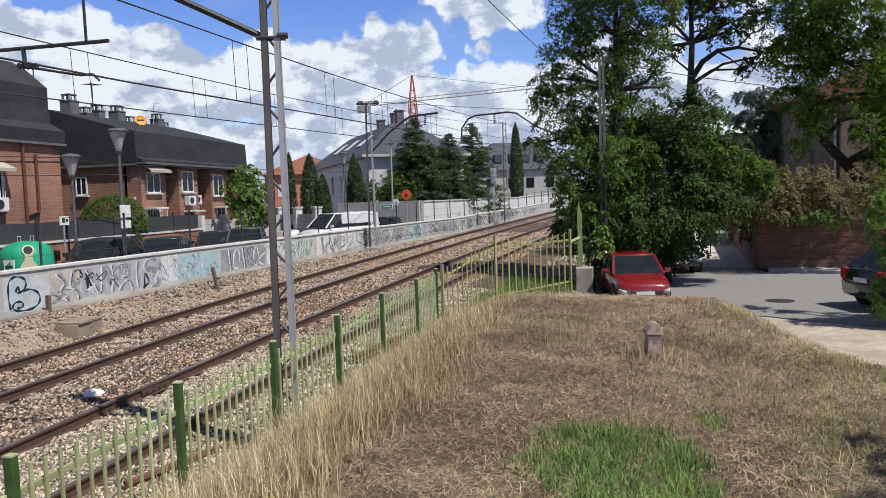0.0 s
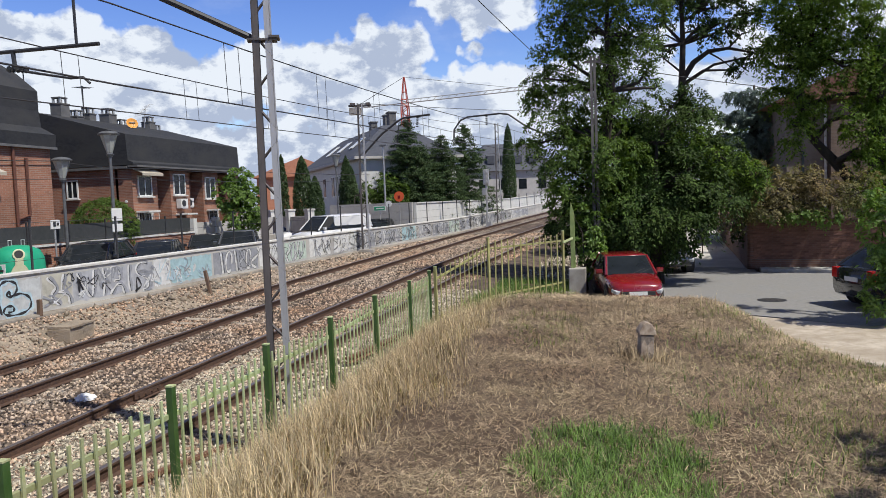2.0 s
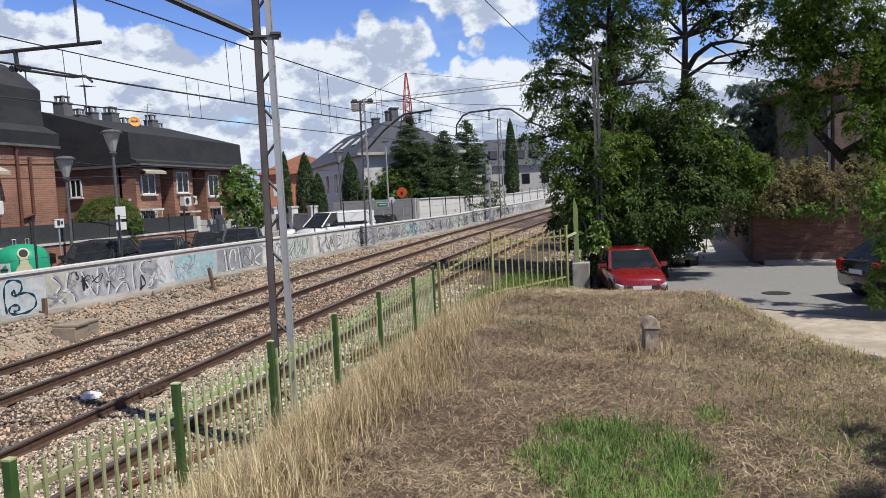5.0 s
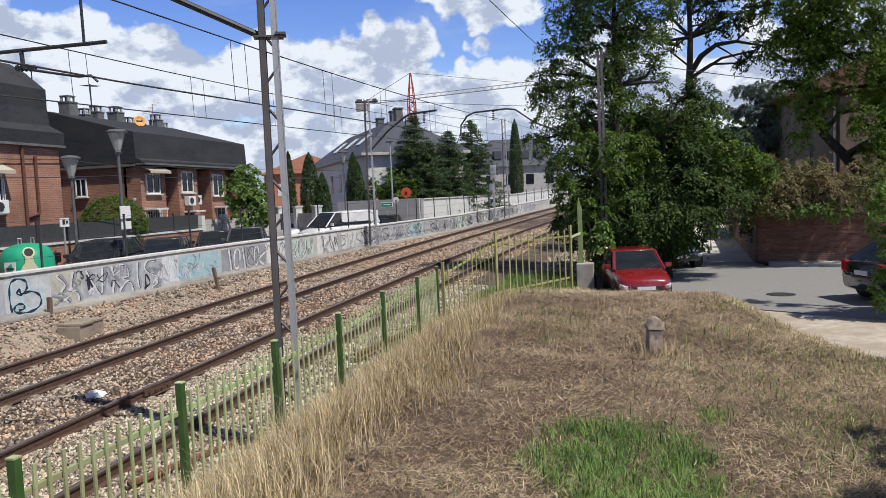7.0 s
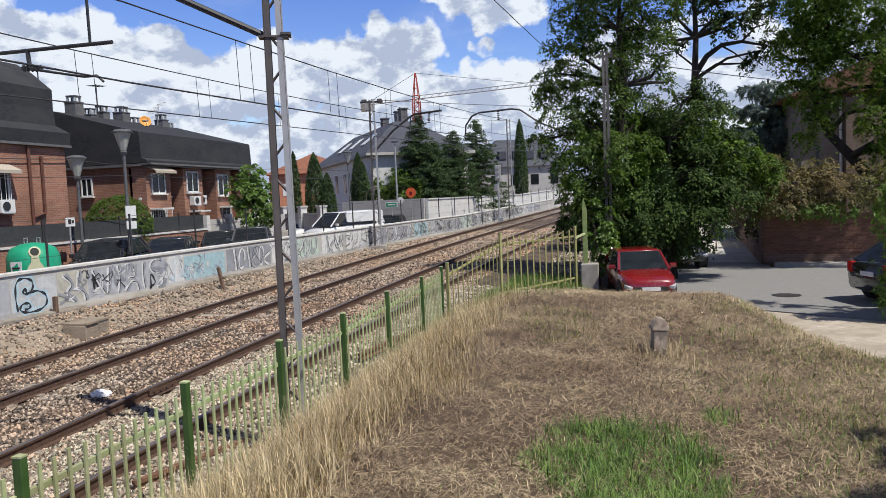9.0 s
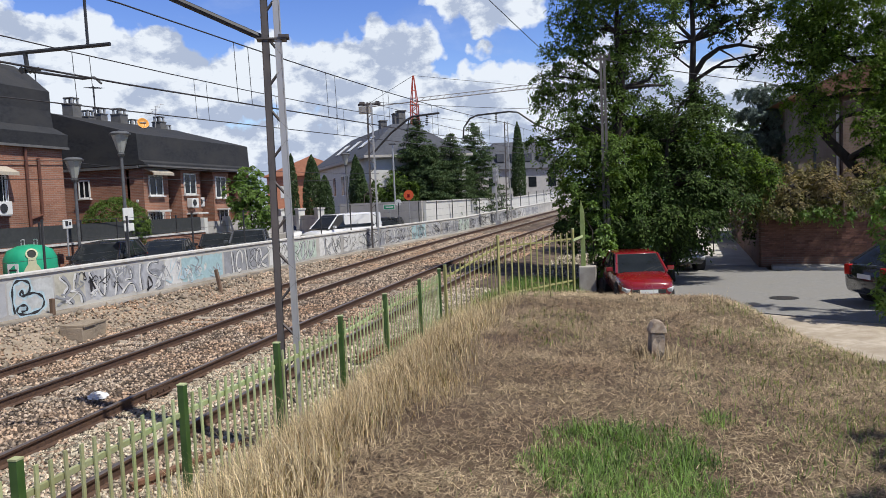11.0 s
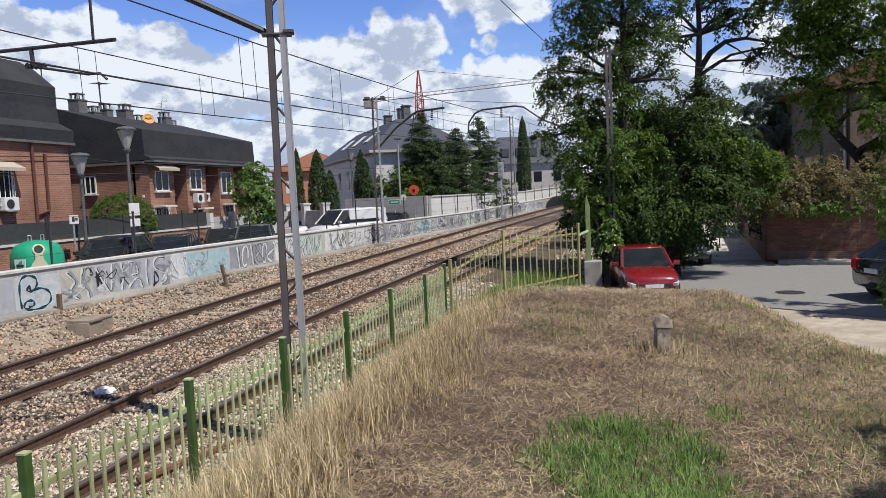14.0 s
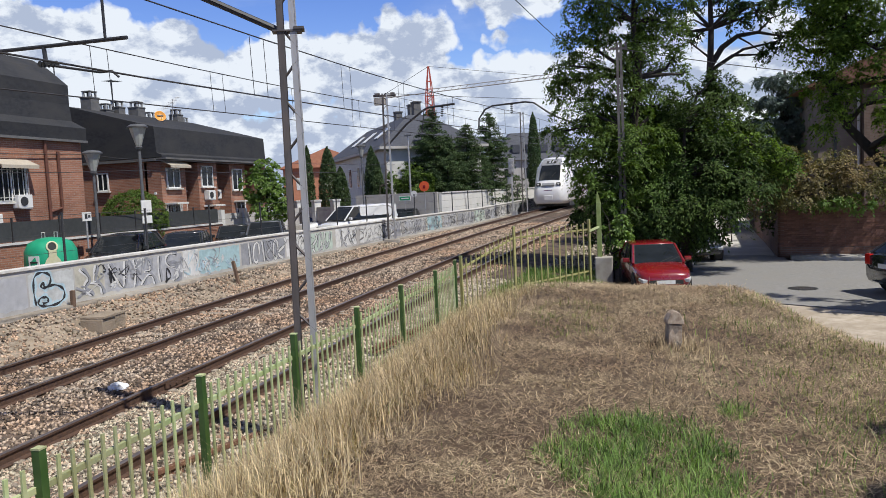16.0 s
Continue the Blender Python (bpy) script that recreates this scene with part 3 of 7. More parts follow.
    # the large pieces nearest the bank: a round double-bowed figure, broad silver letters, a pale blue tangle; (y, share of the height)
    bows = [(14.12, 0.10), (14.08, 0.45), (14.12, 0.85), (14.32, 0.97), (14.56, 0.88), (14.58, 0.68), (14.42, 0.54), (14.30, 0.58), (14.36, 0.70), (14.42, 0.56), (14.70, 0.58), (14.94, 0.44), (14.96, 0.20), (14.74, 0.05), (14.36, 0.04), (14.18, 0.14), (14.26, 0.28), (14.44, 0.27), (14.46, 0.15), (14.30, 0.12)]
    letters = [[(16.5, 0.92), (16.72, 0.5), (17.0, 0.15), (17.1, 0.95)], [(17.45, 0.95), (17.5, 0.5), (17.42, 0.08)], [(17.75, 0.92), (18.0, 0.9), (18.1, 0.55), (17.85, 0.5)], [(17.7, 0.1), (17.95, 0.35), (18.15, 0.32), (18.25, 0.05)],
               [(18.5, 0.95), (18.45, 0.55), (18.5, 0.08)], [(19.25, 0.92), (18.95, 0.95), (18.78, 0.75), (18.95, 0.55), (19.25, 0.42), (19.3, 0.15), (19.05, 0.04)], [(15.5, 0.9), (15.75, 0.6), (15.6, 0.35), (15.85, 0.08)], [(16.05, 0.95), (15.95, 0.5), (16.15, 0.3), (16.2, 0.05)]]

    def stroke(pts, w, m, off):
        fine_pts = []
        for i in range(len(pts) - 1):  # rounded off between the corners
            p0, p1, p2, p3 = (Vector(pts[min(max(i + k, 0), len(pts) - 1)]) for k in (-1, 0, 1, 2))
            for q in range(6):
                t = q / 6
                fine_pts.append(0.5 * (2 * p1 + (p2 - p0) * t + (2 * p0 - 5 * p1 + 4 * p2 - p3) * t * t + (3 * p1 - p0 - 3 * p2 + p3) * t ** 3))
        fine_pts.append(Vector(pts[-1]))
        bm = bmesh.new()
        ribbon(bm, [(p.x, 0.76 + 0.86 * p.y) for p in fine_pts], w, -13.797 + off)
        part("stroke", bm, M[m], wall)
    stroke([(y + 0.02, z) for y, z in bows], 0.10, "paint_sky", 0.003)
    stroke(bows, 0.034, "paint_black", 0.006)
    for k, pts in enumerate(letters):
        stroke([(y + 0.09, z) for y, z in pts], 0.075, "paint_grey", 0.003)
        stroke(pts, 0.045, "paint_white", 0.006)
        stroke([(y + 0.045, z - 0.01) for y, z in pts], 0.014, "paint_black", 0.009)
    for k in range(46):  # faded tags
        y0, z0 = rnd.uniform(15.4, 22.5), rnd.uniform(0.15, 0.8)
        hue = rnd.choice(("paint_white", "paint_sky", "paint_grey")) if y0 > 19.6 else rnd.choice(("paint_grey", "paint_white", "paint_grey", "paint_black"))
        pts = [(y0 + rnd.uniform(-0.22, 0.22), min(0.95, max(0.04, z0 + rnd.uniform(-0.3, 0.3)))) for _ in range(5)]
        stroke(pts, rnd.uniform(0.012, 0.035), hue, 0.0105 + 0.0006 * (k % 6))


M["footing"] = mat("dirty_footing", (0.30, 0.26, 0.21), (0.19, 0.16, 0.125), 6, 0.95, bump=0.9, bscale=24, c3=(0.36, 0.33, 0.29))
M["wall_paint"] = mat("painted_over_concrete", (0.47, 0.46, 0.45), (0.36, 0.35, 0.335), 3, 0.85, bump=0.4, bscale=25, c3=(0.54, 0.52, 0.47))
for _n, _c in (("silver", (0.47, 0.48, 0.51)), ("white", (0.74, 0.74, 0.73)), ("blue", (0.42, 0.60, 0.64)), ("grey", (0.34, 0.35, 0.38)), ("mint", (0.56, 0.66, 0.58)), ("black", (0.03, 0.03, 0.036)), ("pale", (0.58, 0.60, 0.60)), ("cream", (0.54, 0.52, 0.44)), ("sky", (0.50, 0.66, 0.74))):
    M["paint_" + _n] = mat("spray_paint_" + _n, _c, tuple(v * 0.72 for v in _c), 5, 0.7, bump=0.3, bscale=40, c3=tuple(v * 0.85 for v in _c))
graffiti_wall()

# ---- railway ----
def track(u0, label):
    """One broad-gauge track: rails in two shapes (foot and head) and concrete sleepers."""
    t = thing("railway_track", label, "railway track", "tracks")
    ys = spread(-12, 60, 2.0) + spread(63, 330, 6)
    for s in (-1, 1):
        c = u0 + s * 0.87
        web = [(-0.07, -0.172), (0.07, -0.172), (0.07, -0.158), (0.012, -0.14), (0.012, -0.045), (0.035, -0.035), (0.036, -0.008), (-0.036, -0.008), (-0.035, -0.035), (-0.012, -0.045), (-0.012, -0.14), (-0.07, -0.158)]
        rail = part("rail", sweep(bmesh.new(), [(c + a, b) for a, b in web], ys, rz), M["rail"], t)
        head = [(-0.0355, -0.009), (0.0355, -0.009), (0.033, -0.002), (0.022, 0.0), (-0.022, 0.0), (-0.033, -0.002)]
        part("rail_head", sweep(bmesh.new(), [(c + a, b) for a, b in head], ys, rz), M["rail_head"], rail, "worn running surface")
    bm = boxes(((0, 0, -0.27), (2.6, 0.25, 0.18)), bevel=0.015)
    for s in (-1, 1):
        for q in (-1, 1):
            box(bm, (s * 0.87 + q * 0.11, 0, -0.165), (0.08, 0.12, 0.04))
    first, y = None, -9.0
    while y < 80:
        m = Matrix.Translation((u0 + cx(y), y, rz(y) - 0.005)) @ Matrix.Rotation(-2 * BEND * max(y, 0), 4, "Z") @ Matrix.Rotation(GRADE, 4, "X")
        if first is None:
            first = part("sleeper", bm, M["sleeper"], t)
            ob = first
        else:
            ob = new("sleeper", first.data)
            ob.parent = t
        ob.matrix_basis = m
        y += 0.6
    return t


track(-10.57, "rusty double rails of the far track in brown ballast")
track(-6.68, "rusty rails of the near track beside the green fence")


def stones(name, n, ulo, uhi, ylo, yhi, size, material, label, power=1.6, seed=1, avoid=()):
    """Loose angular stones, scattered more densely near the bank."""
    r = np.random.default_rng(seed)
    base = np.array([(1, 1, 1), (-1, -1, 1), (-1, 1, -1), (1, -1, -1), (0, 0, 1.35), (0, -1.3, 0.1), (1.3, 0, 0.2)], float) * 0.6
    tri = np.array([(0, 4, 6), (0, 2, 4), (4, 2, 1), (4, 1, 5), (4, 5, 6), (5, 3, 6), (6, 3, 0), (0, 3, 2), (1, 2, 3), (1, 3, 5)])
    V, F = [], []
    y = ylo + (yhi - ylo) * r.random(n) ** power
    u = ulo + (uhi - ulo) * r.random(n)
    for i in range(n):
        if any(abs(u[i] - a) < 0.055 for a in avoid):
            continue
        s = size * r.uniform(0.6, 1.35) * (1 + max(0, y[i] - 18) * 0.02)
        q = Euler(r.uniform(0, 6.28, 3)).to_matrix()
        b = base * r.uniform(0.65, 1.2, (7, 3)) * s
        b = b @ np.array(q)
        z = railbed_z(u[i], y[i]) + s * 0.18
        k = len(V) * 7
        V.append(b + (u[i] + cx(y[i]), y[i], z))
        F.append(tri + k)
    ob = from_arrays(name, np.concatenate(V), np.concatenate(F), M[material])
    return tagged(ob, label, "ballast", kind="stuff")


RAILS = (-11.44, -9.70, -7.55, -5.81)
stones("ballast_stones", 60000, -12.3, -5.2, 4.5, 45, 0.037, "stone_bits", "loose brown ballast stones between the rails", avoid=RAILS)
stones("pale_gravel", 15000, -5.75, -3.45, 3.5, 22, 0.034, "pale_bits", "loose pale gravel beside the near rail", 1.2, 2, RAILS)
stones("pale_track_gravel", 14000, -7.45, -5.9, 3.8, 15, 0.034, "pale_bits", "loose pale gravel between the near rails", 1.2, 12, RAILS)
stones("rubble_stones", 6000, -13.6, -12.2, 11, 42, 0.042, "stone_bits", "loose brown rubble along the wall foot", 1.2, 3)

stones("rubble_lumps", 130, -13.5, -11.9, 11, 34, 0.10, "rubble", "broken concrete lumps and dust along the wall foot", 1.2, 13)
stones("gate_gravel", 3500, -3.9, -1.7, 15.5, 34, 0.04, "pale_bits", "loose pale gravel behind the yellowed fence", 1.2, 6)


# ---- green paling fence ----
def fence_panel(y0, y1, x0, x1, z0, z1, top0, top1, n, wide=0.028, last=False, material="green", label="light green steel paling fence panel along the track"):
    """A post, two rails and n palings from (x0, y0) to (x1, y1)."""
    f = thing("fence_panel", label, "fence", "fence panels")
    d = Vector((x1 - x0, y1 - y0, 0))
    ang = math.degrees(math.atan2(d.y, d.x))
    L = d.length

    def at(s):
        return Vector((x0, y0, 0)) + d * s, z0 + (z1 - z0) * s, top0 + (top1 - top0) * s

    for s in ((0, 1) if last else (0,)):
        p, zb, zt = at(s)
        bm = boxes(((p.x, p.y, (zb - 0.3 + zt + 0.05) / 2), (0.06, 0.06, zt - zb + 0.35), (0, 0, ang)), bevel=0.006)
        post = part("post", bm, M["green_shaded"] if material == "green" else M[material], f, "green square post, darkened for self-shade" if material == "green" else "")
        part("cap", boxes(((p.x, p.y, zt + 0.056), (0.064, 0.064, 0.012), (0, 0, ang))), M["green"], post)
    for name, hh in (("top_rail", 0.86), ("bottom_rail", 0.14)):
        a, b = at(0), at(1)
        pa = a[0] + Vector((0, 0, a[1] + (a[2] - a[1]) * hh))
        pb = b[0] + Vector((0, 0, b[1] + (b[2] - b[1]) * hh))
        c = (pa + pb) / 2
        tilt = math.degrees(math.asin((pb.z - pa.z) / (pb - pa).length))
        part(name, boxes(((c.x - 0.03 * d.y / L, c.y + 0.03 * d.x / L, c.z), ((pb - pa).length, 0.03, 0.045), (0, -tilt, ang)), bevel=0.004), M[material], f)
    for k in range(1, n + 1):
        p, zb, zt = at(k / (n + 1))
        zt -= 0.03 + 0.02 * random.random()
        lean = random.uniform(-1.2, 1.2)
        ob = part("paling", boxes(((p.x, p.y, (zb + 0.05 + zt) / 2), (wide, 0.014, zt - zb - 0.05), (0, lean, ang))), M[material], f)
    return f


def fence():
    ys = [0.1, 1.87, 3.63, 5.4, 7.15, 8.92, 11.05, 13.05, 14.9]
    xs = [-3.56] * 3 + [-3.58, -3.58, -3.55, -3.64, -3.62, -3.70]
    for i in range(len(ys) - 1):
        fence_panel(ys[i], ys[i + 1], xs[i], xs[i + 1], 0.12, 0.14, 1.56, 1.56, 12 if i < 6 else 13, last=i == len(ys) - 2)
    # yellowed wide-set palings further on, then the short return to the gate pillar
    lab = "weathered yellow-green paling fence panel with wide gaps"
    fence_panel(15.1, 18.6, -3.62, -3.05, 0.0, 0.3, 1.62, 2.02, 11, 0.04, material="fence_yellow", label=lab)
    fence_panel(18.6, 20.6, -3.05, -1.3, 0.3, 0.45, 2.02, 2.04, 11, 0.04, True, material="fence_yellow", label=lab)
    g = thing("gate_post", "tall pointed green steel gate post on a concrete block", "gate post")
    bm = boxes(((-1.12, 22.4, 1.45), (0.13, 0.13, 2.1)), bevel=0.008)
    prism(bm, [(-1.185, 2.5), (-1.055, 2.5), (-1.15, 2.85)], "y", 22.34, 22.46)
    part("shaft", bm, M["gate_green"], g)
    part("block", boxes(((-1.0, 22.35, 0.52), (0.5, 0.5, 0.75)), bevel=0.03), M["concrete"], g, "grey concrete footing block")
    part("rail", boxes(((-1.2, 21.5, 1.78), (0.04, 1.9, 0.06), (0, 0, -5))), M["green"], g)


M["gate_green"] = mat("gate_green_paint", (0.20, 0.27, 0.085), (0.28, 0.34, 0.13), 6, 0.6, bump=0.2)
M["fence_yellow"] = mat("yellowed_green_paint", (0.27, 0.26, 0.09), (0.37, 0.35, 0.15), 6, 0.6, bump=0.2, obj=0.2)
fence()


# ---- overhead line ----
def lattice_mast(x, y, z, h, w0, w1, turn, label, first="galv", second="brown_steel"):
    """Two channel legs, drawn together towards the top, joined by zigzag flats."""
    # The +x leg is paler than the other unless both materials are given alike.
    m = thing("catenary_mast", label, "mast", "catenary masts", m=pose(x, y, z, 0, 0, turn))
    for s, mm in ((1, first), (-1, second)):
        bm = bmesh.new()
        a, b = Vector((s * w0 / 2, 0, -0.6)), Vector((s * w1 / 2, 0, h))
        for ox, oy, sx, sy in ((0, 0, 0.014, 0.14), (-s * 0.035, 0.064, 0.07, 0.012), (-s * 0.035, -0.064, 0.07, 0.012)):
            vs = []
            for c in (a, b):
                vs.append([bm.verts.new((c.x + ox + i * sx / 2, c.y + oy + j * sy / 2, c.z)) for i, j in ((-1, -1), (1, -1), (1, 1), (-1, 1))])
            for k in range(4):
                bm.faces.new((vs[0][k], vs[0][(k + 1) % 4], vs[1][(k + 1) % 4], vs[1][k]))
            bm.faces.new(vs[0][::-1])
            bm.faces.new(vs[1])
        part("leg", bm, M[mm], m)
    n = int(h / 0.42)
    for k in range(n):
        za, zb = k * h / n, (k + 1) * h / n
        s = 1 if k % 2 else -1
        wa, wb = w0 + (w1 - w0) * za / h, w0 + (w1 - w0) * zb / h
        bm = tube(bmesh.new(), (s * wa / 2, -0.055, za + 0.09), (-s * wb / 2, -0.055, zb - 0.05), 0.016, n=4)
        part("brace", bm, M["brown_steel"], m)
    part("footing", boxes(((0, 0, -0.3), (0.75, 0.6, 0.5)), bevel=0.03), M["concrete"], m)
    return m


def insulator(bm, p, q, r=0.055):
    p, q = Vector(p), Vector(q)
    n = 5
    for k in range(n):
        a = p.lerp(q, k / n)
        tube(bm, a, p.lerp(q, (k + 0.5) / n), r, r * 0.45, 8)
    return bm


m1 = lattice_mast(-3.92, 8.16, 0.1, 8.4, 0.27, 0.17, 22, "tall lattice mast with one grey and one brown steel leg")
bm = tube(bmesh.new(), (-0.1, 0, 4.92), (-2.2, 0.0, 5.9), 0.04)
tube(bm, (-2.2, 0.0, 5.9), (-4.4, 0.0, 6.8), 0.035)
part("cantilever", bm, M["dark_steel"], m1, "dark cantilever tube")
part("clamp", boxes(((0.0, 0, 4.90), (0.34, 0.17, 0.02)), ((0.14, 0, 4.93), (0.12, 0.19, 0.03))), M["brown_steel"], m1)

arm = thing("registration_arm", "dark tubular arm with insulator and steady rod over the near track", "catenary arm")
bm = tube(bmesh.new(), (-6.72, 9.0, 5.36), (-9.6, 9.0, 5.37), 0.028)
part("arm_tube", bm, M["dark_steel"], arm)
part("drop_post", tube(bmesh.new(), (-7.07, 9, 5.39), (-7.09, 9, 7.6), 0.02), M["dark_steel"], arm)
bm = tube(bmesh.new(), (-8.1, 9, 5.36), (-8.08, 9, 5.12), 0.03)
insulator(bm, (-7.9, 9, 5.10), (-8.25, 9, 5.13), 0.05)
part("insulator", bm, M["dark_steel"], arm)
part("steady_rod", pipe(bmesh.new(), [(-8.05, 9, 5.10), (-7.2, 9, 4.93), (-7.0, 9, 4.93), (-6.9, 9, 4.84)], 0.018), M["dark_steel"], arm)

m2 = lattice_mast(-11.74, 34.7, 0.85, 7.0, 0.40, 0.26, 12, "grey steel lattice mast with a cross arm beside the wall")
part("cross_arm", boxes(((0.0, 0, 6.93), (1.1, 0.12, 0.1)), ((-0.35, 0, 7.0), (0.25, 0.2, 0.12)), ((0.4, 0, 7.0), (0.2, 0.2, 0.14)), bevel=0.01), M["brown_steel"], m2)
part("cantilever", pipe(bmesh.new(), [(0.1, 0, 4.6), (1.0, -0.1, 5.5), (1.85, -0.25, 6.1), (2.1, -0.3, 6.22), (3.4, -0.6, 6.3)], 0.05), M["dark_steel"], m2, "bent dark cantilever tube")
bm = insulator(bmesh.new(), (2.35, -0.36, 6.2), (2.4, -0.36, 5.75), 0.09)
insulator(bm, (2.8, -0.45, 6.2), (2.75, -0.45, 5.7), 0.08)
part("insulator", bm, M["dark_steel"], m2)
part("tie", tube(bmesh.new(), (1.9, -0.25, 6.1), (1.75, -0.2, 5.0), 0.025), M["dark_steel"], m2)

m3 = lattice_mast(-8.3, 56.5, 1.2, 7.5, 0.42, 0.28, 12, "far grey lattice mast beside the white wall")
m4 = lattice_mast(-0.9, 50.0, 0.6, 7.4, 0.50, 0.30, 0, "grey lattice mast standing behind the trees", "galv", "galv")
part("cantilever", pipe(bmesh.new(), [(-0.2, 0, 5.2), (-4.4, 0, 7.1), (-5.6, 0, 8.0), (-6.2, 0, 8.1), (-8.4, 0, 8.0), (-8.9, 0, 7.8), (-9.35, 0, 7.2), (-9.4, 0, 6.5)], 0.06), M["dark_steel"], m4, "bent dark cantilever tube")
part("insulator", insulator(bmesh.new(), (-7.1, 0, 8.0), (-7.1, 0, 7.35), 0.11), M["dark_steel"], m4)


def line(name, pts, r, label, sag=0.0, n=14, parent=None):
    """A wire through pts, with a little sag in each span."""
    out = []
    for a, b in zip(pts, pts[1:]):
        a, b = Vector(a), Vector(b)
        for k in range(n):
            s = k / n
            out.append(a.lerp(b, s) - Vector((0, 0, sag * 4 * s * (1 - s))))
    out.append(Vector(pts[-1]))
    bm = pipe(bmesh.new(), out, r, 5)
    if parent:
        return part(name, bm, M["wire"], parent)
    return tagged(finish(name, bm, M["wire"]), label, "wire")


def catenary(u, zc, zm, droppers, label):
    """Contact wire, messenger and droppers over one track, in chords between the masts."""
    c = thing("catenary_wires", label, "catenary", "overhead lines")
    stops = (-40, -14, 9, 34.7, 56.5, 80, 105)

    def at(y, z):
        for a, b in zip(stops, stops[1:]):
            if y <= b:
                break
        s = (y - a) / (b - a)
        x = (u + cx(a)) * (1 - s) + (u + cx(b)) * s
        return Vector((x, y, z + GRADE * (y - 9)))
    part("contact_wire", pipe(bmesh.new(), [at(y, zc) for y in stops], 0.013, 5), M["wire"], c)
    ms = []
    for a, b in zip(stops, stops[1:]):
        for k in range(8):
            y = a + (b - a) * k / 8
            ms.append(at(y, zm + 0.12 - 0.35 * 4 * (k / 8) * (1 - k / 8) * 0.5))
    part("messenger_wire", pipe(bmesh.new(), ms, 0.012, 5), M["wire"], c)
    for y in droppers:
        k = [i for i, (a, b) in enumerate(zip(stops, stops[1:])) if a <= y <= b][0]
        s = (y - stops[k]) / (stops[k + 1] - stops[k])
        part("dropper", pipe(bmesh.new(), [at(y, zm + 0.12 - 0.7 * s * (1 - s)), at(y + 0.05, zc)], 0.007, 4), M["wire"], c)


catenary(-6.62, 4.80, 5.76, (11.75, 12.2, 15.35, 15.8, 18.75, 19.15, 23.0, 23.6, 27.5, 31, 38, 44, 50), "dark contact wire, messenger and droppers over the near track")
catenary(-10.45, 5.08, 6.05, (8, 12.45, 12.9, 16.3, 16.8, 20.25, 20.8, 24.4, 25.0, 28.3, 33, 38, 44, 50), "dark contact wire, messenger and droppers over the far track")

# ---- vehicles ----
def loft(bm, sections):
    """Closed rings of equal length joined in order, with end caps."""
    prev = None
    for ring in sections:
        vs = [bm.verts.new(p) for p in ring]
        if prev:
            for k in range(len(vs)):
                bm.faces.new((prev[k], prev[(k + 1) % len(vs)], vs[(k + 1) % len(vs)], vs[k]))
        else:
            bm.faces.new(vs[::-1])
        prev = vs
    bm.faces.new(prev)
    return bm


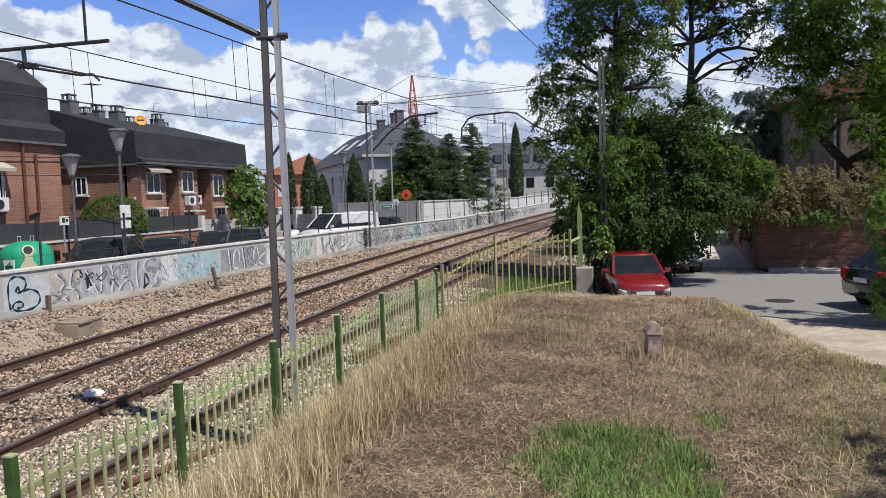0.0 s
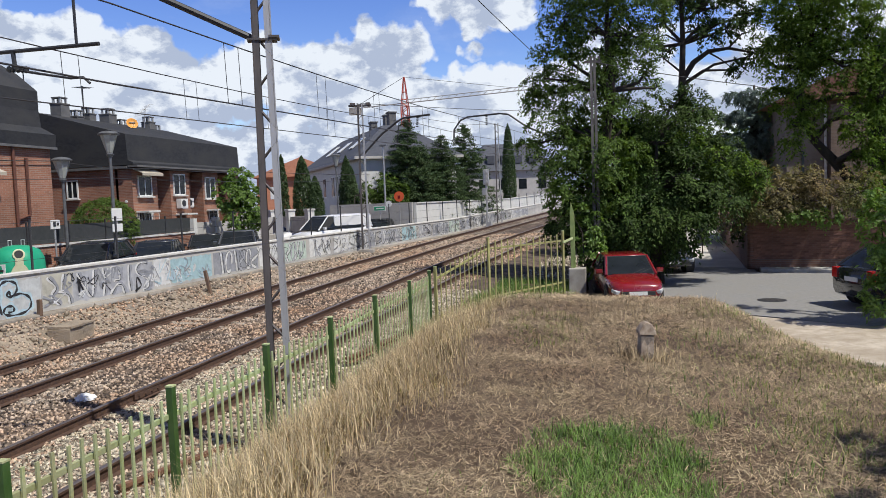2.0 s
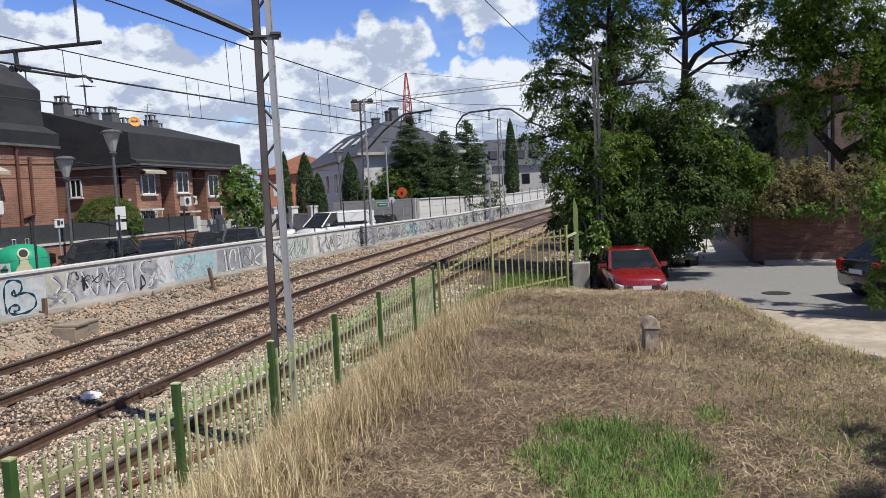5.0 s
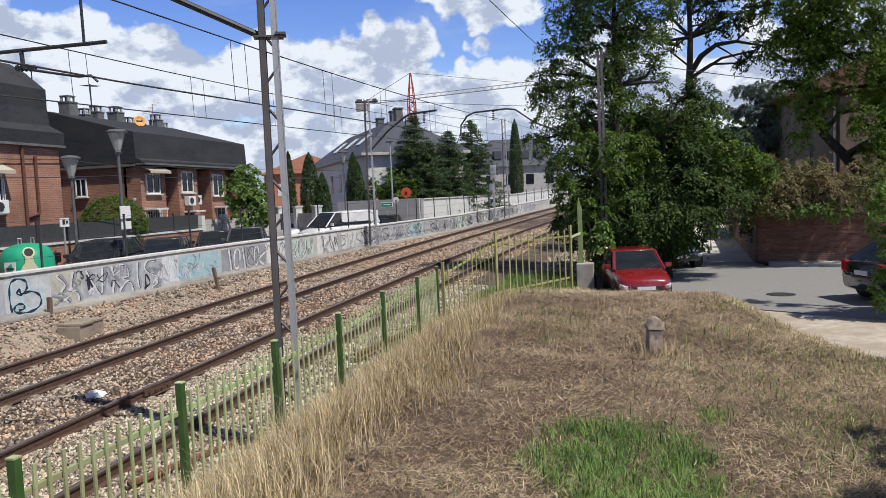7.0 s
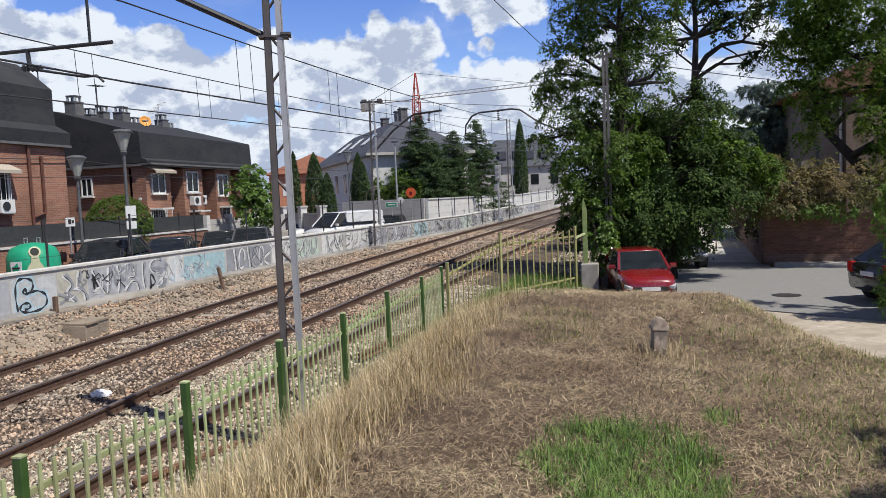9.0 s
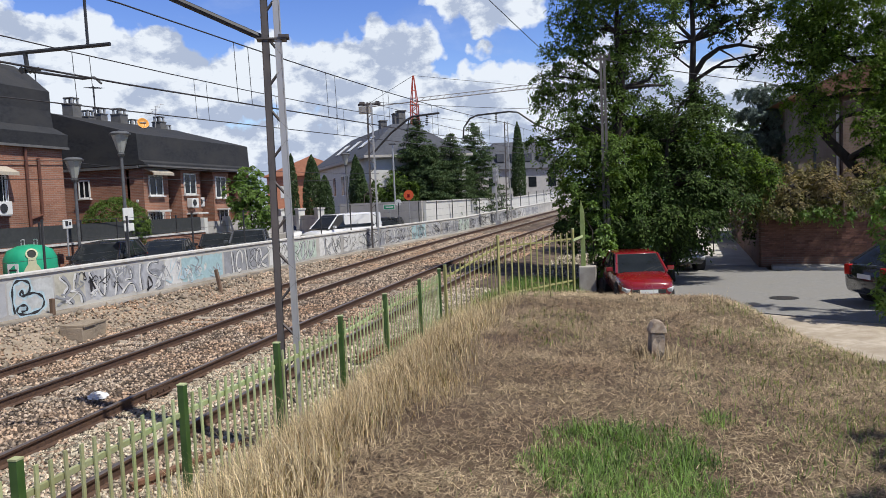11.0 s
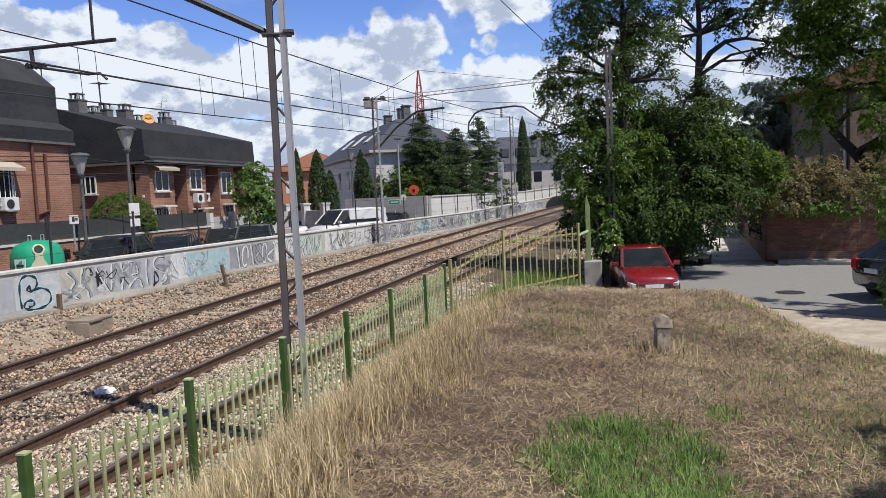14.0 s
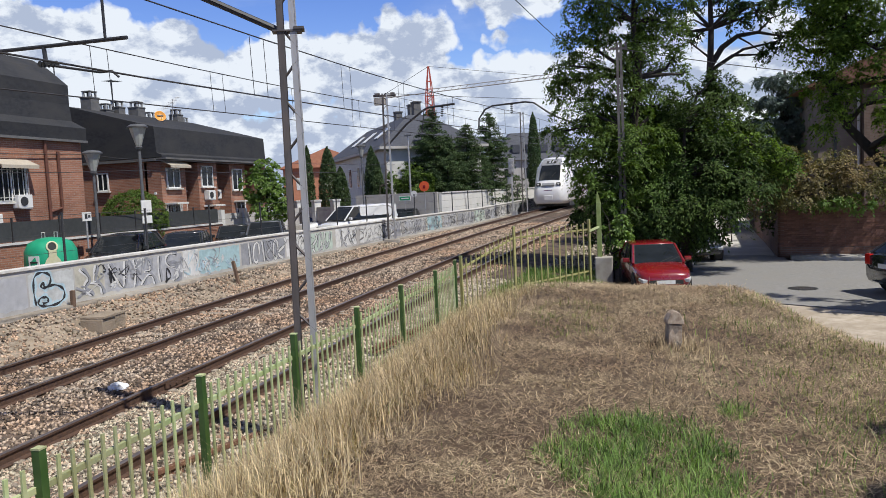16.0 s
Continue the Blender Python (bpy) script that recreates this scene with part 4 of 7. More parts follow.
def car(name, label, m, paint, body, cabin, width, wheels, group="parked cars", tail=True, glass_roof=False):
    """A car facing +x. body: (x, half width factor, bottom, belt); cabin: (x, z) of the windscreen foot, roof front, roof rear, rear foot."""
    c = thing(name, label, "car", group, m=m)
    w = width / 2
    rings = []
    for x, k, zb, zt in body:
        a = w * k
        rings.append([(x, -a * 0.86, zb), (x, -a * 0.97, zb + 0.10), (x, -a, (zb + zt) / 2), (x, -a * 0.985, zt - 0.10), (x, -a * 0.90, zt - 0.015), (x, -a * 0.5, zt + 0.02),
                      (x, a * 0.5, zt + 0.02), (x, a * 0.90, zt - 0.015), (x, a * 0.985, zt - 0.10), (x, a, (zb + zt) / 2), (x, a * 0.97, zb + 0.10), (x, a * 0.86, zb)])
    shell = part("body", loft(bmesh.new(), rings), paint, c, shade=True)
    (xa, za), (xb, zb), (xc, zc), (xd, zd) = cabin
    wb, wt = w * 0.96, w * 0.79

    # glazed cabin
    bm = bmesh.new()
    low = [(xa, -wb * 0.93, za), (xa, wb * 0.93, za), ((xa * 0.75 + xd * 0.25), wb, (za + zd) / 2), ((xa * 0.25 + xd * 0.75), wb, (za + zd) / 2), (xd, wb * 0.93, zd), (xd, -wb * 0.93, zd), ((xa * 0.25 + xd * 0.75), -wb, (za + zd) / 2), ((xa * 0.75 + xd * 0.25), -wb, (za + zd) / 2)]
    high = [(xb, -wt * 0.95, zb), (xb, wt * 0.95, zb), ((xb * 0.75 + xc * 0.25), wt, zb + 0.01), ((xb * 0.25 + xc * 0.75), wt, zc + 0.01), (xc, wt * 0.95, zc), (xc, -wt * 0.95, zc), ((xb * 0.25 + xc * 0.75), -wt, zc + 0.01), ((xb * 0.75 + xc * 0.25), -wt, zb + 0.01)]
    loft(bm, [low, high])
    part("cabin", bm, M["black"], c)
    for nm, ks in (("windscreen", (0, 1)), ("rear_window", (4, 5)), ("side_window", (2, 3)), ("side_window", (6, 7))):
        mid_ = Vector(((xa + xd) / 2, 0, (za + zb) / 2))
        q = [Vector(v) for v in (low[ks[0]], low[ks[1]], high[ks[1]], high[ks[0]])]
        c_ = sum(q, Vector()) / 4
        nv = (q[1] - q[0]).cross(q[3] - q[0]).normalized()
        nv = nv if nv.dot(c_ - mid_) > 0 else -nv
        if nm == "side_window":
            q = [Vector((low[ks[0]][0] + (0.5 if low[ks[0]][0] > low[ks[1]][0] else -0.5), q[0].y, q[0].z)), Vector((low[ks[1]][0] - (0.45 if low[ks[0]][0] > low[ks[1]][0] else -0.45), q[1].y, q[1].z)), q[2], q[3]]
        bm = bmesh.new()
        a_ = [bm.verts.new(c_ + (v - c_) * 0.93 + nv * 0.012) for v in q]
        b_ = [bm.verts.new(c_ + (v - c_) * 0.93 - nv * 0.02) for v in q]
        loft_faces = bm.faces.new(a_), bm.faces.new(b_[::-1])
        for k in range(4):
            bm.faces.new((a_[k], b_[k], b_[(k + 1) % 4], a_[(k + 1) % 4]))
        part(nm, bm, M["glass"], c, "dark tinted glass")
    # roof skin, slightly domed
    bm = bmesh.new()
    r0 = [(x * 1.0, y * 1.03, z - 0.03) for x, y, z in high]
    r1 = [(x, y * 1.0, z + 0.012) for x, y, z in high]
    xm = (xb + xc) / 2
    r2 = [(xm + (x - xm) * 0.8, y * 0.72, z + 0.045) for x, y, z in high]
    loft(bm, [r0, r1, r2])
    part("roof", bm, paint, c, shade=True)
    # pillars
    mid = (xa + xd) / 2
    for k in (0, 4):
        for j in (k, k + 1):
            pl = bmesh.new()
            s = 1 if low[j][1] > 0 else -1
            pipe(pl, [Vector(low[j]) + Vector((0, s * 0.02, 0)), Vector(high[j]) + Vector((0, s * 0.012, 0))], [0.045, 0.035], 6)
            part("pillar", pl, paint, c)
    for s in (-1, 1):
        pl = bmesh.new()
        pipe(pl, [(mid - 0.05, s * (wb + 0.002), (za + zd) / 2), ((xb + xc) / 2 - 0.02, s * (wt + 0.005), (zb + zc) / 2)], 0.035, 4)
        part("pillar", pl, M["black"], c)
    for x in wheels[:2]:
        for s in (-1, 1):
            r = wheels[2]
            wh = part("wheel", bmesh_wheel(r, 0.2), M["black"], c)
            wh.matrix_basis = pose(x, s * (w - 0.10), r, 90, 0, 0)
            part("rim", lathe(bmesh.new(), [(r * 0.62, -0.104), (r * 0.62, 0.104), (r * 0.2, 0.09)], 14), M["chrome"], wh)
            arch = part("wheel_arch", tube(bmesh.new(), (x, s * (w - 0.3), r), (x, s * (w + 0.003), r), r * 1.16, n=18), M["black"], c)
    xf, xr = body[-1][0], body[0][0]
    zl = body[-1][3]
    for s in (-1, 1):
        part("headlight", boxes(((xf - 0.12, s * w * 0.70, zl - 0.13), (0.26, 0.28, 0.11), (0, 12, s * -22)), bevel=0.03), M["lamp_clear"], c, "clear headlight")
        part("tail_light", boxes(((xr + 0.07, s * w * 0.78, body[0][3] - 0.10), (0.16, 0.22, 0.26 if tail else 0.5)), bevel=0.03), M["lamp_red"], c, "red tail light")
        mr = part("mirror", boxes(((xa - 0.30, s * (w + 0.10), za + 0.10), (0.12, 0.2, 0.14)), bevel=0.03), paint, c)
    zb_ = body[-1][2]
    part("grille", boxes(((xf - 0.005, 0, zl - 0.17), (0.05, w * 0.85, 0.09)), bevel=0.01), M["black"], c)
    part("lower_grille", boxes(((xf + 0.0, 0, zb_ + 0.13), (0.05, w * 1.2, 0.12)), bevel=0.01), M["black"], c)
    part("number_plate", boxes(((xf + 0.03, 0, zb_ + 0.13), (0.015, 0.5, 0.11))), M["white"], c)
    part("number_plate", boxes(((xr - 0.012, 0, body[0][3] - 0.22), (0.015, 0.5, 0.11))), M["white"], c)
    for s in (-1, 1):
        part("wiper", tube(bmesh.new(), (xa - 0.02, s * 0.1 + 0.15, za + 0.03), ((xa * 0.7 + xb * 0.3), s * 0.1 + 0.55, za * 0.7 + zb * 0.3 + 0.012), 0.008, n=4), M["black"], c)
    return c


def bmesh_wheel(r, w):
    return lathe(bmesh.new(), [(r * 0.6, -w / 2), (r * 0.92, -w / 2), (r, -w * 0.32), (r, w * 0.32), (r * 0.92, w / 2), (r * 0.6, w / 2)], 20)


HATCH = [(-2.0, 0.86, 0.32, 0.92), (-1.85, 0.97, 0.24, 0.96), (-1.2, 1.0, 0.2, 0.95), (0.0, 1.0, 0.2, 0.92), (1.0, 1.0, 0.2, 0.90), (1.55, 0.97, 0.22, 0.80), (1.92, 0.85, 0.26, 0.70), (2.02, 0.70, 0.30, 0.62)]
HATCH_TOP = [(1.0, 0.89), (0.25, 1.42), (-1.15, 1.43), (-1.85, 0.95)]
WHEELS = (-1.25, 1.25, 0.31)
SUV = [(x, k, zb + 0.05, zt + 0.13) for x, k, zb, zt in HATCH]
SUV_TOP = [(1.0, 1.02), (0.35, 1.58), (-1.35, 1.6), (-1.88, 1.08)]

VAN = [(-2.4, 0.95, 0.3, 1.15), (-2.3, 1.0, 0.26, 1.15), (0.0, 1.0, 0.24, 1.12), (1.2, 1.0, 0.24, 1.08), (1.9, 0.96, 0.26, 0.98), (2.25, 0.82, 0.3, 0.85)]


def street_cars():
    z = STREET + 0.01
    car("parked_car", "black parked estate car behind the graffiti wall", pose(-17.4, 22.3, z, 0, 0, -74) @ Matrix.Diagonal((0.95, 0.95, 0.93, 1)), M["car_black"], SUV, SUV_TOP, 1.82, WHEELS)
    car("parked_car", "dark blue parked hatchback behind the graffiti wall", pose(-17.2, 25.6, z, 0, 0, -66) @ Matrix.Diagonal((0.95, 0.95, 0.93, 1)), M["car_dark"], HATCH, HATCH_TOP, 1.78, WHEELS)
    car("parked_car", "black parked car beside a tree and a brick wall", pose(-18.3, 31.2, z, 0, 0, -62) @ Matrix.Diagonal((0.95, 0.95, 0.93, 1)), M["car_black"], HATCH, HATCH_TOP, 1.78, WHEELS)
    car("parked_car", "grey-blue parked car behind the graffiti wall", pose(-16.2, 30.3, z, 0, 0, -66) @ Matrix.Diagonal((0.95, 0.95, 0.93, 1)), M["car_grey"], SUV, SUV_TOP, 1.8, WHEELS)
    car("parked_car", "white parked hatchback on the street", pose(-19.5, 44.0, z, 0, 0, -110), M["car_white"], HATCH, HATCH_TOP, 1.76, WHEELS)
    v = car("parked_van", "white parked panel van on the street", pose(-15.6, 40.0, z, 0, 0, -120), M["car_white"], VAN, [(1.55, 1.1), (0.75, 1.85), (-2.2, 1.88), (-2.38, 1.15)], 1.86, (-1.5, 1.45, 0.33))
    part("cargo_box", boxes(((-0.95, 0, 1.45), (2.75, 1.74, 0.85)), bevel=0.06), M["car_white"], v)
    car("parked_car", "dark parked car beyond the graffiti wall", pose(-14.6, 46.5, z, 0, 0, 96), M["car_black"], HATCH, HATCH_TOP, 1.76, WHEELS)


street_cars()


# ---- houses ----
def window(parent, c, w, h, facing, shutter=0.0, bars=False, sill=True):
    """A window 3 cm proud of a wall; facing +x or -y. c is the middle of the opening on the wall."""
    ax = facing == "x"

    def b(du, dn, dz, su, sn, sz):
        return ((c[0] + (dn if ax else du), c[1] + (du if ax else -dn), c[2] + dz), (sn if ax else su, su if ax else sn, sz))
    win = part("window", boxes(b(0, 0.005, 0, w, 0.03, h)), M["glass"], parent)
    part("frame", boxes(b(-w / 2, 0.02, 0, 0.06, 0.06, h), b(w / 2, 0.02, 0, 0.06, 0.06, h), b(0, 0.02, h / 2, w + 0.06, 0.06, 0.06), b(0, 0.02, -h / 2, w + 0.06, 0.06, 0.06), b(0, 0.02, 0, 0.05, 0.05, h)), M["white"], win)
    if sill:
        part("sill", boxes(b(0, 0.06, -h / 2 - 0.06, w + 0.2, 0.16, 0.06)), M["coping"], win)
    if shutter:
        part("shutter", boxes(b(0, 0.03, h / 2 - h * shutter / 2, w - 0.06, 0.02, h * shutter)), M["grey_render"], win)
    if bars:
        bm = bmesh.new()
        for k in range(7):
            i = b(-w / 2 + w * k / 6, 0.12, 0, 0.02, 0.02, h)
            box(bm, *i)
        for dz in (-h * 0.4, h * 0.4):
            box(bm, *b(0, 0.12, dz, w, 0.02, 0.02))
        part("grille", bm, M["white"], win, "white window bars")
    return win


def aircon(parent, x, y, z):
    a = part("air_conditioner", boxes(((x + 0.15, y, z), (0.28, 0.62, 0.46)), bevel=0.02), M["white"], parent, "white air conditioner")
    part("fan", lathe(bmesh.new(), [(0.16, 0), (0.16, 0.02), (0.05, 0.025)], 14), M["dark_steel"], a).matrix_basis = pose(x + 0.295, y - 0.08, z, 0, 90, 0)
    part("bracket", boxes(((x + 0.15, y, z - 0.25), (0.32, 0.5, 0.04))), M["galv"], a)


def awning(parent, x, y, z, w):
    bm = bmesh.new()
    prism(bm, [(x, z), (x + 0.5, z - 0.22), (x + 0.5, z - 0.34), (x + 0.47, z - 0.34), (x + 0.47, z - 0.24), (x, z - 0.04)], "y", y - w / 2, y + w / 2)
    part("awning", bm, M["cream_cloth"], parent, "faded striped awning")


def house_near():
    h = thing("brick_house", "red brick house with a dark slate mansard roof", "house", "brick houses")
    part("wall", boxes(((-25.5, 17.4, 3.0), (9.0, 14.8, 5.4))), M["brick"], h)
    prof = [(-20.85, 5.65), (-20.80, 6.13), (-21.43, 6.46), (-21.5, 7.1), (-21.49, 7.85), (-22.34, 8.56), (-23.03, 8.97), (-23.6, 9.06), (-30.2, 9.3), (-30.2, 5.65)]
    part("roof", prism(bmesh.new(), prof, "y", 9.9, 24.95), M["slate"], h, "dark slate mansard roof")
    part("eave", boxes(((-20.86, 17.4, 5.62), (0.1, 15.2, 0.09))), M["chimney"], h)
    window(h, (-20.99, 21.25, 4.0), 1.3, 1.2, "x", bars=True)
    awning(h, -20.97, 21.25, 4.85, 1.6)
    aircon(h, -20.98, 21.55, 3.38)
    aircon(h, -20.98, 20.2, 2.75)
    for y in (22.9, 23.5):
        part("drainpipe", pipe(bmesh.new(), [(-20.93, y, 5.6), (-20.93, y, 0.7)] if y < 23 else [(-20.93, y, 5.2), (-20.93, y, 3.1), (-20.93, 22.9, 2.95)], 0.06, 8), M["red_pipe"], h, "red-brown drainpipe")


def chimney(parent, x, y, z, w, l, h):
    c = part("chimney", boxes(((x, y, z + h / 2), (w, l, h)), ((x, y, z + h), (w + 0.05, l + 0.05, 0.06)), bevel=0.01), M["chimney"], parent, "dark chimney stack")
    for sx in (-1, 1):
        for sy in (-1, 1):
            part("leg", boxes(((x + sx * w * 0.32, y + sy * l * 0.32, z + h + 0.14), (0.09, 0.09, 0.28))), M["cowl"], c)
    part("cowl", boxes(((x, y, z + h + 0.30), (w * 0.86, l * 0.86, 0.06)), ((x, y, z + h + 0.12), (w * 0.3, l * 0.3, 0.2)), bevel=0.01), M["chimney"], c)


def house_row():
    h = thing("brick_row_house", "red brick terrace with projecting bays and dark slate mansard roof", "house", "brick houses")
    X = -21.2
    # recessed facade and projecting bays
    part("wall", boxes(((-27.0, 35.0, 2.9), (10.2, 10.0, 4.8))), M["brick"], h)
    for a, b in ((30.0, 31.9), (33.0, 34.7), (36.0, 37.6), (38.9, 40.0)):
        part("bay", boxes(((-21.6, (a + b) / 2, 2.75), (0.85, b - a, 4.5))), M["brick"], h)
    part("roof", prism(bmesh.new(), [(X + 0.25, 5.2), (X + 0.25, 5.3), (X - 0.02, 5.42), (X - 0.08, 6.6), (-25.9, 7.85), (-32, 7.0), (-32, 5.2)], "y", 29.85, 40.2), M["slate"], h, "dark slate mansard roof")
    part("eave", boxes(((X + 0.2, 35.0, 5.14), (0.5, 10.3, 0.08))), M["chimney"], h)
    part("eave", boxes(((-26.6, 29.92, 5.1), (10.6, 0.22, 0.12))), M["chimney"], h)
    for y, ww, z, hh, bars in ((30.9, 1.0, 4.25, 0.9, False), (33.75, 1.0, 4.35, 1.0, False), (36.7, 1.0, 4.2, 1.1, False), (30.75, 1.1, 2.6, 0.9, True), (36.9, 0.9, 2.45, 1.1, False), (39.4, 0.8, 4.2, 1.0, False)):
        window(h, (X + 0.03, y, z), ww, hh, "x", bars=bars)
    for y, z in ((32.4, 4.3), (35.2, 4.3), (38.2, 4.2), (32.5, 2.4), (35.3, 2.0)):
        window(h, (-21.88, y, z), 0.8, 1.2, "x", shutter=0.4)
    aircon(h, X + 0.04, 33.7, 3.4)
    aircon(h, -21.85, 35.4, 3.45)
    awning(h, X + 0.03, 30.9, 5.05, 1.6)
    part("door", boxes(((-21.86, 35.5, 1.65), (0.08, 0.95, 2.1))), M["wood"], h, "brown front door")
    for y, z in ((30.6, 3.05), (33.8, 2.85), (36.7, 3.0)):
        part("canopy", boxes(((X + 0.35, y, z), (0.7, 0.9, 0.10)), bevel=0.02), M["render"], h, "small pale canopy")
    window(h, (-24.3, 29.985, 4.2), 0.55, 0.8, "-y")
    part("vent", lathe(bmesh.new(), [(0.07, 0), (0.07, 0.05)], 10), M["white"], h).matrix_basis = pose(X - 0.3, 29.97, 3.55, 90, 0, 0)
    for y, z, w, l, hh in ((31.6, 7.55, 0.6, 0.6, 0.98), (32.7, 7.55, 0.5, 0.55, 0.48), (33.6, 7.55, 0.55, 0.5, 0.7), (35.15, 7.55, 0.6, 0.62, 0.83), (36.2, 7.55, 0.45, 0.5, 0.36), (37.1, 7.55, 0.5, 0.5, 0.42), (38.7, 7.55, 0.55, 0.55, 0.75), (39.45, 7.55, 0.4, 0.42, 0.33)):
        chimney(h, -26.0, y, z - 0.1, w, l, hh)
    a = part("aerial", pipe(bmesh.new(), [(-26, 38.3, 7.7), (-25.9, 38.35, 9.1)], 0.025, 5), M["galv"], h)
    bm = tube(bmesh.new(), (-25.9, 37.4, 8.4), (-25.9, 38.9, 9.3), 0.012, n=4)
    for k in range(8):
        p = Vector((-25.9, 37.5 + k * 0.18, 8.46 + k * 0.108))
        tube(bm, p + Vector((-0.25, 0, 0)), p + Vector((0.25, 0, 0)), 0.008, n=4)
    part("antenna", bm, M["galv"], h)
    for y, top in ((29.4, 9.75), (33.3, 9.55)):
        mast = part("aerial", pipe(bmesh.new(), [(-26, y, 7.4), (-26, y, top)], 0.03, 5), M["dark_steel"], h)
        bm = tube(bmesh.new(), (-26, y - 0.45, top - 0.12), (-26, y + 0.55, top - 0.05), 0.014, n=4)
        for k in range(6):
            tube(bm, (-26.3, y - 0.4 + k * 0.17, top - 0.11 + k * 0.012), (-25.7, y - 0.4 + k * 0.17, top - 0.11 + k * 0.012), 0.01, n=4)
        part("antenna", bm, M["dark_steel"], mast)
    d = thing("satellite_dish", "round orange satellite dish on the roof", "satellite dish", m=look((-24.4, 34.9, 7.72), (-60, 62, -12)) @ Matrix.Diagonal((0.68, 0.68, 0.68, 1)))
    part("reflector", lathe(bmesh.new(), [(0.05, -0.12), (0.25, -0.09), (0.42, 0.0), (0.44, 0.02), (0.41, 0.02), (0.25, -0.05), (0.05, -0.08)], 24), M["amber"], d)
    part("mount", tube(bmesh.new(), (0, 0, -0.12), (0, -0.5, -0.4), 0.03), M["galv"], d)
    part("arm", tube(bmesh.new(), (0, -0.4, 0.0), (0, -0.1, 0.45), 0.015), M["galv"], d)
    part("mark", boxes(((0, 0.05, 0.0), (0.5, 0.08, 0.01))), M["dark_steel"], d)


M["cream_cloth"] = mat("faded_awning_cloth", (0.50, 0.45, 0.37), (0.40, 0.345, 0.27), 14, 0.9, stretch=(1, 3, 1))
M["red_pipe"] = mat("red_brown_pipe", (0.15, 0.06, 0.04), (0.11, 0.045, 0.03), 8, 0.6)
M["cowl"] = mat("pale_cowl", (0.46, 0.47, 0.48), (0.33, 0.34, 0.35), 6, 0.6)
M["chimney"] = mat("sooty_chimney", (0.10, 0.10, 0.105), (0.15, 0.148, 0.145), 4, 0.85, bump=0.4)
house_near()
house_row()


def white_house():
    """Pale rendered house with steep grey slate roofs, turned away from the railway."""
    a = math.radians(32.8)
    h = thing("white_house", "pale rendered house with a steep grey slate roof", "house", "white houses", m=pose(-18.85, 55.0, 0, 0, 0, 32.8))
    # local: the visible wall is the plane x = 0, running away along +y; the house reaches to +x
    part("wall", boxes(((4.0, 12.0, 3.2), (8.0, 24.0, 6.6))), M["render"], h)
    part("eave", boxes(((4.0, 12.0, 6.55), (9.0, 25.0, 0.22)), bevel=0.03), M["grey_render"], h)
    bm = bmesh.new()
    lo = [(-0.5, -0.5, 6.66), (8.5, -0.5, 6.66), (8.5, 24.5, 6.66), (-0.5, 24.5, 6.66)]
    hi = [(3.2, 4.2, 9.5), (4.8, 4.2, 9.5), (4.8, 20.0, 9.5), (3.2, 20.0, 9.5)]
    loft(bm, [lo, hi])
    part("roof", bm, M["slate_blue"], h, "grey slate hipped roof")
    for y, z in ((3.6, 4.6), (5.4, 4.6), (8.5, 4.6), (10.2, 4.6), (14, 4.6), (3.6, 2.0), (8.5, 2.0)):
        w = part("window", boxes(((-0.01, y, z), (0.06, 0.9, 1.7))), M["glass"], h)
        part("frame", boxes(((-0.03, y, z + 0.88), (0.06, 1.0, 0.08)), ((-0.03, y, z - 0.88), (0.1, 1.1, 0.08)), ((-0.03, y, z), (0.05, 0.05, 1.7))), M["white"], w)
    for x in (2.5, 6.0):
        part("window", boxes(((x, -0.01, 4.5), (1.2, 0.06, 1.5))), M["glass"], h)
    for y, w_ in ((6.0, 1.4), (11.0, 1.4), (16.0, 1.4)):
        part("skylight", boxes(((1.35, y, 8.17), (1.5, w_, 0.08), (0, -37.5, 0)), bevel=0.01), M["lamp_clear"], h, "pale roof window")
    for x, y, z in ((4.2, 5.0, 9.4), (4.6, 12.5, 9.4), (4.4, 7.0, 9.4)):
        part("chimney", boxes(((x, y, z + 0.5), (0.6, 0.8, 1.4)), ((x, y, z + 1.25), (0.75, 0.95, 0.1)), bevel=0.01), M["chimney"], h)
    g = thing("grey_house", "pale house with a grey slate roof behind cypresses", "house", "white houses", m=pose(-12.5, 92.0, 0.8, 0, 0, 20) @ Matrix.Diagonal((0.8, 0.8, 0.8, 1)))
    part("wall", boxes(((0, 0, 3.4), (13, 9, 6.8))), M["grey_render"], g)
    bm = bmesh.new()
    loft(bm, [[(-7, -5, 6.8), (7, -5, 6.8), (7, 5, 6.8), (-7, 5, 6.8)], [(-3.4, -1, 11.0), (3.4, -1, 11.0), (3.4, 1, 11.0), (-3.4, 1, 11.0)]])
    part("roof", bm, M["slate_blue"], g)
    for x in (-4.5, -1.5, 1.5, 4.5):
        part("window", boxes(((x, -4.51, 4.8), (1.2, 0.06, 1.5))), M["glass"], g)
        part("dormer", boxes(((x * 0.7, -3.4, 8.5), (1.1, 1.6, 1.2)), bevel=0.02), M["slate_blue"], g)
    t = thing("terracotta_house", "distant terracotta rendered house with a tiled roof", "house", m=pose(-36.0, 84, 0, 0, 0, 20))
    part("wall", boxes(((0, 0, 3.2), (10, 8, 6.5))), M["terracotta"], t)
    part("roof", prism(bmesh.new(), [(-5.5, 6.4), (5.5, 6.4), (0, 8.6)], "y", -4.5, 4.5), M["terracotta"], t)
    for x in (-3, 0, 3):
        part("window", boxes(((x, -4.01, 4.6), (1.1, 0.06, 1.4))), M["white"], t)


white_house()


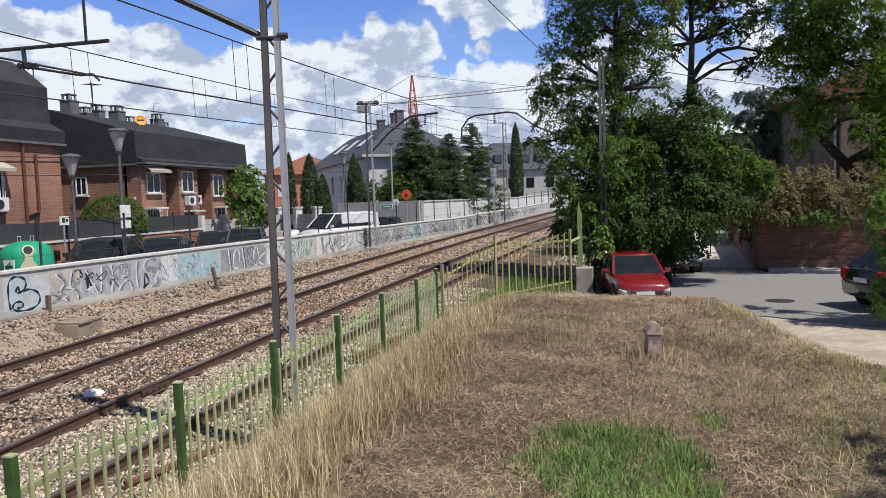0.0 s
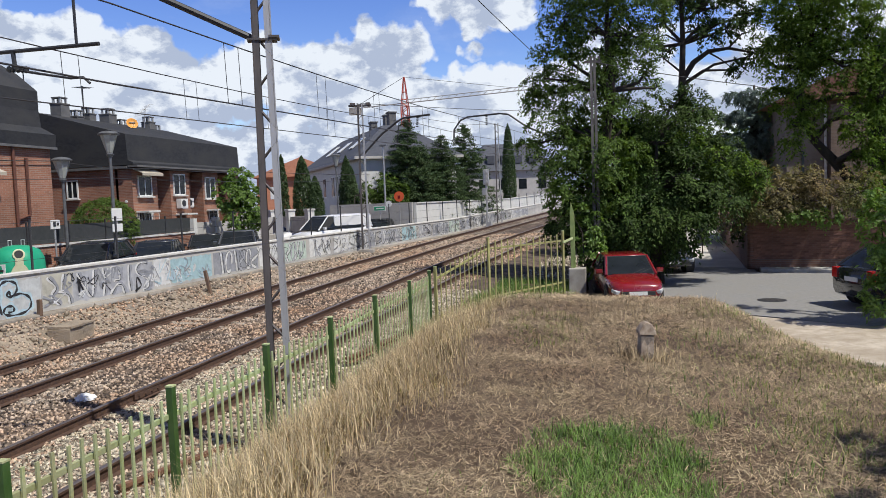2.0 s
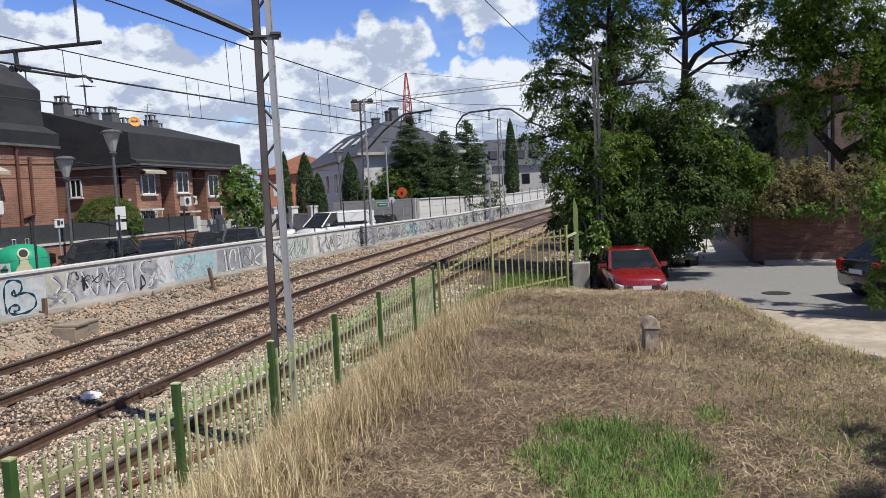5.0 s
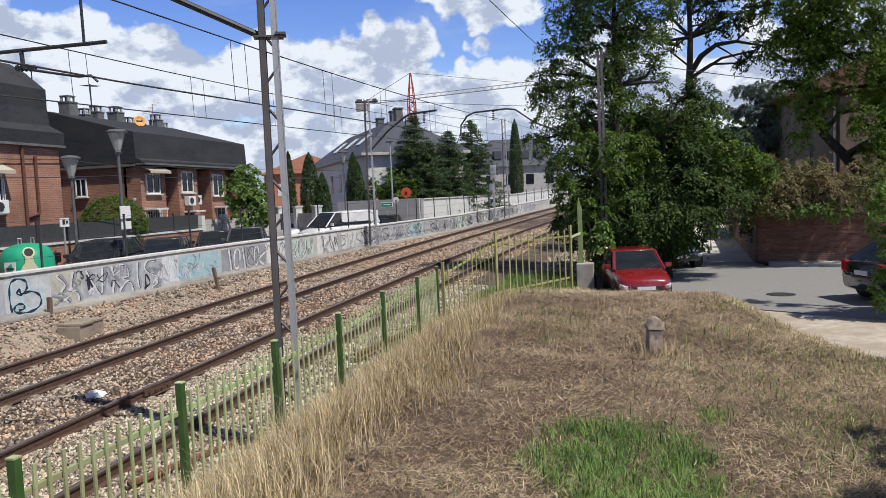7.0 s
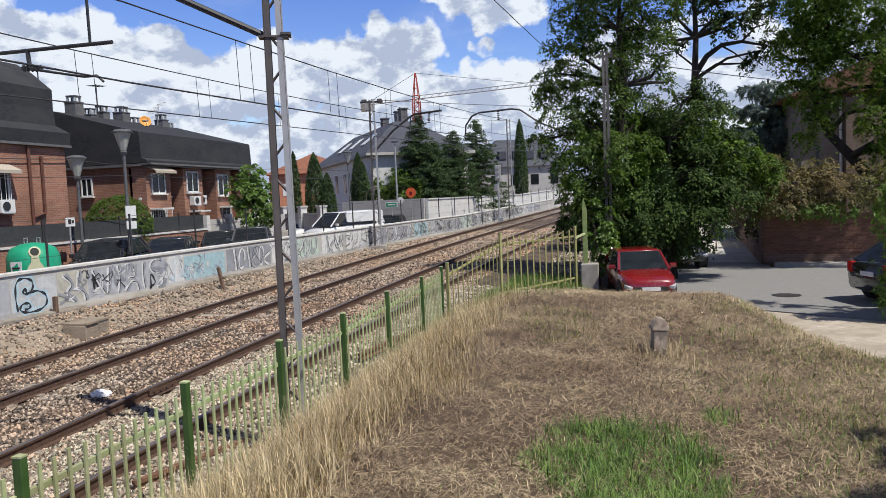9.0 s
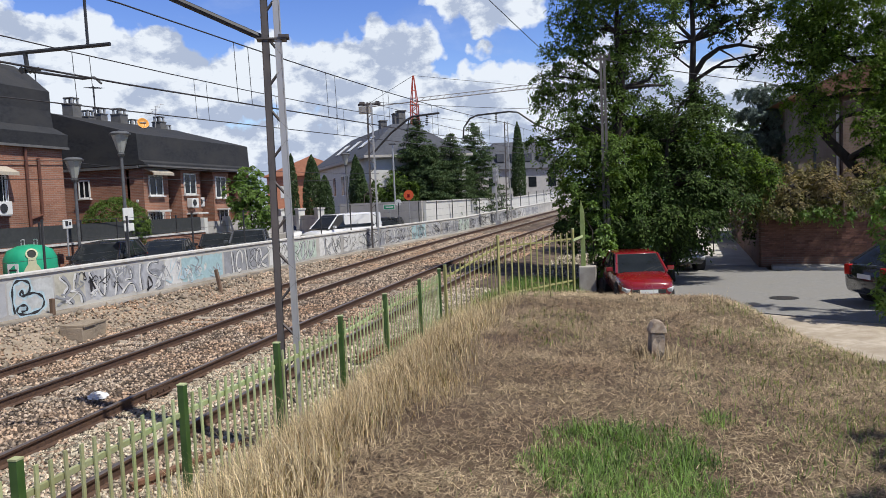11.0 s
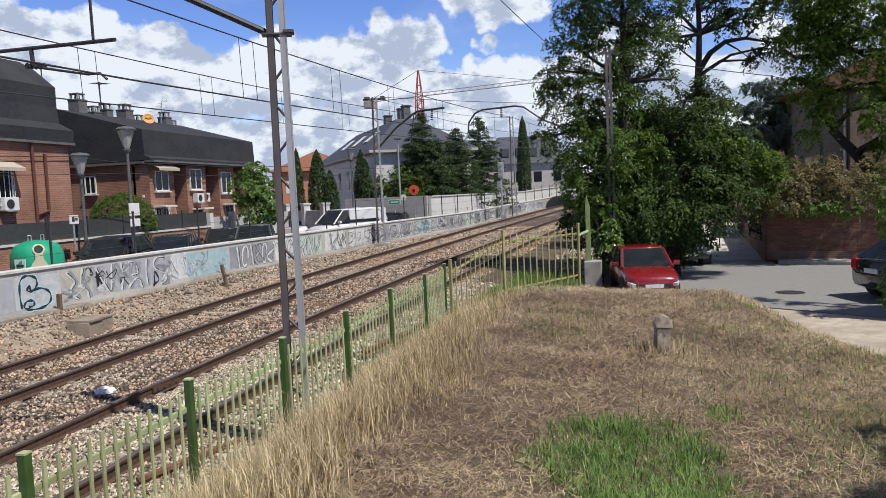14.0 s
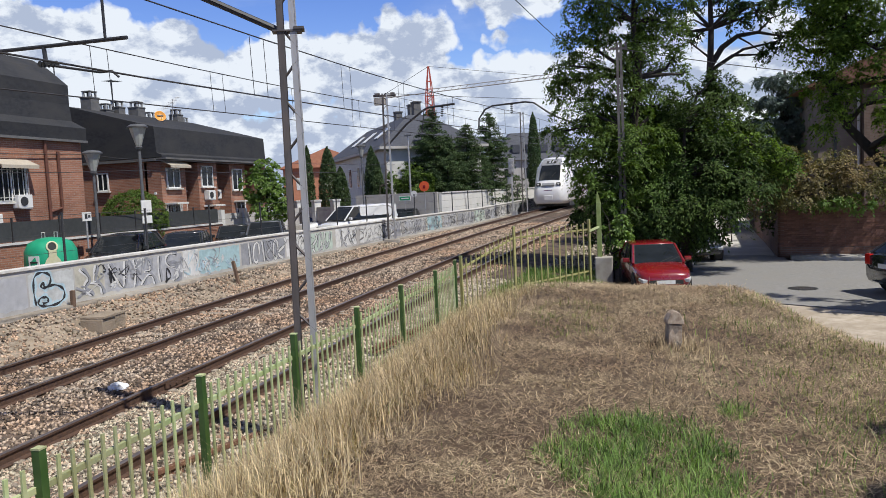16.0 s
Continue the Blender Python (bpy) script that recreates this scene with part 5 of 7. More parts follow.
# ---- along the far street ----
def garden_walls():
    w = thing("garden_wall", "low brick garden wall with a dark screen fence on top", "garden wall", kind="structure")
    part("base", boxes(((-19.0, 21.0, 1.25), (0.22, 20.4, 1.5))), M["brick"], w)
    part("coping", boxes(((-19.0, 21.0, 2.03), (0.3, 20.5, 0.07))), M["coping"], w)
    y = 11.2
    while y < 31:
        part("screen_panel", boxes(((-18.98, y + 0.98, 2.40), (0.03, 1.9, 0.62))), M["screen"], w, "dark screen panel")
        part("screen_post", boxes(((-18.98, y, 2.45), (0.05, 0.05, 0.8))), M["dark_steel"], w)
        y += 1.98
    v = thing("garden_wall", "pale green panelled garden fence before the terrace", "garden wall", kind="structure")
    part("base", boxes(((-19.2, 35.8, 1.0), (0.22, 8.6, 0.9))), M["concrete"], v)
    for k in range(4):
        part("panel", boxes(((-19.2, 32.6 + k * 2.13, 1.95), (0.05, 2.0, 1.0))), M["grey_render"], v)
        part("pillar", boxes(((-19.2, 31.55 + k * 2.13, 1.6), (0.3, 0.3, 2.1))), M["render"], v)
    # the long pale boundary wall further on
    b = thing("boundary_wall", "long pale boundary wall with dark upright palings", "wall", kind="structure")
    base = lambda y: STREET + max(0, rz(y) - 1.6) * smooth(50, 70, y)
    ys = spread(47, 125, 2)
    part("wall_body", sweep(bmesh.new(), [(-15.4, -0.3), (-15.2, -0.3), (-15.2, 2.35), (-15.4, 2.35)], ys, base), M["render"], b)
    part("coping", sweep(bmesh.new(), [(-15.46, 2.352), (-15.14, 2.352), (-15.14, 2.43), (-15.46, 2.43)], ys, base), M["coping"], b)
    part("end_wall", boxes(((-15.5, 47.1, 1.7), (6.0, 0.2, 2.6), (0, 0, -8))), M["grey_render"], b)
    low = thing("front_wall", "grey front wall with pillars before the pale house", "wall", kind="structure")
    for k in range(6):
        p = Vector((-27.5 + k * 2.0, 50.0 - k * 1.7, 0))
        q = Vector((-25.5 + k * 2.0, 48.3 - k * 1.7, 0))
        c = (p + q) / 2
        part("panel", boxes(((c.x, c.y, 1.45), ((q - p).length, 0.2, 1.9), (0, 0, -40.4))), M["grey_render"], low)
        part("pillar", boxes(((p.x, p.y, 1.6), (0.45, 0.45, 2.3), (0, 0, -40.4)), bevel=0.03), M["render"], low)
        part("pillar_cap", boxes(((p.x, p.y, 2.8), (0.55, 0.55, 0.12), (0, 0, -40.4)), bevel=0.03), M["coping"], low)


garden_walls()


def mesh_fence():
    f = thing("mesh_fence", "thin dark chain-link fence posts and wires above the wall", "fence")
    y = 12.4
    ys = []
    while y < 110:
        ys.append(y)
        y += 3.05
    bm = tube(bmesh.new(), (0, 0, 0), (0, 0, 1.62), 0.032, n=6)
    tube(bm, (0, 0, 1.62), (0, 0, 1.66), 0.038, n=6)
    first = None
    for y in ys:
        if first is None:
            first = part("post", bm, M["dark_steel"], f)
            ob = first
        else:
            ob = new("post", first.data)
            ob.parent = f
        ob.matrix_basis = pose(-14.12 + cx(y), y, 1.3 + max(0, wall_top(y) - 1.76))
    for dz in (0.7, 1.15, 1.6):
        part("wire", pipe(bmesh.new(), [(-14.12 + cx(y), y, 1.3 + dz + max(0, wall_top(y) - 1.76)) for y in ys], 0.005, 4), M["dark_steel"], f)


mesh_fence()


def street_lamp(x, y, h, label):
    l = thing("street_lamp", label, "street lamp", "street lamps", m=pose(x, y, STREET))
    part("pole", lathe(bmesh.new(), [(0.11, 0), (0.10, 0.9), (0.06, 0.95), (0.05, h - 0.75)], 10), M["lamp_pole"], l)
    part("lantern", lathe(bmesh.new(), [(0.07, h - 0.78), (0.10, h - 0.72), (0.27, h - 0.16), (0.27, h - 0.14)], 8), M["lantern_glass"], l, "tapered smoky lantern glass")
    part("cap", lathe(bmesh.new(), [(0.34, h - 0.14), (0.35, h - 0.10), (0.24, h - 0.03), (0.05, h)], 12), M["lamp_pole"], l)
    part("collar", lathe(bmesh.new(), [(0.09, h - 0.86), (0.13, h - 0.78), (0.06, h - 0.74)], 8), M["lamp_pole"], l)


M["lamp_pole"] = mat("grey_lamp_paint", (0.16, 0.165, 0.17), (0.11, 0.115, 0.12), 6, 0.5, metal=0.3)
street_lamp(-16.3, 22.0, 5.25, "grey street lamp with tapered lantern beside white signs")
street_lamp(-18.4, 22.25, 4.5, "grey street lamp before the brick house")
street_lamp(-17.0, 45.0, 5.7, "grey street lamp with tapered lantern on the far street")
sl = thing("street_lamp", "tall slim street lamp with a flat head", "street lamp", "street lamps", m=pose(-14.9, 48.5, STREET))
part("pole", lathe(bmesh.new(), [(0.08, 0), (0.05, 6.3)], 8), M["galv"], sl)
part("head", boxes(((0.0, 0, 6.35), (0.5, 0.22, 0.12)), bevel=0.03), M["lamp_pole"], sl)


def small_street_things():
    s = thing("notice_sign", "two plain white sign panels on the lamp pole", "sign", m=pose(-16.12, 21.9, 0))
    part("upper_panel", boxes(((0, 0, 3.0), (0.04, 0.52, 0.42)), bevel=0.01), M["white"], s)
    part("lower_panel", boxes(((0, 0, 2.56), (0.04, 0.5, 0.26)), bevel=0.01), M["white"], s)
    part("bracket", boxes(((-0.08, 0, 2.75), (0.14, 0.06, 0.7))), M["galv"], s)
    s = thing("notice_sign", "small white sign with dark bars on the fence", "sign", m=pose(-18.2, 21.5, 0))
    part("panel", boxes(((0, 0, 2.75), (0.03, 0.42, 0.3))), M["white"], s)
    part("bar", boxes(((0.02, -0.05, 2.76), (0.01, 0.12, 0.16)), ((0.02, 0.1, 2.76), (0.01, 0.1, 0.1))), M["dark_steel"], s)
    part("stem", tube(bmesh.new(), (-0.03, 0, 0.5), (-0.03, 0, 2.9), 0.03), M["galv"], s)
    # bottle bank
    b = thing("bottle_bank", "large green plastic bottle bank with a cream bottle emblem", "recycling bin", m=pose(-17.4, 18.9, STREET + 0.1, 0, 0, -44) @ Matrix.Diagonal((0.85, 0.85, 0.92, 1)))
    lathe_b = lathe(bmesh.new(), [(0.76, 0.0), (0.84, 0.15), (0.88, 0.8), (0.86, 1.25), (0.72, 1.52), (0.4, 1.66), (0.1, 1.70)], 28)
    part("tank", lathe_b, M["plastic_green"], b, shade=True)
    bm = prism(bmesh.new(), [(-0.30, 0.46), (0.30, 0.46), (0.30, 0.82), (0.22, 0.98), (0.13, 1.10), (0.12, 1.30), (-0.12, 1.30), (-0.13, 1.10), (-0.22, 0.98), (-0.30, 0.82)], "x", 0.66, 0.92)
    part("emblem", bm, M["cream"], b, "cream bottle-shaped relief")
    part("mouth_ring", lathe(bmesh.new(), [(0.19, 0), (0.19, 0.05), (0.14, 0.06), (0.14, 0.0)], 18), M["cream"], b).matrix_basis = pose(0.76, 0, 1.40, 0, 66, 0)
    part("mouth", lathe(bmesh.new(), [(0.13, 0), (0.13, 0.03)], 18), M["black"], b).matrix_basis = pose(0.77, 0, 1.40, 0, 66, 0)
    part("notice", boxes(((0.62, -0.58, 0.95), (0.03, 0.42, 0.36), (0, 0, -43))), M["white"], b, "white notice")
    part("notice_bar", boxes(((0.638, -0.594, 0.93), (0.02, 0.3, 0.05), (0, 0, -43))), M["dark_steel"], b)
    for s_ in (-1, 1):
        part("lifting_eye", pipe(bmesh.new(), [(0, s_ * 0.25, 1.68), (0, s_ * 0.25, 1.86), (0, s_ * 0.15, 1.86), (0, s_ * 0.15, 1.68)], 0.02, 5), M["galv"], b)
    bl = thing("litter_bin", "tall dark blue recycling bin at the street edge", "bin", m=pose(-17.3, 15.9, STREET))
    part("body", boxes(((0, 0, 0.75), (0.9, 1.1, 1.5)), bevel=0.08), M["blue"], bl)
    part("lid", boxes(((0, 0, 1.55), (0.95, 1.15, 0.12)), bevel=0.04), M["blue"], bl)
    # round orange sign, green sign, mirror
    r = thing("round_sign", "round orange-red sign on a thin pole beyond the wall", "sign", m=pose(-13.25, 46.2, 0))
    part("disc", lathe(bmesh.new(), [(0.33, -0.015), (0.33, 0.015)], 26), M["orange"], r).matrix_basis = pose(0, -0.05, 3.4, 90, 0, 0)
    part("disc_mark", boxes(((0, -0.075, 3.36), (0.16, 0.01, 0.2)), bevel=0.003), M["car_red"], r)
    part("pole", tube(bmesh.new(), (0, 0, 0.5), (0, 0, 3.7), 0.035), M["galv"], r)
    g = thing("street_sign", "small green sign with a pale border on a post", "sign", m=pose(-14.32, 45.3, 0))
    part("panel", boxes(((0, 0, 2.68), (0.78, 0.04, 0.32)), bevel=0.006), M["white"], g)
    part("face", boxes(((0, -0.023, 2.68), (0.70, 0.01, 0.24))), M["sign_green"], g)
    part("bar", boxes(((0.02, -0.03, 2.68), (0.5, 0.008, 0.07))), M["white"], g)
    part("pole", tube(bmesh.new(), (0, 0.05, 0.5), (0, 0.05, 2.8), 0.03), M["galv"], g)
    p = thing("road_sign", "round road sign with a red rim on a post", "sign", m=pose(-13.6, 45.0, 0))
    part("disc", lathe(bmesh.new(), [(0.2, -0.015), (0.2, 0.015)], 20), M["white"], p).matrix_basis = pose(0, -0.05, 2.95, 90, 0, 0)
    part("pole", tube(bmesh.new(), (0, 0, 0.5), (0, 0, 3.1), 0.03), M["galv"], p)
    # colour light signal by the far track
    c = thing("railway_signal", "railway colour-light signal on a grey post", "railway signal", m=pose(-8.75, 53.5, 1.0))
    part("post", tube(bmesh.new(), (0, 0, -0.4), (0, 0, 3.9), 0.07), M["galv"], c)
    part("head", boxes(((0, -0.02, 3.6), (0.42, 0.22, 1.1)), bevel=0.06), M["galv"], c)
    for k in range(3):
        part("hood", lathe(bmesh.new(), [(0.12, 0), (0.12, 0.2), (0.09, 0.2)], 12), M["galv"], c).matrix_basis = pose(0, -0.12, 3.95 - k * 0.35, 90, 0, 0)
    part("lower_head", boxes(((-0.15, -0.02, 2.55), (0.3, 0.2, 0.5)), bevel=0.04), M["galv"], c)
    part("base_box", boxes(((0.1, 0, 0.1), (0.4, 0.4, 0.5)), bevel=0.02), M["galv"], c)
    # tower crane far off
    k = thing("tower_crane", "distant red lattice tower crane", "crane", m=pose(-54.6, 200, 0, 0, 0, 0))
    bm = bmesh.new()
    for sx in (-1, 1):
        for sy in (-1, 1):
            tube(bm, (sx * 0.9, sy * 0.9, 0), (sx * 0.9, sy * 0.9, 29.0), 0.18, n=4)
            tube(bm, (sx * 0.9, sy * 0.9, 29.0), (sx * 0.12, sy * 0.12, 37.2), 0.15, n=4)
    for i in range(20):
        z = 2 + i * 1.42
        for sy in (-1, 1):
            s_ = 1 if i % 2 else -1
            tube(bm, (s_ * 0.9, sy * 0.9, z), (-s_ * 0.9, sy * 0.9, z + 1.42), 0.1, n=4)
    for z in (29, 31, 33):
        tube(bm, (-0.9 + (z - 29) * 0.1, -0.8, z), (0.9 - (z - 29) * 0.1, -0.8, z), 0.12, n=4)
    part("tower", bm, M["crane"], k)
    bm = tube(bmesh.new(), (-16, 0, 29.5), (36, 0, 31.5), 0.14, n=4)
    tube(bm, (0, 0, 31.0), (36, 0, 32.4), 0.10, n=4)
    for i in range(18):
        tube(bm, (i * 2.0, 0, 30.1 + i * 0.08), (i * 2.0 + 1, 0, 31.0 + i * 0.08), 0.06, n=4)
    part("jib", bm, M["galv"], k)
    bm = tube(bmesh.new(), (0, 0, 37.2), (30, 0, 32.2), 0.05, n=4)
    tube(bm, (0, 0, 37.2), (-15, 0, 29.6), 0.06, n=4)
    part("pendant", bm, M["wire"], k)
    part("counterweight", boxes(((-14.5, 0, 28.8), (3, 1.6, 2.0))), M["concrete"], k)


small_street_things()


# ---- lineside bits ----
def lineside():
    b = thing("plastic_bag", "crumpled white plastic bag lying on the ballast", "litter", m=pose(-8.39, 10.3, rz(10.3) - 0.17))
    bm = bmesh.new()
    bmesh.ops.create_icosphere(bm, subdivisions=3, radius=1)
    for v in bm.verts:
        n_ = 0.35 * noise.noise(v.co * 2.3) + 0.2 * noise.noise(v.co * 5)
        v.co = Vector((v.co.x * 0.17, v.co.y * 0.13, max(v.co.z, -0.1) * 0.09)) * (1 + n_)
    part("sheet", bm, M["bag"], b)
    h = thing("cable_hatch", "low concrete cable hatch beside the rubble strip", "hatch", m=pose(-12.35, 14.85, railbed_z(-12.6, 14.85), 0, 0, 8))
    part("box", boxes(((0, 0, 0.06), (0.56, 1.0, 0.34)), bevel=0.02), M["rubble"], h)
    part("lid", boxes(((0.02, -0.24, 0.262), (0.6, 0.5, 0.06)), ((0.0, 0.28, 0.255), (0.6, 0.48, 0.05)), bevel=0.01), M["rubble"], h)
    for x, y, lean, hh in ((-13.3, 15.0, 2, 0.55), (-12.25, 20.95, -14, 0.85)):
        s = thing("marker_stub", "short weathered wooden stub in the rubble", "post", "stubs", m=pose(x, y, railbed_z(x - cx(y), y) - 0.1, lean * 0.3, lean, 0))
        part("stub", boxes(((0, 0, hh / 2), (0.10, 0.09, hh)), bevel=0.012), M["wood"], s)
    r = thing("old_rail", "length of rusty old rail lying on the gravel", "rail", m=pose(-5.05, 7.75, rz(7.75) - 0.22, 0, 0, -19))
    part("bar", boxes(((0, 0, 0.10), (0.07, 1.7, 0.05)), ((0, 0, 0.05), (0.02, 1.7, 0.1)), ((0, 0, 0.012), (0.13, 1.7, 0.024)), bevel=0.004), M["old_rust"], r)
    r2 = thing("old_rail", "length of rusty old rail beyond the fence", "rail", m=pose(-4.3, 15.2, rz(15.2) - 0.16, 0, 0, -8))
    part("bar", boxes(((0, 0, 0.10), (0.07, 5.5, 0.05)), ((0, 0, 0.05), (0.02, 5.5, 0.1)), ((0, 0, 0.012), (0.13, 5.5, 0.024)), bevel=0.004), M["old_rust"], r2)
    j = thing("rail_joint", "bolted fishplate joint on the near rail", "rail joint", m=pose(-7.55 + cx(10.5), 10.5, rz(10.5)))
    part("plate", boxes(((0.03, 0, -0.09), (0.03, 0.7, 0.09)), ((-0.03, 0, -0.09), (0.03, 0.7, 0.09))), M["rail"], j)
    for k in range(4):
        part("bolt", tube(bmesh.new(), (0.04, -0.25 + k * 0.165, -0.09), (0.07, -0.25 + k * 0.165, -0.09), 0.018, n=6), M["rail"], j)


M["old_rust"] = mat("old_rust", (0.20, 0.10, 0.06), (0.13, 0.065, 0.04), 12, 0.9, bump=0.4)
lineside()

# ---- near side: road, cars, walls, pole ----
car("red_car", "dark red parked hatchback facing the grassy bank", pose(0.36, 21.5, 0.09, 0, 0, -81) @ Matrix.Diagonal((0.92, 0.92, 0.86, 1)), M["car_red"], HATCH, HATCH_TOP, 1.58, WHEELS)
car("parked_car", "dark blue parked car half hidden by foliage in the lane", pose(1.75, 29.6, 0.09, 0, 0, -78), M["car_dark"], HATCH, HATCH_TOP, 1.74, WHEELS)
car("parked_car", "black parked hatchback behind a green bush", pose(7.5, 20.0, 0.09, 0, 0, 17), M["car_black"], HATCH, HATCH_TOP, 1.74, WHEELS)


def brick_wall():
    """Old brick garden wall in real courses on a rendered plinth, and its return along the lane."""
    w = thing("garden_wall", "old red-brown brick garden wall under a rusty shrub", "wall", kind="structure")
    a, b = Vector((4.95, 29.0, 0)), Vector((14.5, 27.2, 0))
    ang = math.degrees(math.atan2(b.y - a.y, b.x - a.x))
    c = (a + b) / 2
    L = (b - a).length
    part("core", boxes(((c.x, c.y + 0.02, 0.95), (L, 0.24, 1.75), (0, 0, ang))), M["old_brick"], w)
    part("plinth", boxes(((c.x, c.y, 0.3), (L + 0.02, 0.32, 0.3), (0, 0, ang))), M["old_brick"], w)
    part("coping", boxes(((c.x, c.y, 1.87), (L + 0.06, 0.36, 0.07), (0, 0, ang)), bevel=0.01), M["old_brick"], w)
    part("return_wall", boxes(((5.75, 38.0, 0.95), (0.25, 18.0, 1.8), (0, 0, -4.8))), M["old_brick"], w)
    d = (b - a).normalized()
    nrm = Vector((d.y, -d.x, 0))
    me = None
    rnd = random.Random(2)
    for row in range(18):
        z = 0.50 + row * 0.075
        x = 0.12 + (0.13 if row % 2 else 0)
        while x < 4.2:
            p = a + d * x + nrm * (0.10 + rnd.uniform(0, 0.008))
            m = Matrix.Translation((p.x, p.y, z)) @ Matrix.Rotation(math.radians(ang), 4, "Z")
            if me is None:
                ob = part("brick", boxes(((0, 0, 0), (0.245, 0.05, 0.063)), bevel=0.004), M["brick_piece"], w)
                me = ob.data
            else:
                ob = new("brick", me)
                ob.parent = w
            ob.matrix_basis = m
            x += 0.26


M["brick_piece"] = mat("brick_face", (0.20, 0.10, 0.072), (0.15, 0.075, 0.055), 6, 0.9, obj=0.3, bump=0.4)
brick_wall()

lw = thing("lane_wall", "cream rendered wall along the lane", "wall", kind="structure")
part("wall_body", boxes(((4.35, 41.75, 0.55), (0.25, 9.8, 1.1), (0, 0, -14.2))), M["render"], lw)

M["villa_wall"] = mat("brown_render", (0.24, 0.20, 0.165), (0.19, 0.155, 0.125), 2, 0.9, bump=0.2)
M["old_concrete"] = mat("old_pole_concrete", (0.16, 0.153, 0.145), (0.11, 0.104, 0.097), 5, 0.9, bump=0.4)
M["villa_roof"] = mat("old_roof_tile", (0.26, 0.13, 0.085), (0.18, 0.095, 0.065), 5, 0.9, bump=0.6)
M["villa_brick"] = brick_mat("brown_villa_brick", (0.20, 0.14, 0.105), (0.15, 0.105, 0.08), (0.19, 0.155, 0.13))
rh = thing("villa", "brown-grey house with a white downpipe behind trees", "house", m=pose(8.7, 40.5, 0))
part("wall", boxes(((6.0, 5.0, 3.6), (12, 10, 7.4))), M["villa_wall"], rh)
part("brick_bay", boxes(((4.2, -0.25, 3.5), (4.6, 0.6, 7.0))), M["villa_brick"], rh)
part("roof", prism(bmesh.new(), [(-0.8, 7.2), (12.8, 7.2), (6, 10.2)], "y", -0.8, 10.6), M["villa_roof"], rh, "terracotta tiled roof")
part("downpipe", tube(bmesh.new(), (1.78, -0.1, 0), (1.78, -0.1, 7.0), 0.07), M["white"], rh, "white downpipe")
part("slit_window", boxes(((0.75, -0.02, 4.2), (0.12, 0.06, 1.2))), M["glass"], rh)

up = thing("utility_pole", "tall weathered concrete utility pole in the foliage", "utility pole", m=pose(-0.43, 23.6, 0))
for s in (-1, 1):
    bm = bmesh.new()
    loft(bm, [[(s * 0.075 + i * 0.05, j * 0.11, 0.0) for i, j in ((-1, -1), (1, -1), (1, 1), (-1, 1))], [(s * 0.05 + i * 0.035, j * 0.08, 7.25) for i, j in ((-1, -1), (1, -1), (1, 1), (-1, 1))]])
    part("limb", bm, M["old_concrete"], up)
for k in range(9):
    part("web", boxes(((0, 0, 0.5 + k * 0.8), (0.08, 0.14, 0.16))), M["old_concrete"], up)
part("bracket", boxes(((0, -0.05, 7.1), (0.5, 0.06, 0.06)), ((0.2, -0.05, 7.18), (0.06, 0.06, 0.14))), M["brown_steel"], up)


def marker_stone():
    s = thing("marker_stone", "small weathered square boundary stone with a worn pointed top", "boundary stone", m=pose(0.29, 7.35, bank(0.29, 7.35) - 0.06, 0, 3, 12))
    part("shaft", boxes(((0, 0, 0.11), (0.13, 0.13, 0.38)), bevel=0.012), M["stone"], s)
    bm = bmesh.new()
    prism(bm, [(-0.078, 0.302), (0.080, 0.302), (0.078, 0.335), (0.036, 0.412), (-0.012, 0.425), (-0.046, 0.40), (-0.08, 0.34)], "y", -0.072, 0.072)
    bmesh.ops.bevel(bm, geom=list(bm.edges), offset=0.006, segments=1, affect="EDGES")
    part("cap", bm, M["stone_cap"], s, "worn sloping cap")
    bm = bmesh.new()
    prism(bm, [(-0.056, 0.10), (-0.03, 0.13), (-0.01, 0.09), (0.02, 0.14), (0.05, 0.11), (0.058, 0.22), (0.044, 0.255), (0.0, 0.20), (-0.03, 0.26), (-0.056, 0.21)], "y", -0.068, -0.062)
    part("paint_patch", bm, M["stone_cap"], s, "flaking white paint")


M["stone"] = mat("weathered_stone", (0.24, 0.19, 0.15), (0.12, 0.095, 0.075), 16, 0.95, bump=0.8, bscale=40, c3=(0.48, 0.45, 0.40))
M["stone_cap"] = mat("pale_stone", (0.50, 0.42, 0.33), (0.27, 0.20, 0.145), 14, 0.95, bump=0.6, bscale=40)
marker_stone()

# other lines against the sky
line("feeder_wire", [(-4.1, 9, 8.3), (-0.9, 50, 8.9)], 0.012, "single dark wire from mast to mast", 0.25)
line("service_cable", [(-0.43, 23.6, 7.1), (5.79, 33, 7.26), (10.5, 40, 7.3)], 0.016, "black service cable running from the concrete pole", 0.05)
line("street_cable", [(-20.9, 9.8, 4.95), (-20.9, 24.9, 5.15), (-20.7, 31, 5.05), (-20.7, 42, 5.2), (-17, 62, 5.4)], 0.016, "black cable strung along the brick houses", 0.1)
line("street_cable", [(-19.0, 10, 4.3), (-18.0, 24, 4.35), (-16.0, 44, 4.5)], 0.012, "thin cable strung along the street", 0.12)
line("feeder_wire", [(-11.74, 34.7, 7.9), (-0.9, 50, 8.4)], 0.014, "dark cross-span wire between two masts", 0.1)
line("feeder_wire", [(-11.9, 34.7, 7.9), (-8.3, 56.5, 8.6)], 0.012, "thin dark wire between the far masts", 0.3)

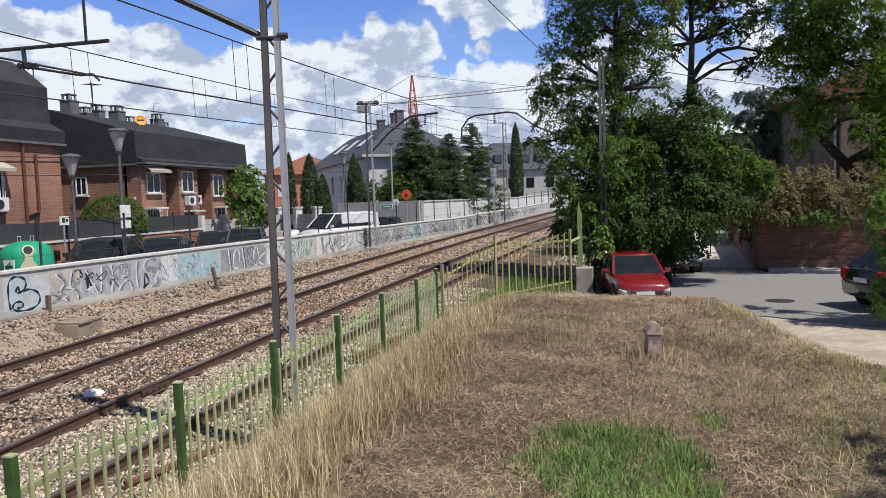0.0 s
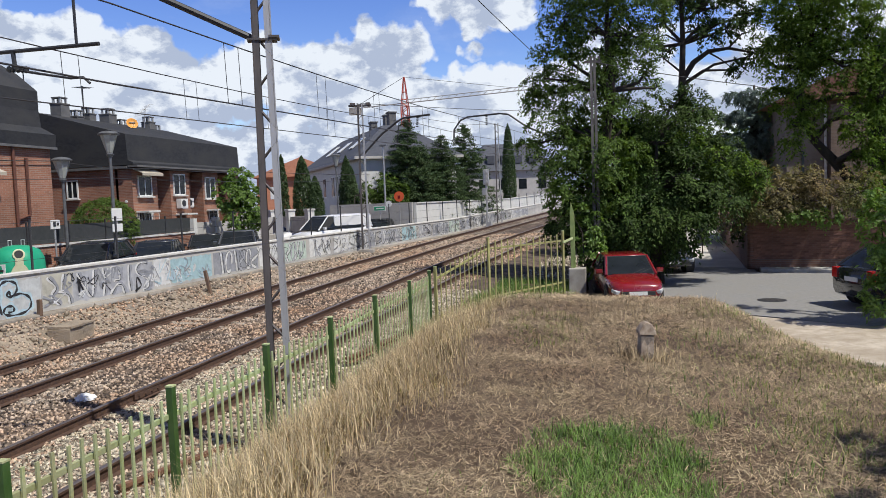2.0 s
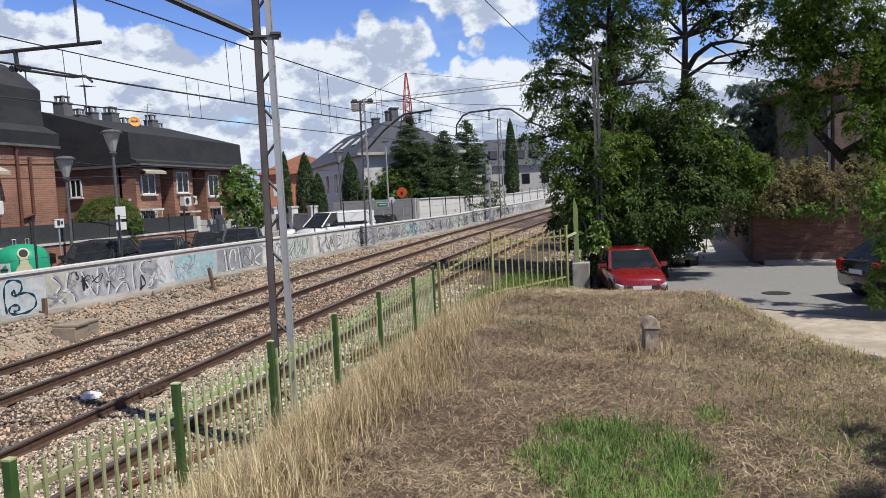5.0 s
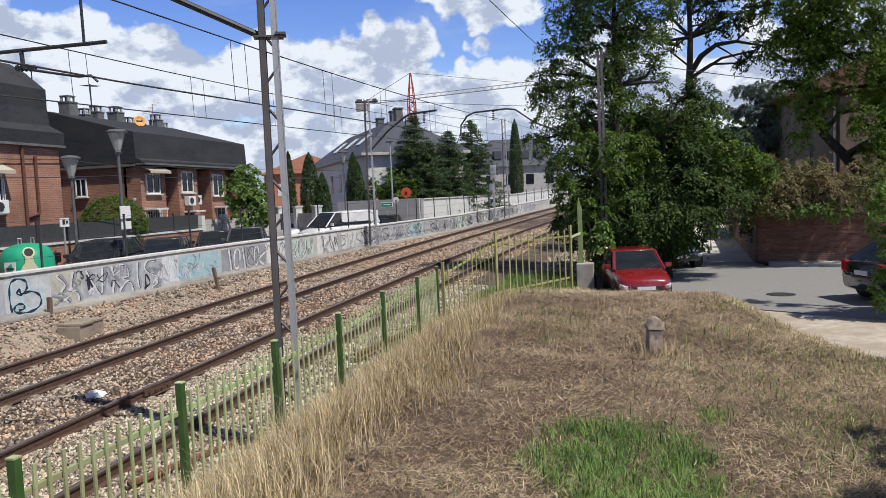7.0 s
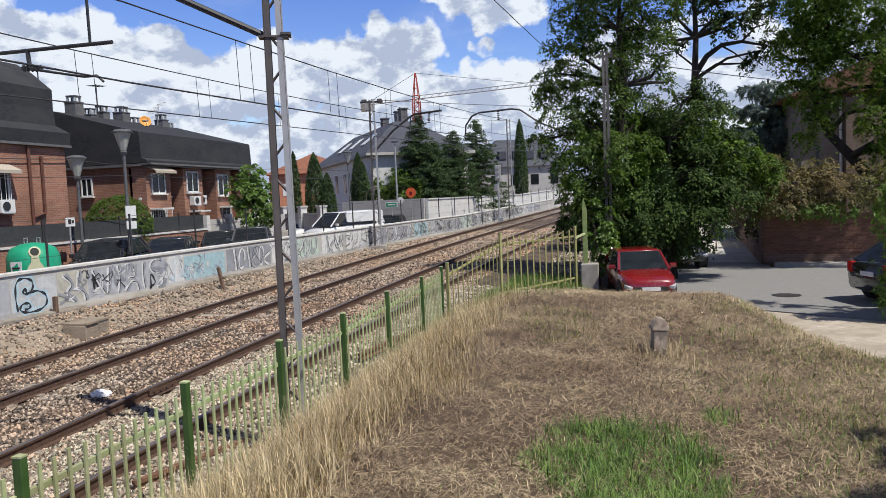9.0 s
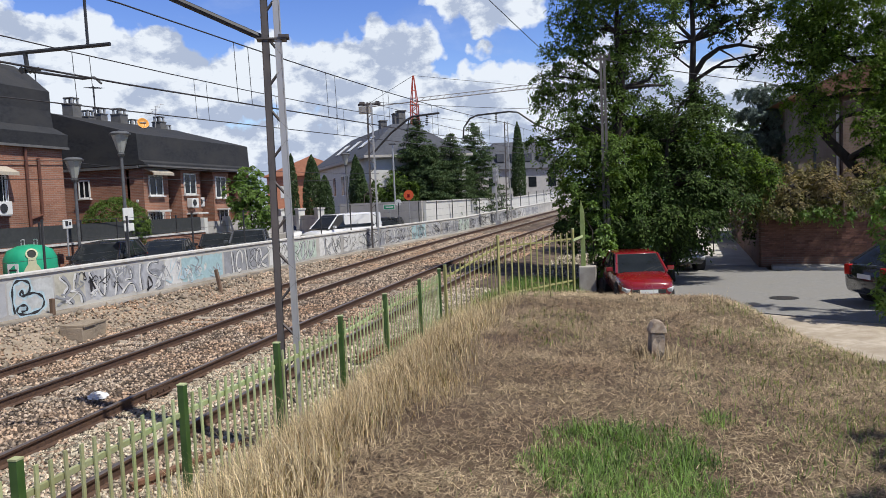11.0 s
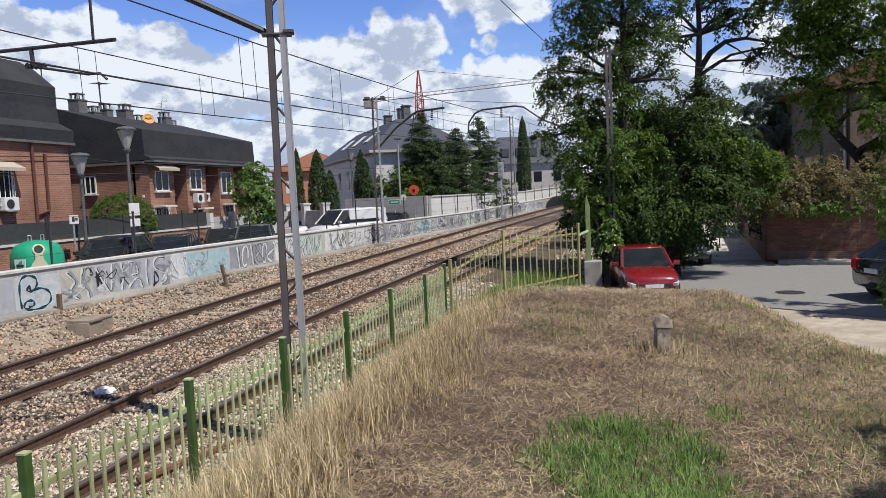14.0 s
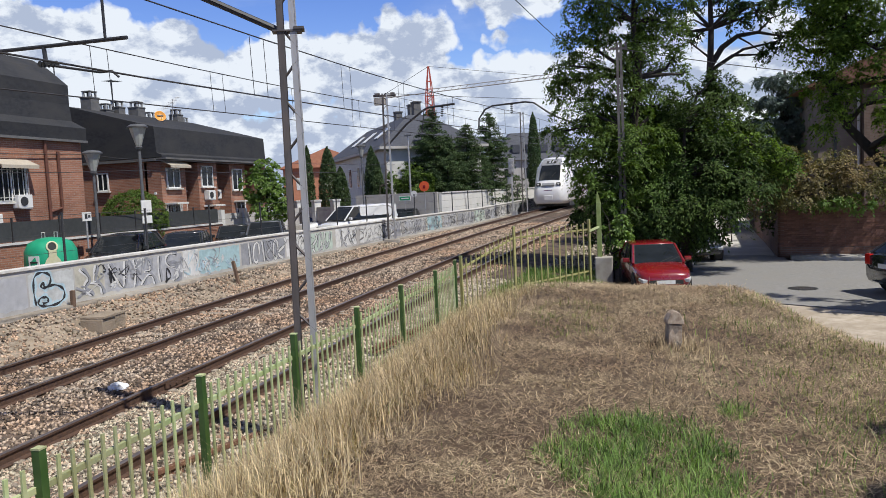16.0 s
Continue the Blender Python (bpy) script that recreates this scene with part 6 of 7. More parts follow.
# ---- vegetation ----
def leaf_mesh(name, P, size, material, parent, rng, droop=0.35, ratio=0.45, D=None, NN=None):
    """Folded four-cornered leaves at the points P, along D and facing NN where these are given."""
    n = len(P)
    d = rng.normal(size=(n, 3)) * (1.0 if D is None else 0.4)
    d[:, 2] -= droop
    if D is not None:
        d += D
    d /= np.linalg.norm(d, axis=1)[:, None]
    if NN is None:
        k = rng.normal(size=(n, 3))
        k[:, 2] += 0.8
    else:
        k = NN + rng.normal(size=(n, 3)) * 0.35
    s = np.cross(d, k)
    s /= np.linalg.norm(s, axis=1)[:, None] + 1e-9
    nn = np.cross(s, d)
    L = (size * rng.uniform(0.6, 1.4, n))[:, None]
    W = L * ratio
    a, b = P - d * L * 0.5, P + d * L * 0.5
    m = P - d * L * 0.05 + nn * W * 0.22
    V = np.stack([a, m + s * W * 0.5, b, m - s * W * 0.5], 1).reshape(-1, 3)
    i = np.arange(n)[:, None] * 4
    F = np.concatenate([i + np.array([[0, 1, 2]]), i + np.array([[0, 2, 3]])])
    return from_arrays(name, V, F, material, parent)


def crown_points(blobs, rng, per_m2, clump, leaves, shell=0.55, depth=1.0, hang=0.35):
    """Leaves in domed, drooping sprays on the outer part of each blob (x, y, z, r, rz): places, directions, faces, spray centres."""
    P, D, NN, tips = [], [], [], []
    for x, y, z, r, h in blobs:
        nc = max(5, int(per_m2 * 4 * r * (r + h)))
        v = rng.normal(size=(nc, 3))
        v /= np.linalg.norm(v, axis=1)[:, None]
        rad = shell + (1.10 - shell) * rng.random(nc) ** 0.6
        c = v * rad[:, None] * (r, r * depth, h) + (x, y, z)
        tips.append(c)
        for q, o in zip(c, v):
            w = clump * rng.uniform(0.55, 1.45)
            up = o * 0.75 + np.array([0, 0, 0.75]) + rng.normal(size=3) * 0.25
            up /= np.linalg.norm(up)
            a = np.cross(up, (0.3, 0.9, 0.2))
            a /= np.linalg.norm(a)
            b = np.cross(up, a)
            k = int(rng.integers(leaves // 2, leaves * 2) * (w / clump) ** 1.5) + 3
            th, rr = rng.uniform(0, 6.28, k), w * np.sqrt(rng.random(k)) * rng.uniform(0.75, 1.25, k)
            # a spray is lobed: longer along some directions than others
            rr = rr * (0.75 + 0.35 * np.cos(3 * th + rng.uniform(0, 6.28)))
            out = np.cos(th)[:, None] * a + np.sin(th)[:, None] * b
            p = q + rr[:, None] * out + up * (rng.normal(size=k) * 0.13 * w - 0.35 * rr ** 2 / w)[:, None]
            p[:, 2] -= hang * rr ** 2 / w
            P.append(p)
            D.append(out)
            NN.append(np.broadcast_to(up, (k, 3)) + 0.4 * (rr / w)[:, None] * out)
    return np.concatenate(P), np.concatenate(D), np.concatenate(NN), np.concatenate(tips)


def tree(name, label, base, trunk, blobs, per_m2, clump, leaves, size, leaf, seed, r0=0.16, twigs=30, shell=0.55, depth=1.0, ratio=0.45, hang=0.35):
    rng = np.random.default_rng(seed)
    rnd = random.Random(seed)
    t = thing(name, label, "shrub" if "shrub" in name or "bush" in name else "tree")
    P, D, NN, tips = crown_points(blobs, rng, per_m2, clump, leaves, shell, depth, hang)
    pts = [Vector(base)] + [Vector(p) for p in trunk]
    bm = bmesh.new()
    n = len(pts)
    pipe(bm, pts, [r0 * (1 - 0.75 * i / max(1, n - 1)) for i in range(n)], 8)
    part("trunk", bm, M["bark"], t, shade=True)
    for x, y, z, r, h in blobs:
        q = Vector((x, y, z))
        p = min(pts[1:], key=lambda v: (v - q).length + (2 if v.z > q.z + 0.3 else 0))
        mid = p.lerp(q, 0.5) + Vector((rnd.uniform(-.3, .3), rnd.uniform(-.3, .3), rnd.uniform(-0.1, .3)))
        bm = pipe(bmesh.new(), [p, mid, q], [r0 * 0.38, r0 * 0.26, r0 * 0.14], 6)
        part("limb", bm, M["bark"], t)
    bm = bmesh.new()
    for k in range(twigs):
        tip = Vector(tips[rnd.randrange(len(tips))])
        q = min((Vector(b[:3]) for b in blobs), key=lambda v: (v - tip).length)
        mid = q.lerp(tip, 0.5) + Vector((rnd.uniform(-.12, .12), rnd.uniform(-.12, .12), rnd.uniform(0, .15)))
        pipe(bm, [q, mid, tip], [0.028, 0.018, 0.008], 4)
    if twigs:
        tagged(part("twig_work", bm, M["bark"], t), kind="stuff")
    tagged(leaf_mesh("crown", P, size, leaf, t, rng, ratio=ratio, D=D, NN=NN), kind="stuff")
    return t


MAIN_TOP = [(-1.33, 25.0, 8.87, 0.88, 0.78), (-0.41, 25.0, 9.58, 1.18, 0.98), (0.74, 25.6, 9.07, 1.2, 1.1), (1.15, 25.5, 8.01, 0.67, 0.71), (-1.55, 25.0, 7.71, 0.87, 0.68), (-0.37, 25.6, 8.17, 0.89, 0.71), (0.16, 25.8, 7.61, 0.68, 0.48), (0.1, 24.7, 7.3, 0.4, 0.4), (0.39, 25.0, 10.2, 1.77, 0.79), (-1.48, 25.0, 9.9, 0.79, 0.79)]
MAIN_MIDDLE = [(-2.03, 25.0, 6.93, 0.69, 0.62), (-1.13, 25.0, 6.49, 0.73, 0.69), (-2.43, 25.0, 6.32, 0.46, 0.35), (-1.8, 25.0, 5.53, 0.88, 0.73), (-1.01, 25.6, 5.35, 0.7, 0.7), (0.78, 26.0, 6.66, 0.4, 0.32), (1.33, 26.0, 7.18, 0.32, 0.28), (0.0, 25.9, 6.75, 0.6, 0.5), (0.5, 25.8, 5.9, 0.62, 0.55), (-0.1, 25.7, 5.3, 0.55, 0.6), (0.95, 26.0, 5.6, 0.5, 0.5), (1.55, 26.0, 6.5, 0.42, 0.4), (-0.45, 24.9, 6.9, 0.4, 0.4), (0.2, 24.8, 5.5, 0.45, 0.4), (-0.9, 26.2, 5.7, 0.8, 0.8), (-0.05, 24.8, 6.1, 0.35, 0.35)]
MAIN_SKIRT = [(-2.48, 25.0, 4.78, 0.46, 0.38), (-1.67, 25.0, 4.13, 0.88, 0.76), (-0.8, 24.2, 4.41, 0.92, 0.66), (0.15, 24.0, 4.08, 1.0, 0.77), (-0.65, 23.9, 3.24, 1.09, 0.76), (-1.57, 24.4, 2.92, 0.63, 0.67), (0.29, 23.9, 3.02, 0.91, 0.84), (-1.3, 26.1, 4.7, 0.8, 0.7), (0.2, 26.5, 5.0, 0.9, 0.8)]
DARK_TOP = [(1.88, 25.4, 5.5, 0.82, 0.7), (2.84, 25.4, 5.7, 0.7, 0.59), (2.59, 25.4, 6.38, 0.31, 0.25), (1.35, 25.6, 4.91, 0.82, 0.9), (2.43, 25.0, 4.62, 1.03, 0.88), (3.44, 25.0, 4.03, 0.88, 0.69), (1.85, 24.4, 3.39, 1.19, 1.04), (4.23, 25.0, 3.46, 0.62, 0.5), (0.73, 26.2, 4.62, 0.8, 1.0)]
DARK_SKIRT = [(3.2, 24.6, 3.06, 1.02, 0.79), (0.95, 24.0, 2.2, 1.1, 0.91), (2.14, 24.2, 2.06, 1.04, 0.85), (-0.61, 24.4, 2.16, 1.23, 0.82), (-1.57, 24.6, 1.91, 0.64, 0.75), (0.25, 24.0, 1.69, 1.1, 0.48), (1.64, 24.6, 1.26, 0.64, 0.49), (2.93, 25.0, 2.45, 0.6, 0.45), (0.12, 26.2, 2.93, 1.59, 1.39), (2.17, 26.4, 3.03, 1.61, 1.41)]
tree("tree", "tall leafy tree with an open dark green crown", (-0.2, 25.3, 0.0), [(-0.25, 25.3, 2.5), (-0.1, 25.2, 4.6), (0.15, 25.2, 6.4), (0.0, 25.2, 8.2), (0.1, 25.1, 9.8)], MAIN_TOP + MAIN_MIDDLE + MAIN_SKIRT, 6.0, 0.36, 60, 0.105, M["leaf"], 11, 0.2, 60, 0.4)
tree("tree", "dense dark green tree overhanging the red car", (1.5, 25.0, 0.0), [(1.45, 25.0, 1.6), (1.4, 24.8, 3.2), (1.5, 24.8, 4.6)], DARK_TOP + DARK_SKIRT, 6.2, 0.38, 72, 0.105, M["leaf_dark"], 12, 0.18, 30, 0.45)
# Added lit copy of the dark tree's foliage, on its own hidden trunk.
tree("tree", "brighter sprays added as sunlit foliage of the dark tree", (1.15, 25.7, 0.0), [(1.4, 25.6, 1.6), (2.3, 25.4, 2.9)], [(4.25, 24.9, 3.5, 0.6, 0.42), (3.45, 24.5, 4.0, 0.65, 0.45), (2.5, 24.4, 4.6, 0.5, 0.35)], 7.0, 0.36, 66, 0.105, M["leaf_lush"], 28, 0.07, 20, 0.45)
tree("ivy_bush", "bright green ivy bush behind the gate post", (-0.75, 22.9, 0.1), [(-0.8, 22.9, 0.9), (-0.85, 22.9, 1.9)], [(-0.7, 23.2, 1.9, 0.5, 0.66), (-0.55, 23.2, 1.3, 0.42, 0.6), (-0.9, 23.2, 2.5, 0.36, 0.48), (-0.7, 23.4, 0.6, 0.4, 0.5)], 12, 0.16, 24, 0.13, M["leaf_bright"], 13, 0.05, 10)
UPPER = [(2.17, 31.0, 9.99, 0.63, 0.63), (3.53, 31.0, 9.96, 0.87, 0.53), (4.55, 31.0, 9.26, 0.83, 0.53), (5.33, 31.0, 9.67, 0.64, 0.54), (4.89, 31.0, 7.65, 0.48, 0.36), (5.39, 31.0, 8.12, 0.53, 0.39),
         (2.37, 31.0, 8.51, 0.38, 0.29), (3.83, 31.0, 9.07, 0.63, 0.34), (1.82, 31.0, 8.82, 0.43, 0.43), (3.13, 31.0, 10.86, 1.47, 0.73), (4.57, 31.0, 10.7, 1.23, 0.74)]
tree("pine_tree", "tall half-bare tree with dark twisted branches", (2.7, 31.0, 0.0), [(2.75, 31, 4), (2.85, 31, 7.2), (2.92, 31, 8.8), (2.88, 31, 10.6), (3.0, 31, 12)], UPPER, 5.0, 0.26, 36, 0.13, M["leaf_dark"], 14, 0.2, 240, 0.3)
t_ = thing("dead_limb", "thick dark limb forking from the half-bare tree", "branch")
part("limb", pipe(bmesh.new(), [(2.88, 31, 7.4), (3.3, 31, 8.05), (3.86, 31, 8.43), (4.6, 31, 8.5), (5.5, 31, 8.25)], [0.12, 0.11, 0.09, 0.065, 0.03], 7), M["bark"], t_)
for q in ([(3.86, 31, 8.4), (4.3, 31, 8.1), (4.7, 31, 7.75)], [(2.9, 31, 8.8), (2.3, 31, 9.2), (1.8, 31, 9.1)], [(2.9, 31, 9.6), (3.6, 31, 10.1), (4.4, 31, 10.0)], [(4.6, 31, 8.5), (5.1, 31, 9.0), (5.6, 31, 9.1)], [(2.85, 31, 7.7), (2.3, 31, 8.2), (2.0, 31, 8.5)], [(2.9, 31, 9.2), (3.5, 31, 9.3), (4.2, 31, 9.7)]):
    part("branch", pipe(bmesh.new(), q, [0.045, 0.032, 0.012], 5), M["bark"], t_)
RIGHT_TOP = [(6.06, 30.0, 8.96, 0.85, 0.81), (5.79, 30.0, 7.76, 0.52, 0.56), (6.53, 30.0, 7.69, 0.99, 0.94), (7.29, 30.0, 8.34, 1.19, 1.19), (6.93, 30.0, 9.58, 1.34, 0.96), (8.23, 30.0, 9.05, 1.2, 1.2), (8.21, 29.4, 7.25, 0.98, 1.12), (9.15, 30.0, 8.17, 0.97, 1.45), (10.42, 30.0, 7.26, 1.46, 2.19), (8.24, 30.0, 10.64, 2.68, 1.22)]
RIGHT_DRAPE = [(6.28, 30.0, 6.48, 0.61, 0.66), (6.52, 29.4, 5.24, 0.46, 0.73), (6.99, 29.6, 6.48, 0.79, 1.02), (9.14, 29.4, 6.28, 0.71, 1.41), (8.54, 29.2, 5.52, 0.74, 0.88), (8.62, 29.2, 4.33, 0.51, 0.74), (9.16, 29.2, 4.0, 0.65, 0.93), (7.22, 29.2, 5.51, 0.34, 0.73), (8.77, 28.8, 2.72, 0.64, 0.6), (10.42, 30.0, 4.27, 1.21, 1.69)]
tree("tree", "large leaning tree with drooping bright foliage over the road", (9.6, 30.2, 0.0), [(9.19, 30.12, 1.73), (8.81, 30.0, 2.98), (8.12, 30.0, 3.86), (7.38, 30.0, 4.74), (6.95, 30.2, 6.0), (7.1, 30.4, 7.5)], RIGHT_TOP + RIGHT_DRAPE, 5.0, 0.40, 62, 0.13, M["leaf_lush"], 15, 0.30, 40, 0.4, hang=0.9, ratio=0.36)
tr = thing("tree", "thick dark upright bare tree behind the leaning one", "tree")
part("trunk", pipe(bmesh.new(), [(10.0, 30.8, 0), (9.9, 30.8, 2.5), (9.75, 30.6, 5.5), (9.5, 30.0, 8.0)], [0.5, 0.45, 0.38, 0.25], 10), M["bark"], tr)
SHRUB = [(4.3, 28.4, 3.1, 0.95, 0.85), (5.1, 28.2, 3.1, 1.25, 0.9), (6.2, 28.2, 2.8, 1.2, 0.82), (7.1, 28.2, 2.6, 1.10, 0.9), (4.5, 28.8, 2.2, 0.75, 0.7), (5.5, 28.0, 2.25, 1.25, 0.42), (6.8, 28.0, 3.2, 0.95, 0.6), (8.3, 28, 2.8, 1.2, 0.8)]
tree("wall_shrub", "spreading rusty green shrub on the brick wall", (5.8, 29.4, 0), [(5.8, 29.3, 1.2), (5.8, 28.8, 2.3)], SHRUB, 9, 0.24, 26, 0.10, M["leaf_rust"], 16, 0.1, 60, 0.5)
tree("wall_shrub", "green creeper hanging over the brick wall", (6.6, 29.4, 0), [(6.6, 29.3, 1.2), (6.6, 28.8, 2.0)], [(6.4, 27.75, 2.05, 0.8, 0.28), (7.2, 27.7, 1.95, 0.7, 0.35), (5.6, 27.9, 2.0, 0.5, 0.2), (5.0, 28.3, 3.3, 0.6, 0.5)], 9, 0.14, 24, 0.12, M["leaf_bright"], 17, 0.05, 15)
BUSH = [(5.45, 17.0, 2.3, 0.5, 0.5), (5.65, 17.0, 1.7, 0.45, 0.58), (5.45, 17.2, 1.2, 0.3, 0.34), (5.5, 17.0, 0.7, 0.42, 0.45), (6.2, 17.0, 1.9, 0.65, 1.0), (5.55, 17.0, 2.75, 0.38, 0.25), (6.6, 17.2, 1.5, 0.8, 1.1), (6.4, 17, 2.6, 0.7, 0.6)]
tree("bush", "bright green leafy bush before the black car", (6.1, 17.2, 0.0), [(6.05, 17.2, 0.7), (6.0, 17.1, 1.5)], BUSH, 14, 0.2, 26, 0.11, M["leaf_bright"], 18, 0.06, 30)
tree("tree", "shade tree standing beside the grassy bank", (7.0, 5.5, 0.3), [(7.0, 5.5, 3), (6.6, 5.5, 5)], [(4.5, 3.5, 6.4, 0.42, 0.3), (4.25, 2.75, 6.4, 0.32, 0.25), (4.9, 3.1, 6.5, 0.45, 0.3), (7.5, 5, 7.4, 1.8, 1.0)], 9, 0.26, 34, 0.16, M["leaf"], 19, 0.2, 10)
tree("tree", "shade tree standing beside the road", (10.4, 16.0, 0.1), [(10.4, 16.0, 3), (10.2, 16.0, 5.2)], [(9.0, 16.2, 7.1, 0.9, 0.5), (10.6, 16.2, 7.4, 1.4, 0.9), (7.8, 17.2, 7.0, 0.45, 0.3), (7.2, 17.9, 7.0, 0.3, 0.2)], 6, 0.26, 30, 0.16, M["leaf"], 26, 0.2, 10)
CEDAR = [(7.8, 45.0, 8.2, 1.5, 0.36), (7.1, 45.0, 7.1, 1.6, 0.36), (8.6, 45.0, 6.9, 1.6, 0.4), (7.7, 45.0, 5.8, 2.0, 0.42), (8.6, 45.0, 7.7, 1.2, 0.36), (9.1, 45.0, 5.5, 1.7, 0.42), (7.4, 45.0, 4.7, 1.9, 0.42), (9.3, 45, 6.4, 1.4, 0.4), (8.2, 45, 3.8, 2.2, 0.5), (8.4, 45, 2.6, 2.3, 0.8)]
tree("cedar_tree", "blue-grey cedar with flat layered branches", (8.1, 45.2, 0), [(8.1, 45.2, 3), (8.1, 45.1, 6), (8.0, 45, 8.8)], CEDAR, 6.0, 0.26, 34, 0.24, M["needle_blue"], 20, 0.25, 40, 0.3, 1.0, ratio=0.22)
tree("wall_shrub", "dark ivy covering the lane side of the brick wall", (5.7, 33.0, 0), [(5.5, 33.0, 1.0), (5.4, 33.0, 1.7)], [(5.1, 30.3, 1.5, 0.45, 0.8), (5.3, 32.0, 1.7, 0.5, 0.8), (5.5, 34.0, 1.6, 0.5, 0.8), (5.7, 36.5, 1.7, 0.5, 0.8), (5.0, 29.6, 2.3, 0.6, 0.5)], 9, 0.22, 30, 0.12, M["leaf_dark"], 27, 0.05, 10)
tree("lane_shrub", "small bright shrub at the lane wall", (4.1, 36, 0), [(4.1, 36, 0.7)], [(4.1, 36.0, 1.8, 0.4, 0.55), (3.95, 36.0, 0.9, 0.3, 0.41)], 9, 0.16, 20, 0.14, M["leaf_bright"], 21, 0.04, 0)
tree("tree", "dark trees closing the end of the lane", (9.0, 62, 0), [(9, 62, 3)], [(6.5, 62, 4.5, 2.4, 3.0), (9.5, 62, 5, 2.6, 3.2), (12.5, 58, 5, 2.8, 3.5), (4.0, 55, 4.5, 2.0, 2.6), (2.0, 48, 4.5, 2.0, 2.8), (15.5, 52, 6, 3.0, 3.5), (1.0, 40, 4, 2, 2.6), (1.6, 34, 3.6, 1.4, 2.2)], 2.2, 0.4, 26, 0.34, M["leaf_dark"], 22, 0.2, 0)
# beyond the railway
tree("tree", "small leafy green tree before the brick terrace", (-17.5, 33.0, STREET), [(-17.5, 33, 2.2), (-17.45, 33, 3.6)], [(-17.9, 33, 3.7, 0.85, 0.9), (-17.1, 33, 3.6, 0.8, 0.85), (-17.5, 33, 4.4, 0.7, 0.65), (-17.3, 33, 2.7, 0.95, 0.7), (-16.7, 33, 3.0, 0.6, 0.7)], 11, 0.2, 24, 0.16, M["leaf_bright"], 23, 0.09, 15)
tree("round_bush", "rounded clipped green bush behind the screen fence", (-20.3, 26.0, 0.5), [(-20.3, 26, 1.6)], [(-20.0, 26.4, 2.45, 1.2, 1.15)], 110, 0.12, 24, 0.06, M["leaf"], 24, 0.08, 0, 0.88)
tree("tree", "leafy green tree beside the pale house", (-18.4, 52, STREET), [(-18.4, 52, 2.5), (-18.3, 52, 3.6)], [(-16.6, 53, 4.1, 1.3, 1.2), (-15.6, 53, 3.8, 1.1, 1.1), (-16.0, 53, 3.2, 1.5, 0.9), (-17.4, 53, 3.3, 1.0, 0.9)], 4, 0.25, 24, 0.2, M["leaf"], 25, 0.1, 8)


def conifer(x, y, z, h, r, seed, label):
    rng = np.random.default_rng(seed)
    t = thing("conifer", label, "conifer", "conifers", m=pose(0, 0, 0))
    part("trunk", tube(bmesh.new(), (x, y, z), (x, y, z + h * 0.97), 0.18, 0.03, 7), M["bark"], t)
    P, lim = [], bmesh.new()
    zz = 0.6
    while zz < h:
        k = 1 - zz / h
        n = 9 if k > 0.25 else 5
        for j in range(n):
            a = rng.uniform(0, 6.28)
            L = (r * 0.82 * k ** 0.68 + 0.12) * rng.uniform(0.65, 1.15)
            d = np.array([math.cos(a), math.sin(a), rng.uniform(0.05, 0.35)])
            m = int(26 + L * 70)
            s = rng.random(m) ** 0.7
            q = np.array([x, y, z + zz]) + s[:, None] * L * d + rng.normal(size=(m, 3)) * (0.10, 0.10, 0.06) - np.array([0, 0, 1]) * (s ** 2 * L * 0.18)[:, None]
            P.append(q)
            if j < 4:
                pipe(lim, [(x, y, z + zz), tuple(np.array([x, y, z + zz]) + 0.8 * L * d)], [0.03, 0.01], 4)
        zz += 0.24
    tagged(part("boughs", lim, M["bark"], t), kind="stuff")
    tagged(leaf_mesh("needles", np.concatenate(P), 0.17, M["needle"], t, rng, -0.2, 0.28), kind="stuff")


conifer(-15.2, 56.0, 0.7, 8.7, 4.0, 31, "bushy dark green conifer behind the pale wall")
conifer(-12.9, 57.5, 0.7, 7.4, 3.8, 32, "dark green conifer behind the pale wall")
conifer(-12.0, 62.5, 0.7, 8.7, 4.1, 33, "dense dark green conifer beside the railway signal")
conifer(-13.9, 55.2, 0.7, 6.4, 3.4, 34, "low bushy conifer behind the pale wall")


def cypress(x, y, z, h, r, seed, label):
    rng = np.random.default_rng(seed)
    t = thing("cypress", label, "cypress", "cypresses")
    part("trunk", tube(bmesh.new(), (x, y, z), (x, y, z + h * 0.9), 0.12, 0.03, 6), M["bark"], t)
    n = int(1500 * h * r)
    s = rng.random(n)
    prof = np.sin(np.clip(s * 1.02, 0, 1) * math.pi) ** 0.45 * (1 - 0.45 * s)
    a = rng.uniform(0, 6.28, n)
    rad = r * prof * rng.uniform(0.6, 1.12, n)
    P = np.stack([x + rad * np.cos(a), y + rad * np.sin(a), z + 0.1 + s * h], 1)
    tagged(leaf_mesh("foliage", P, 0.2, M["needle"], t, rng, -1.2, 0.35), kind="stuff")


cypress(-23.2, 54, STREET, 6.2, 0.95, 41, "clipped dark green cypress column at the pale house")
cypress(-22.2, 54, STREET, 4.6, 0.8, 46, "shorter dark green cypress at the pale house")
cypress(-19.6, 54, STREET, 6.0, 0.75, 42, "dark green cypress column before the pale wall")
cypress(-18.9, 53, STREET, 5.2, 0.7, 43, "dark pointed cypress before the pale house")
cypress(-26.3, 57, STREET, 6.6, 0.6, 44, "narrow dark green cypress")
cypress(-10.3, 78, 1.0, 9.6, 0.85, 45, "tall narrow cypress beside the railway")


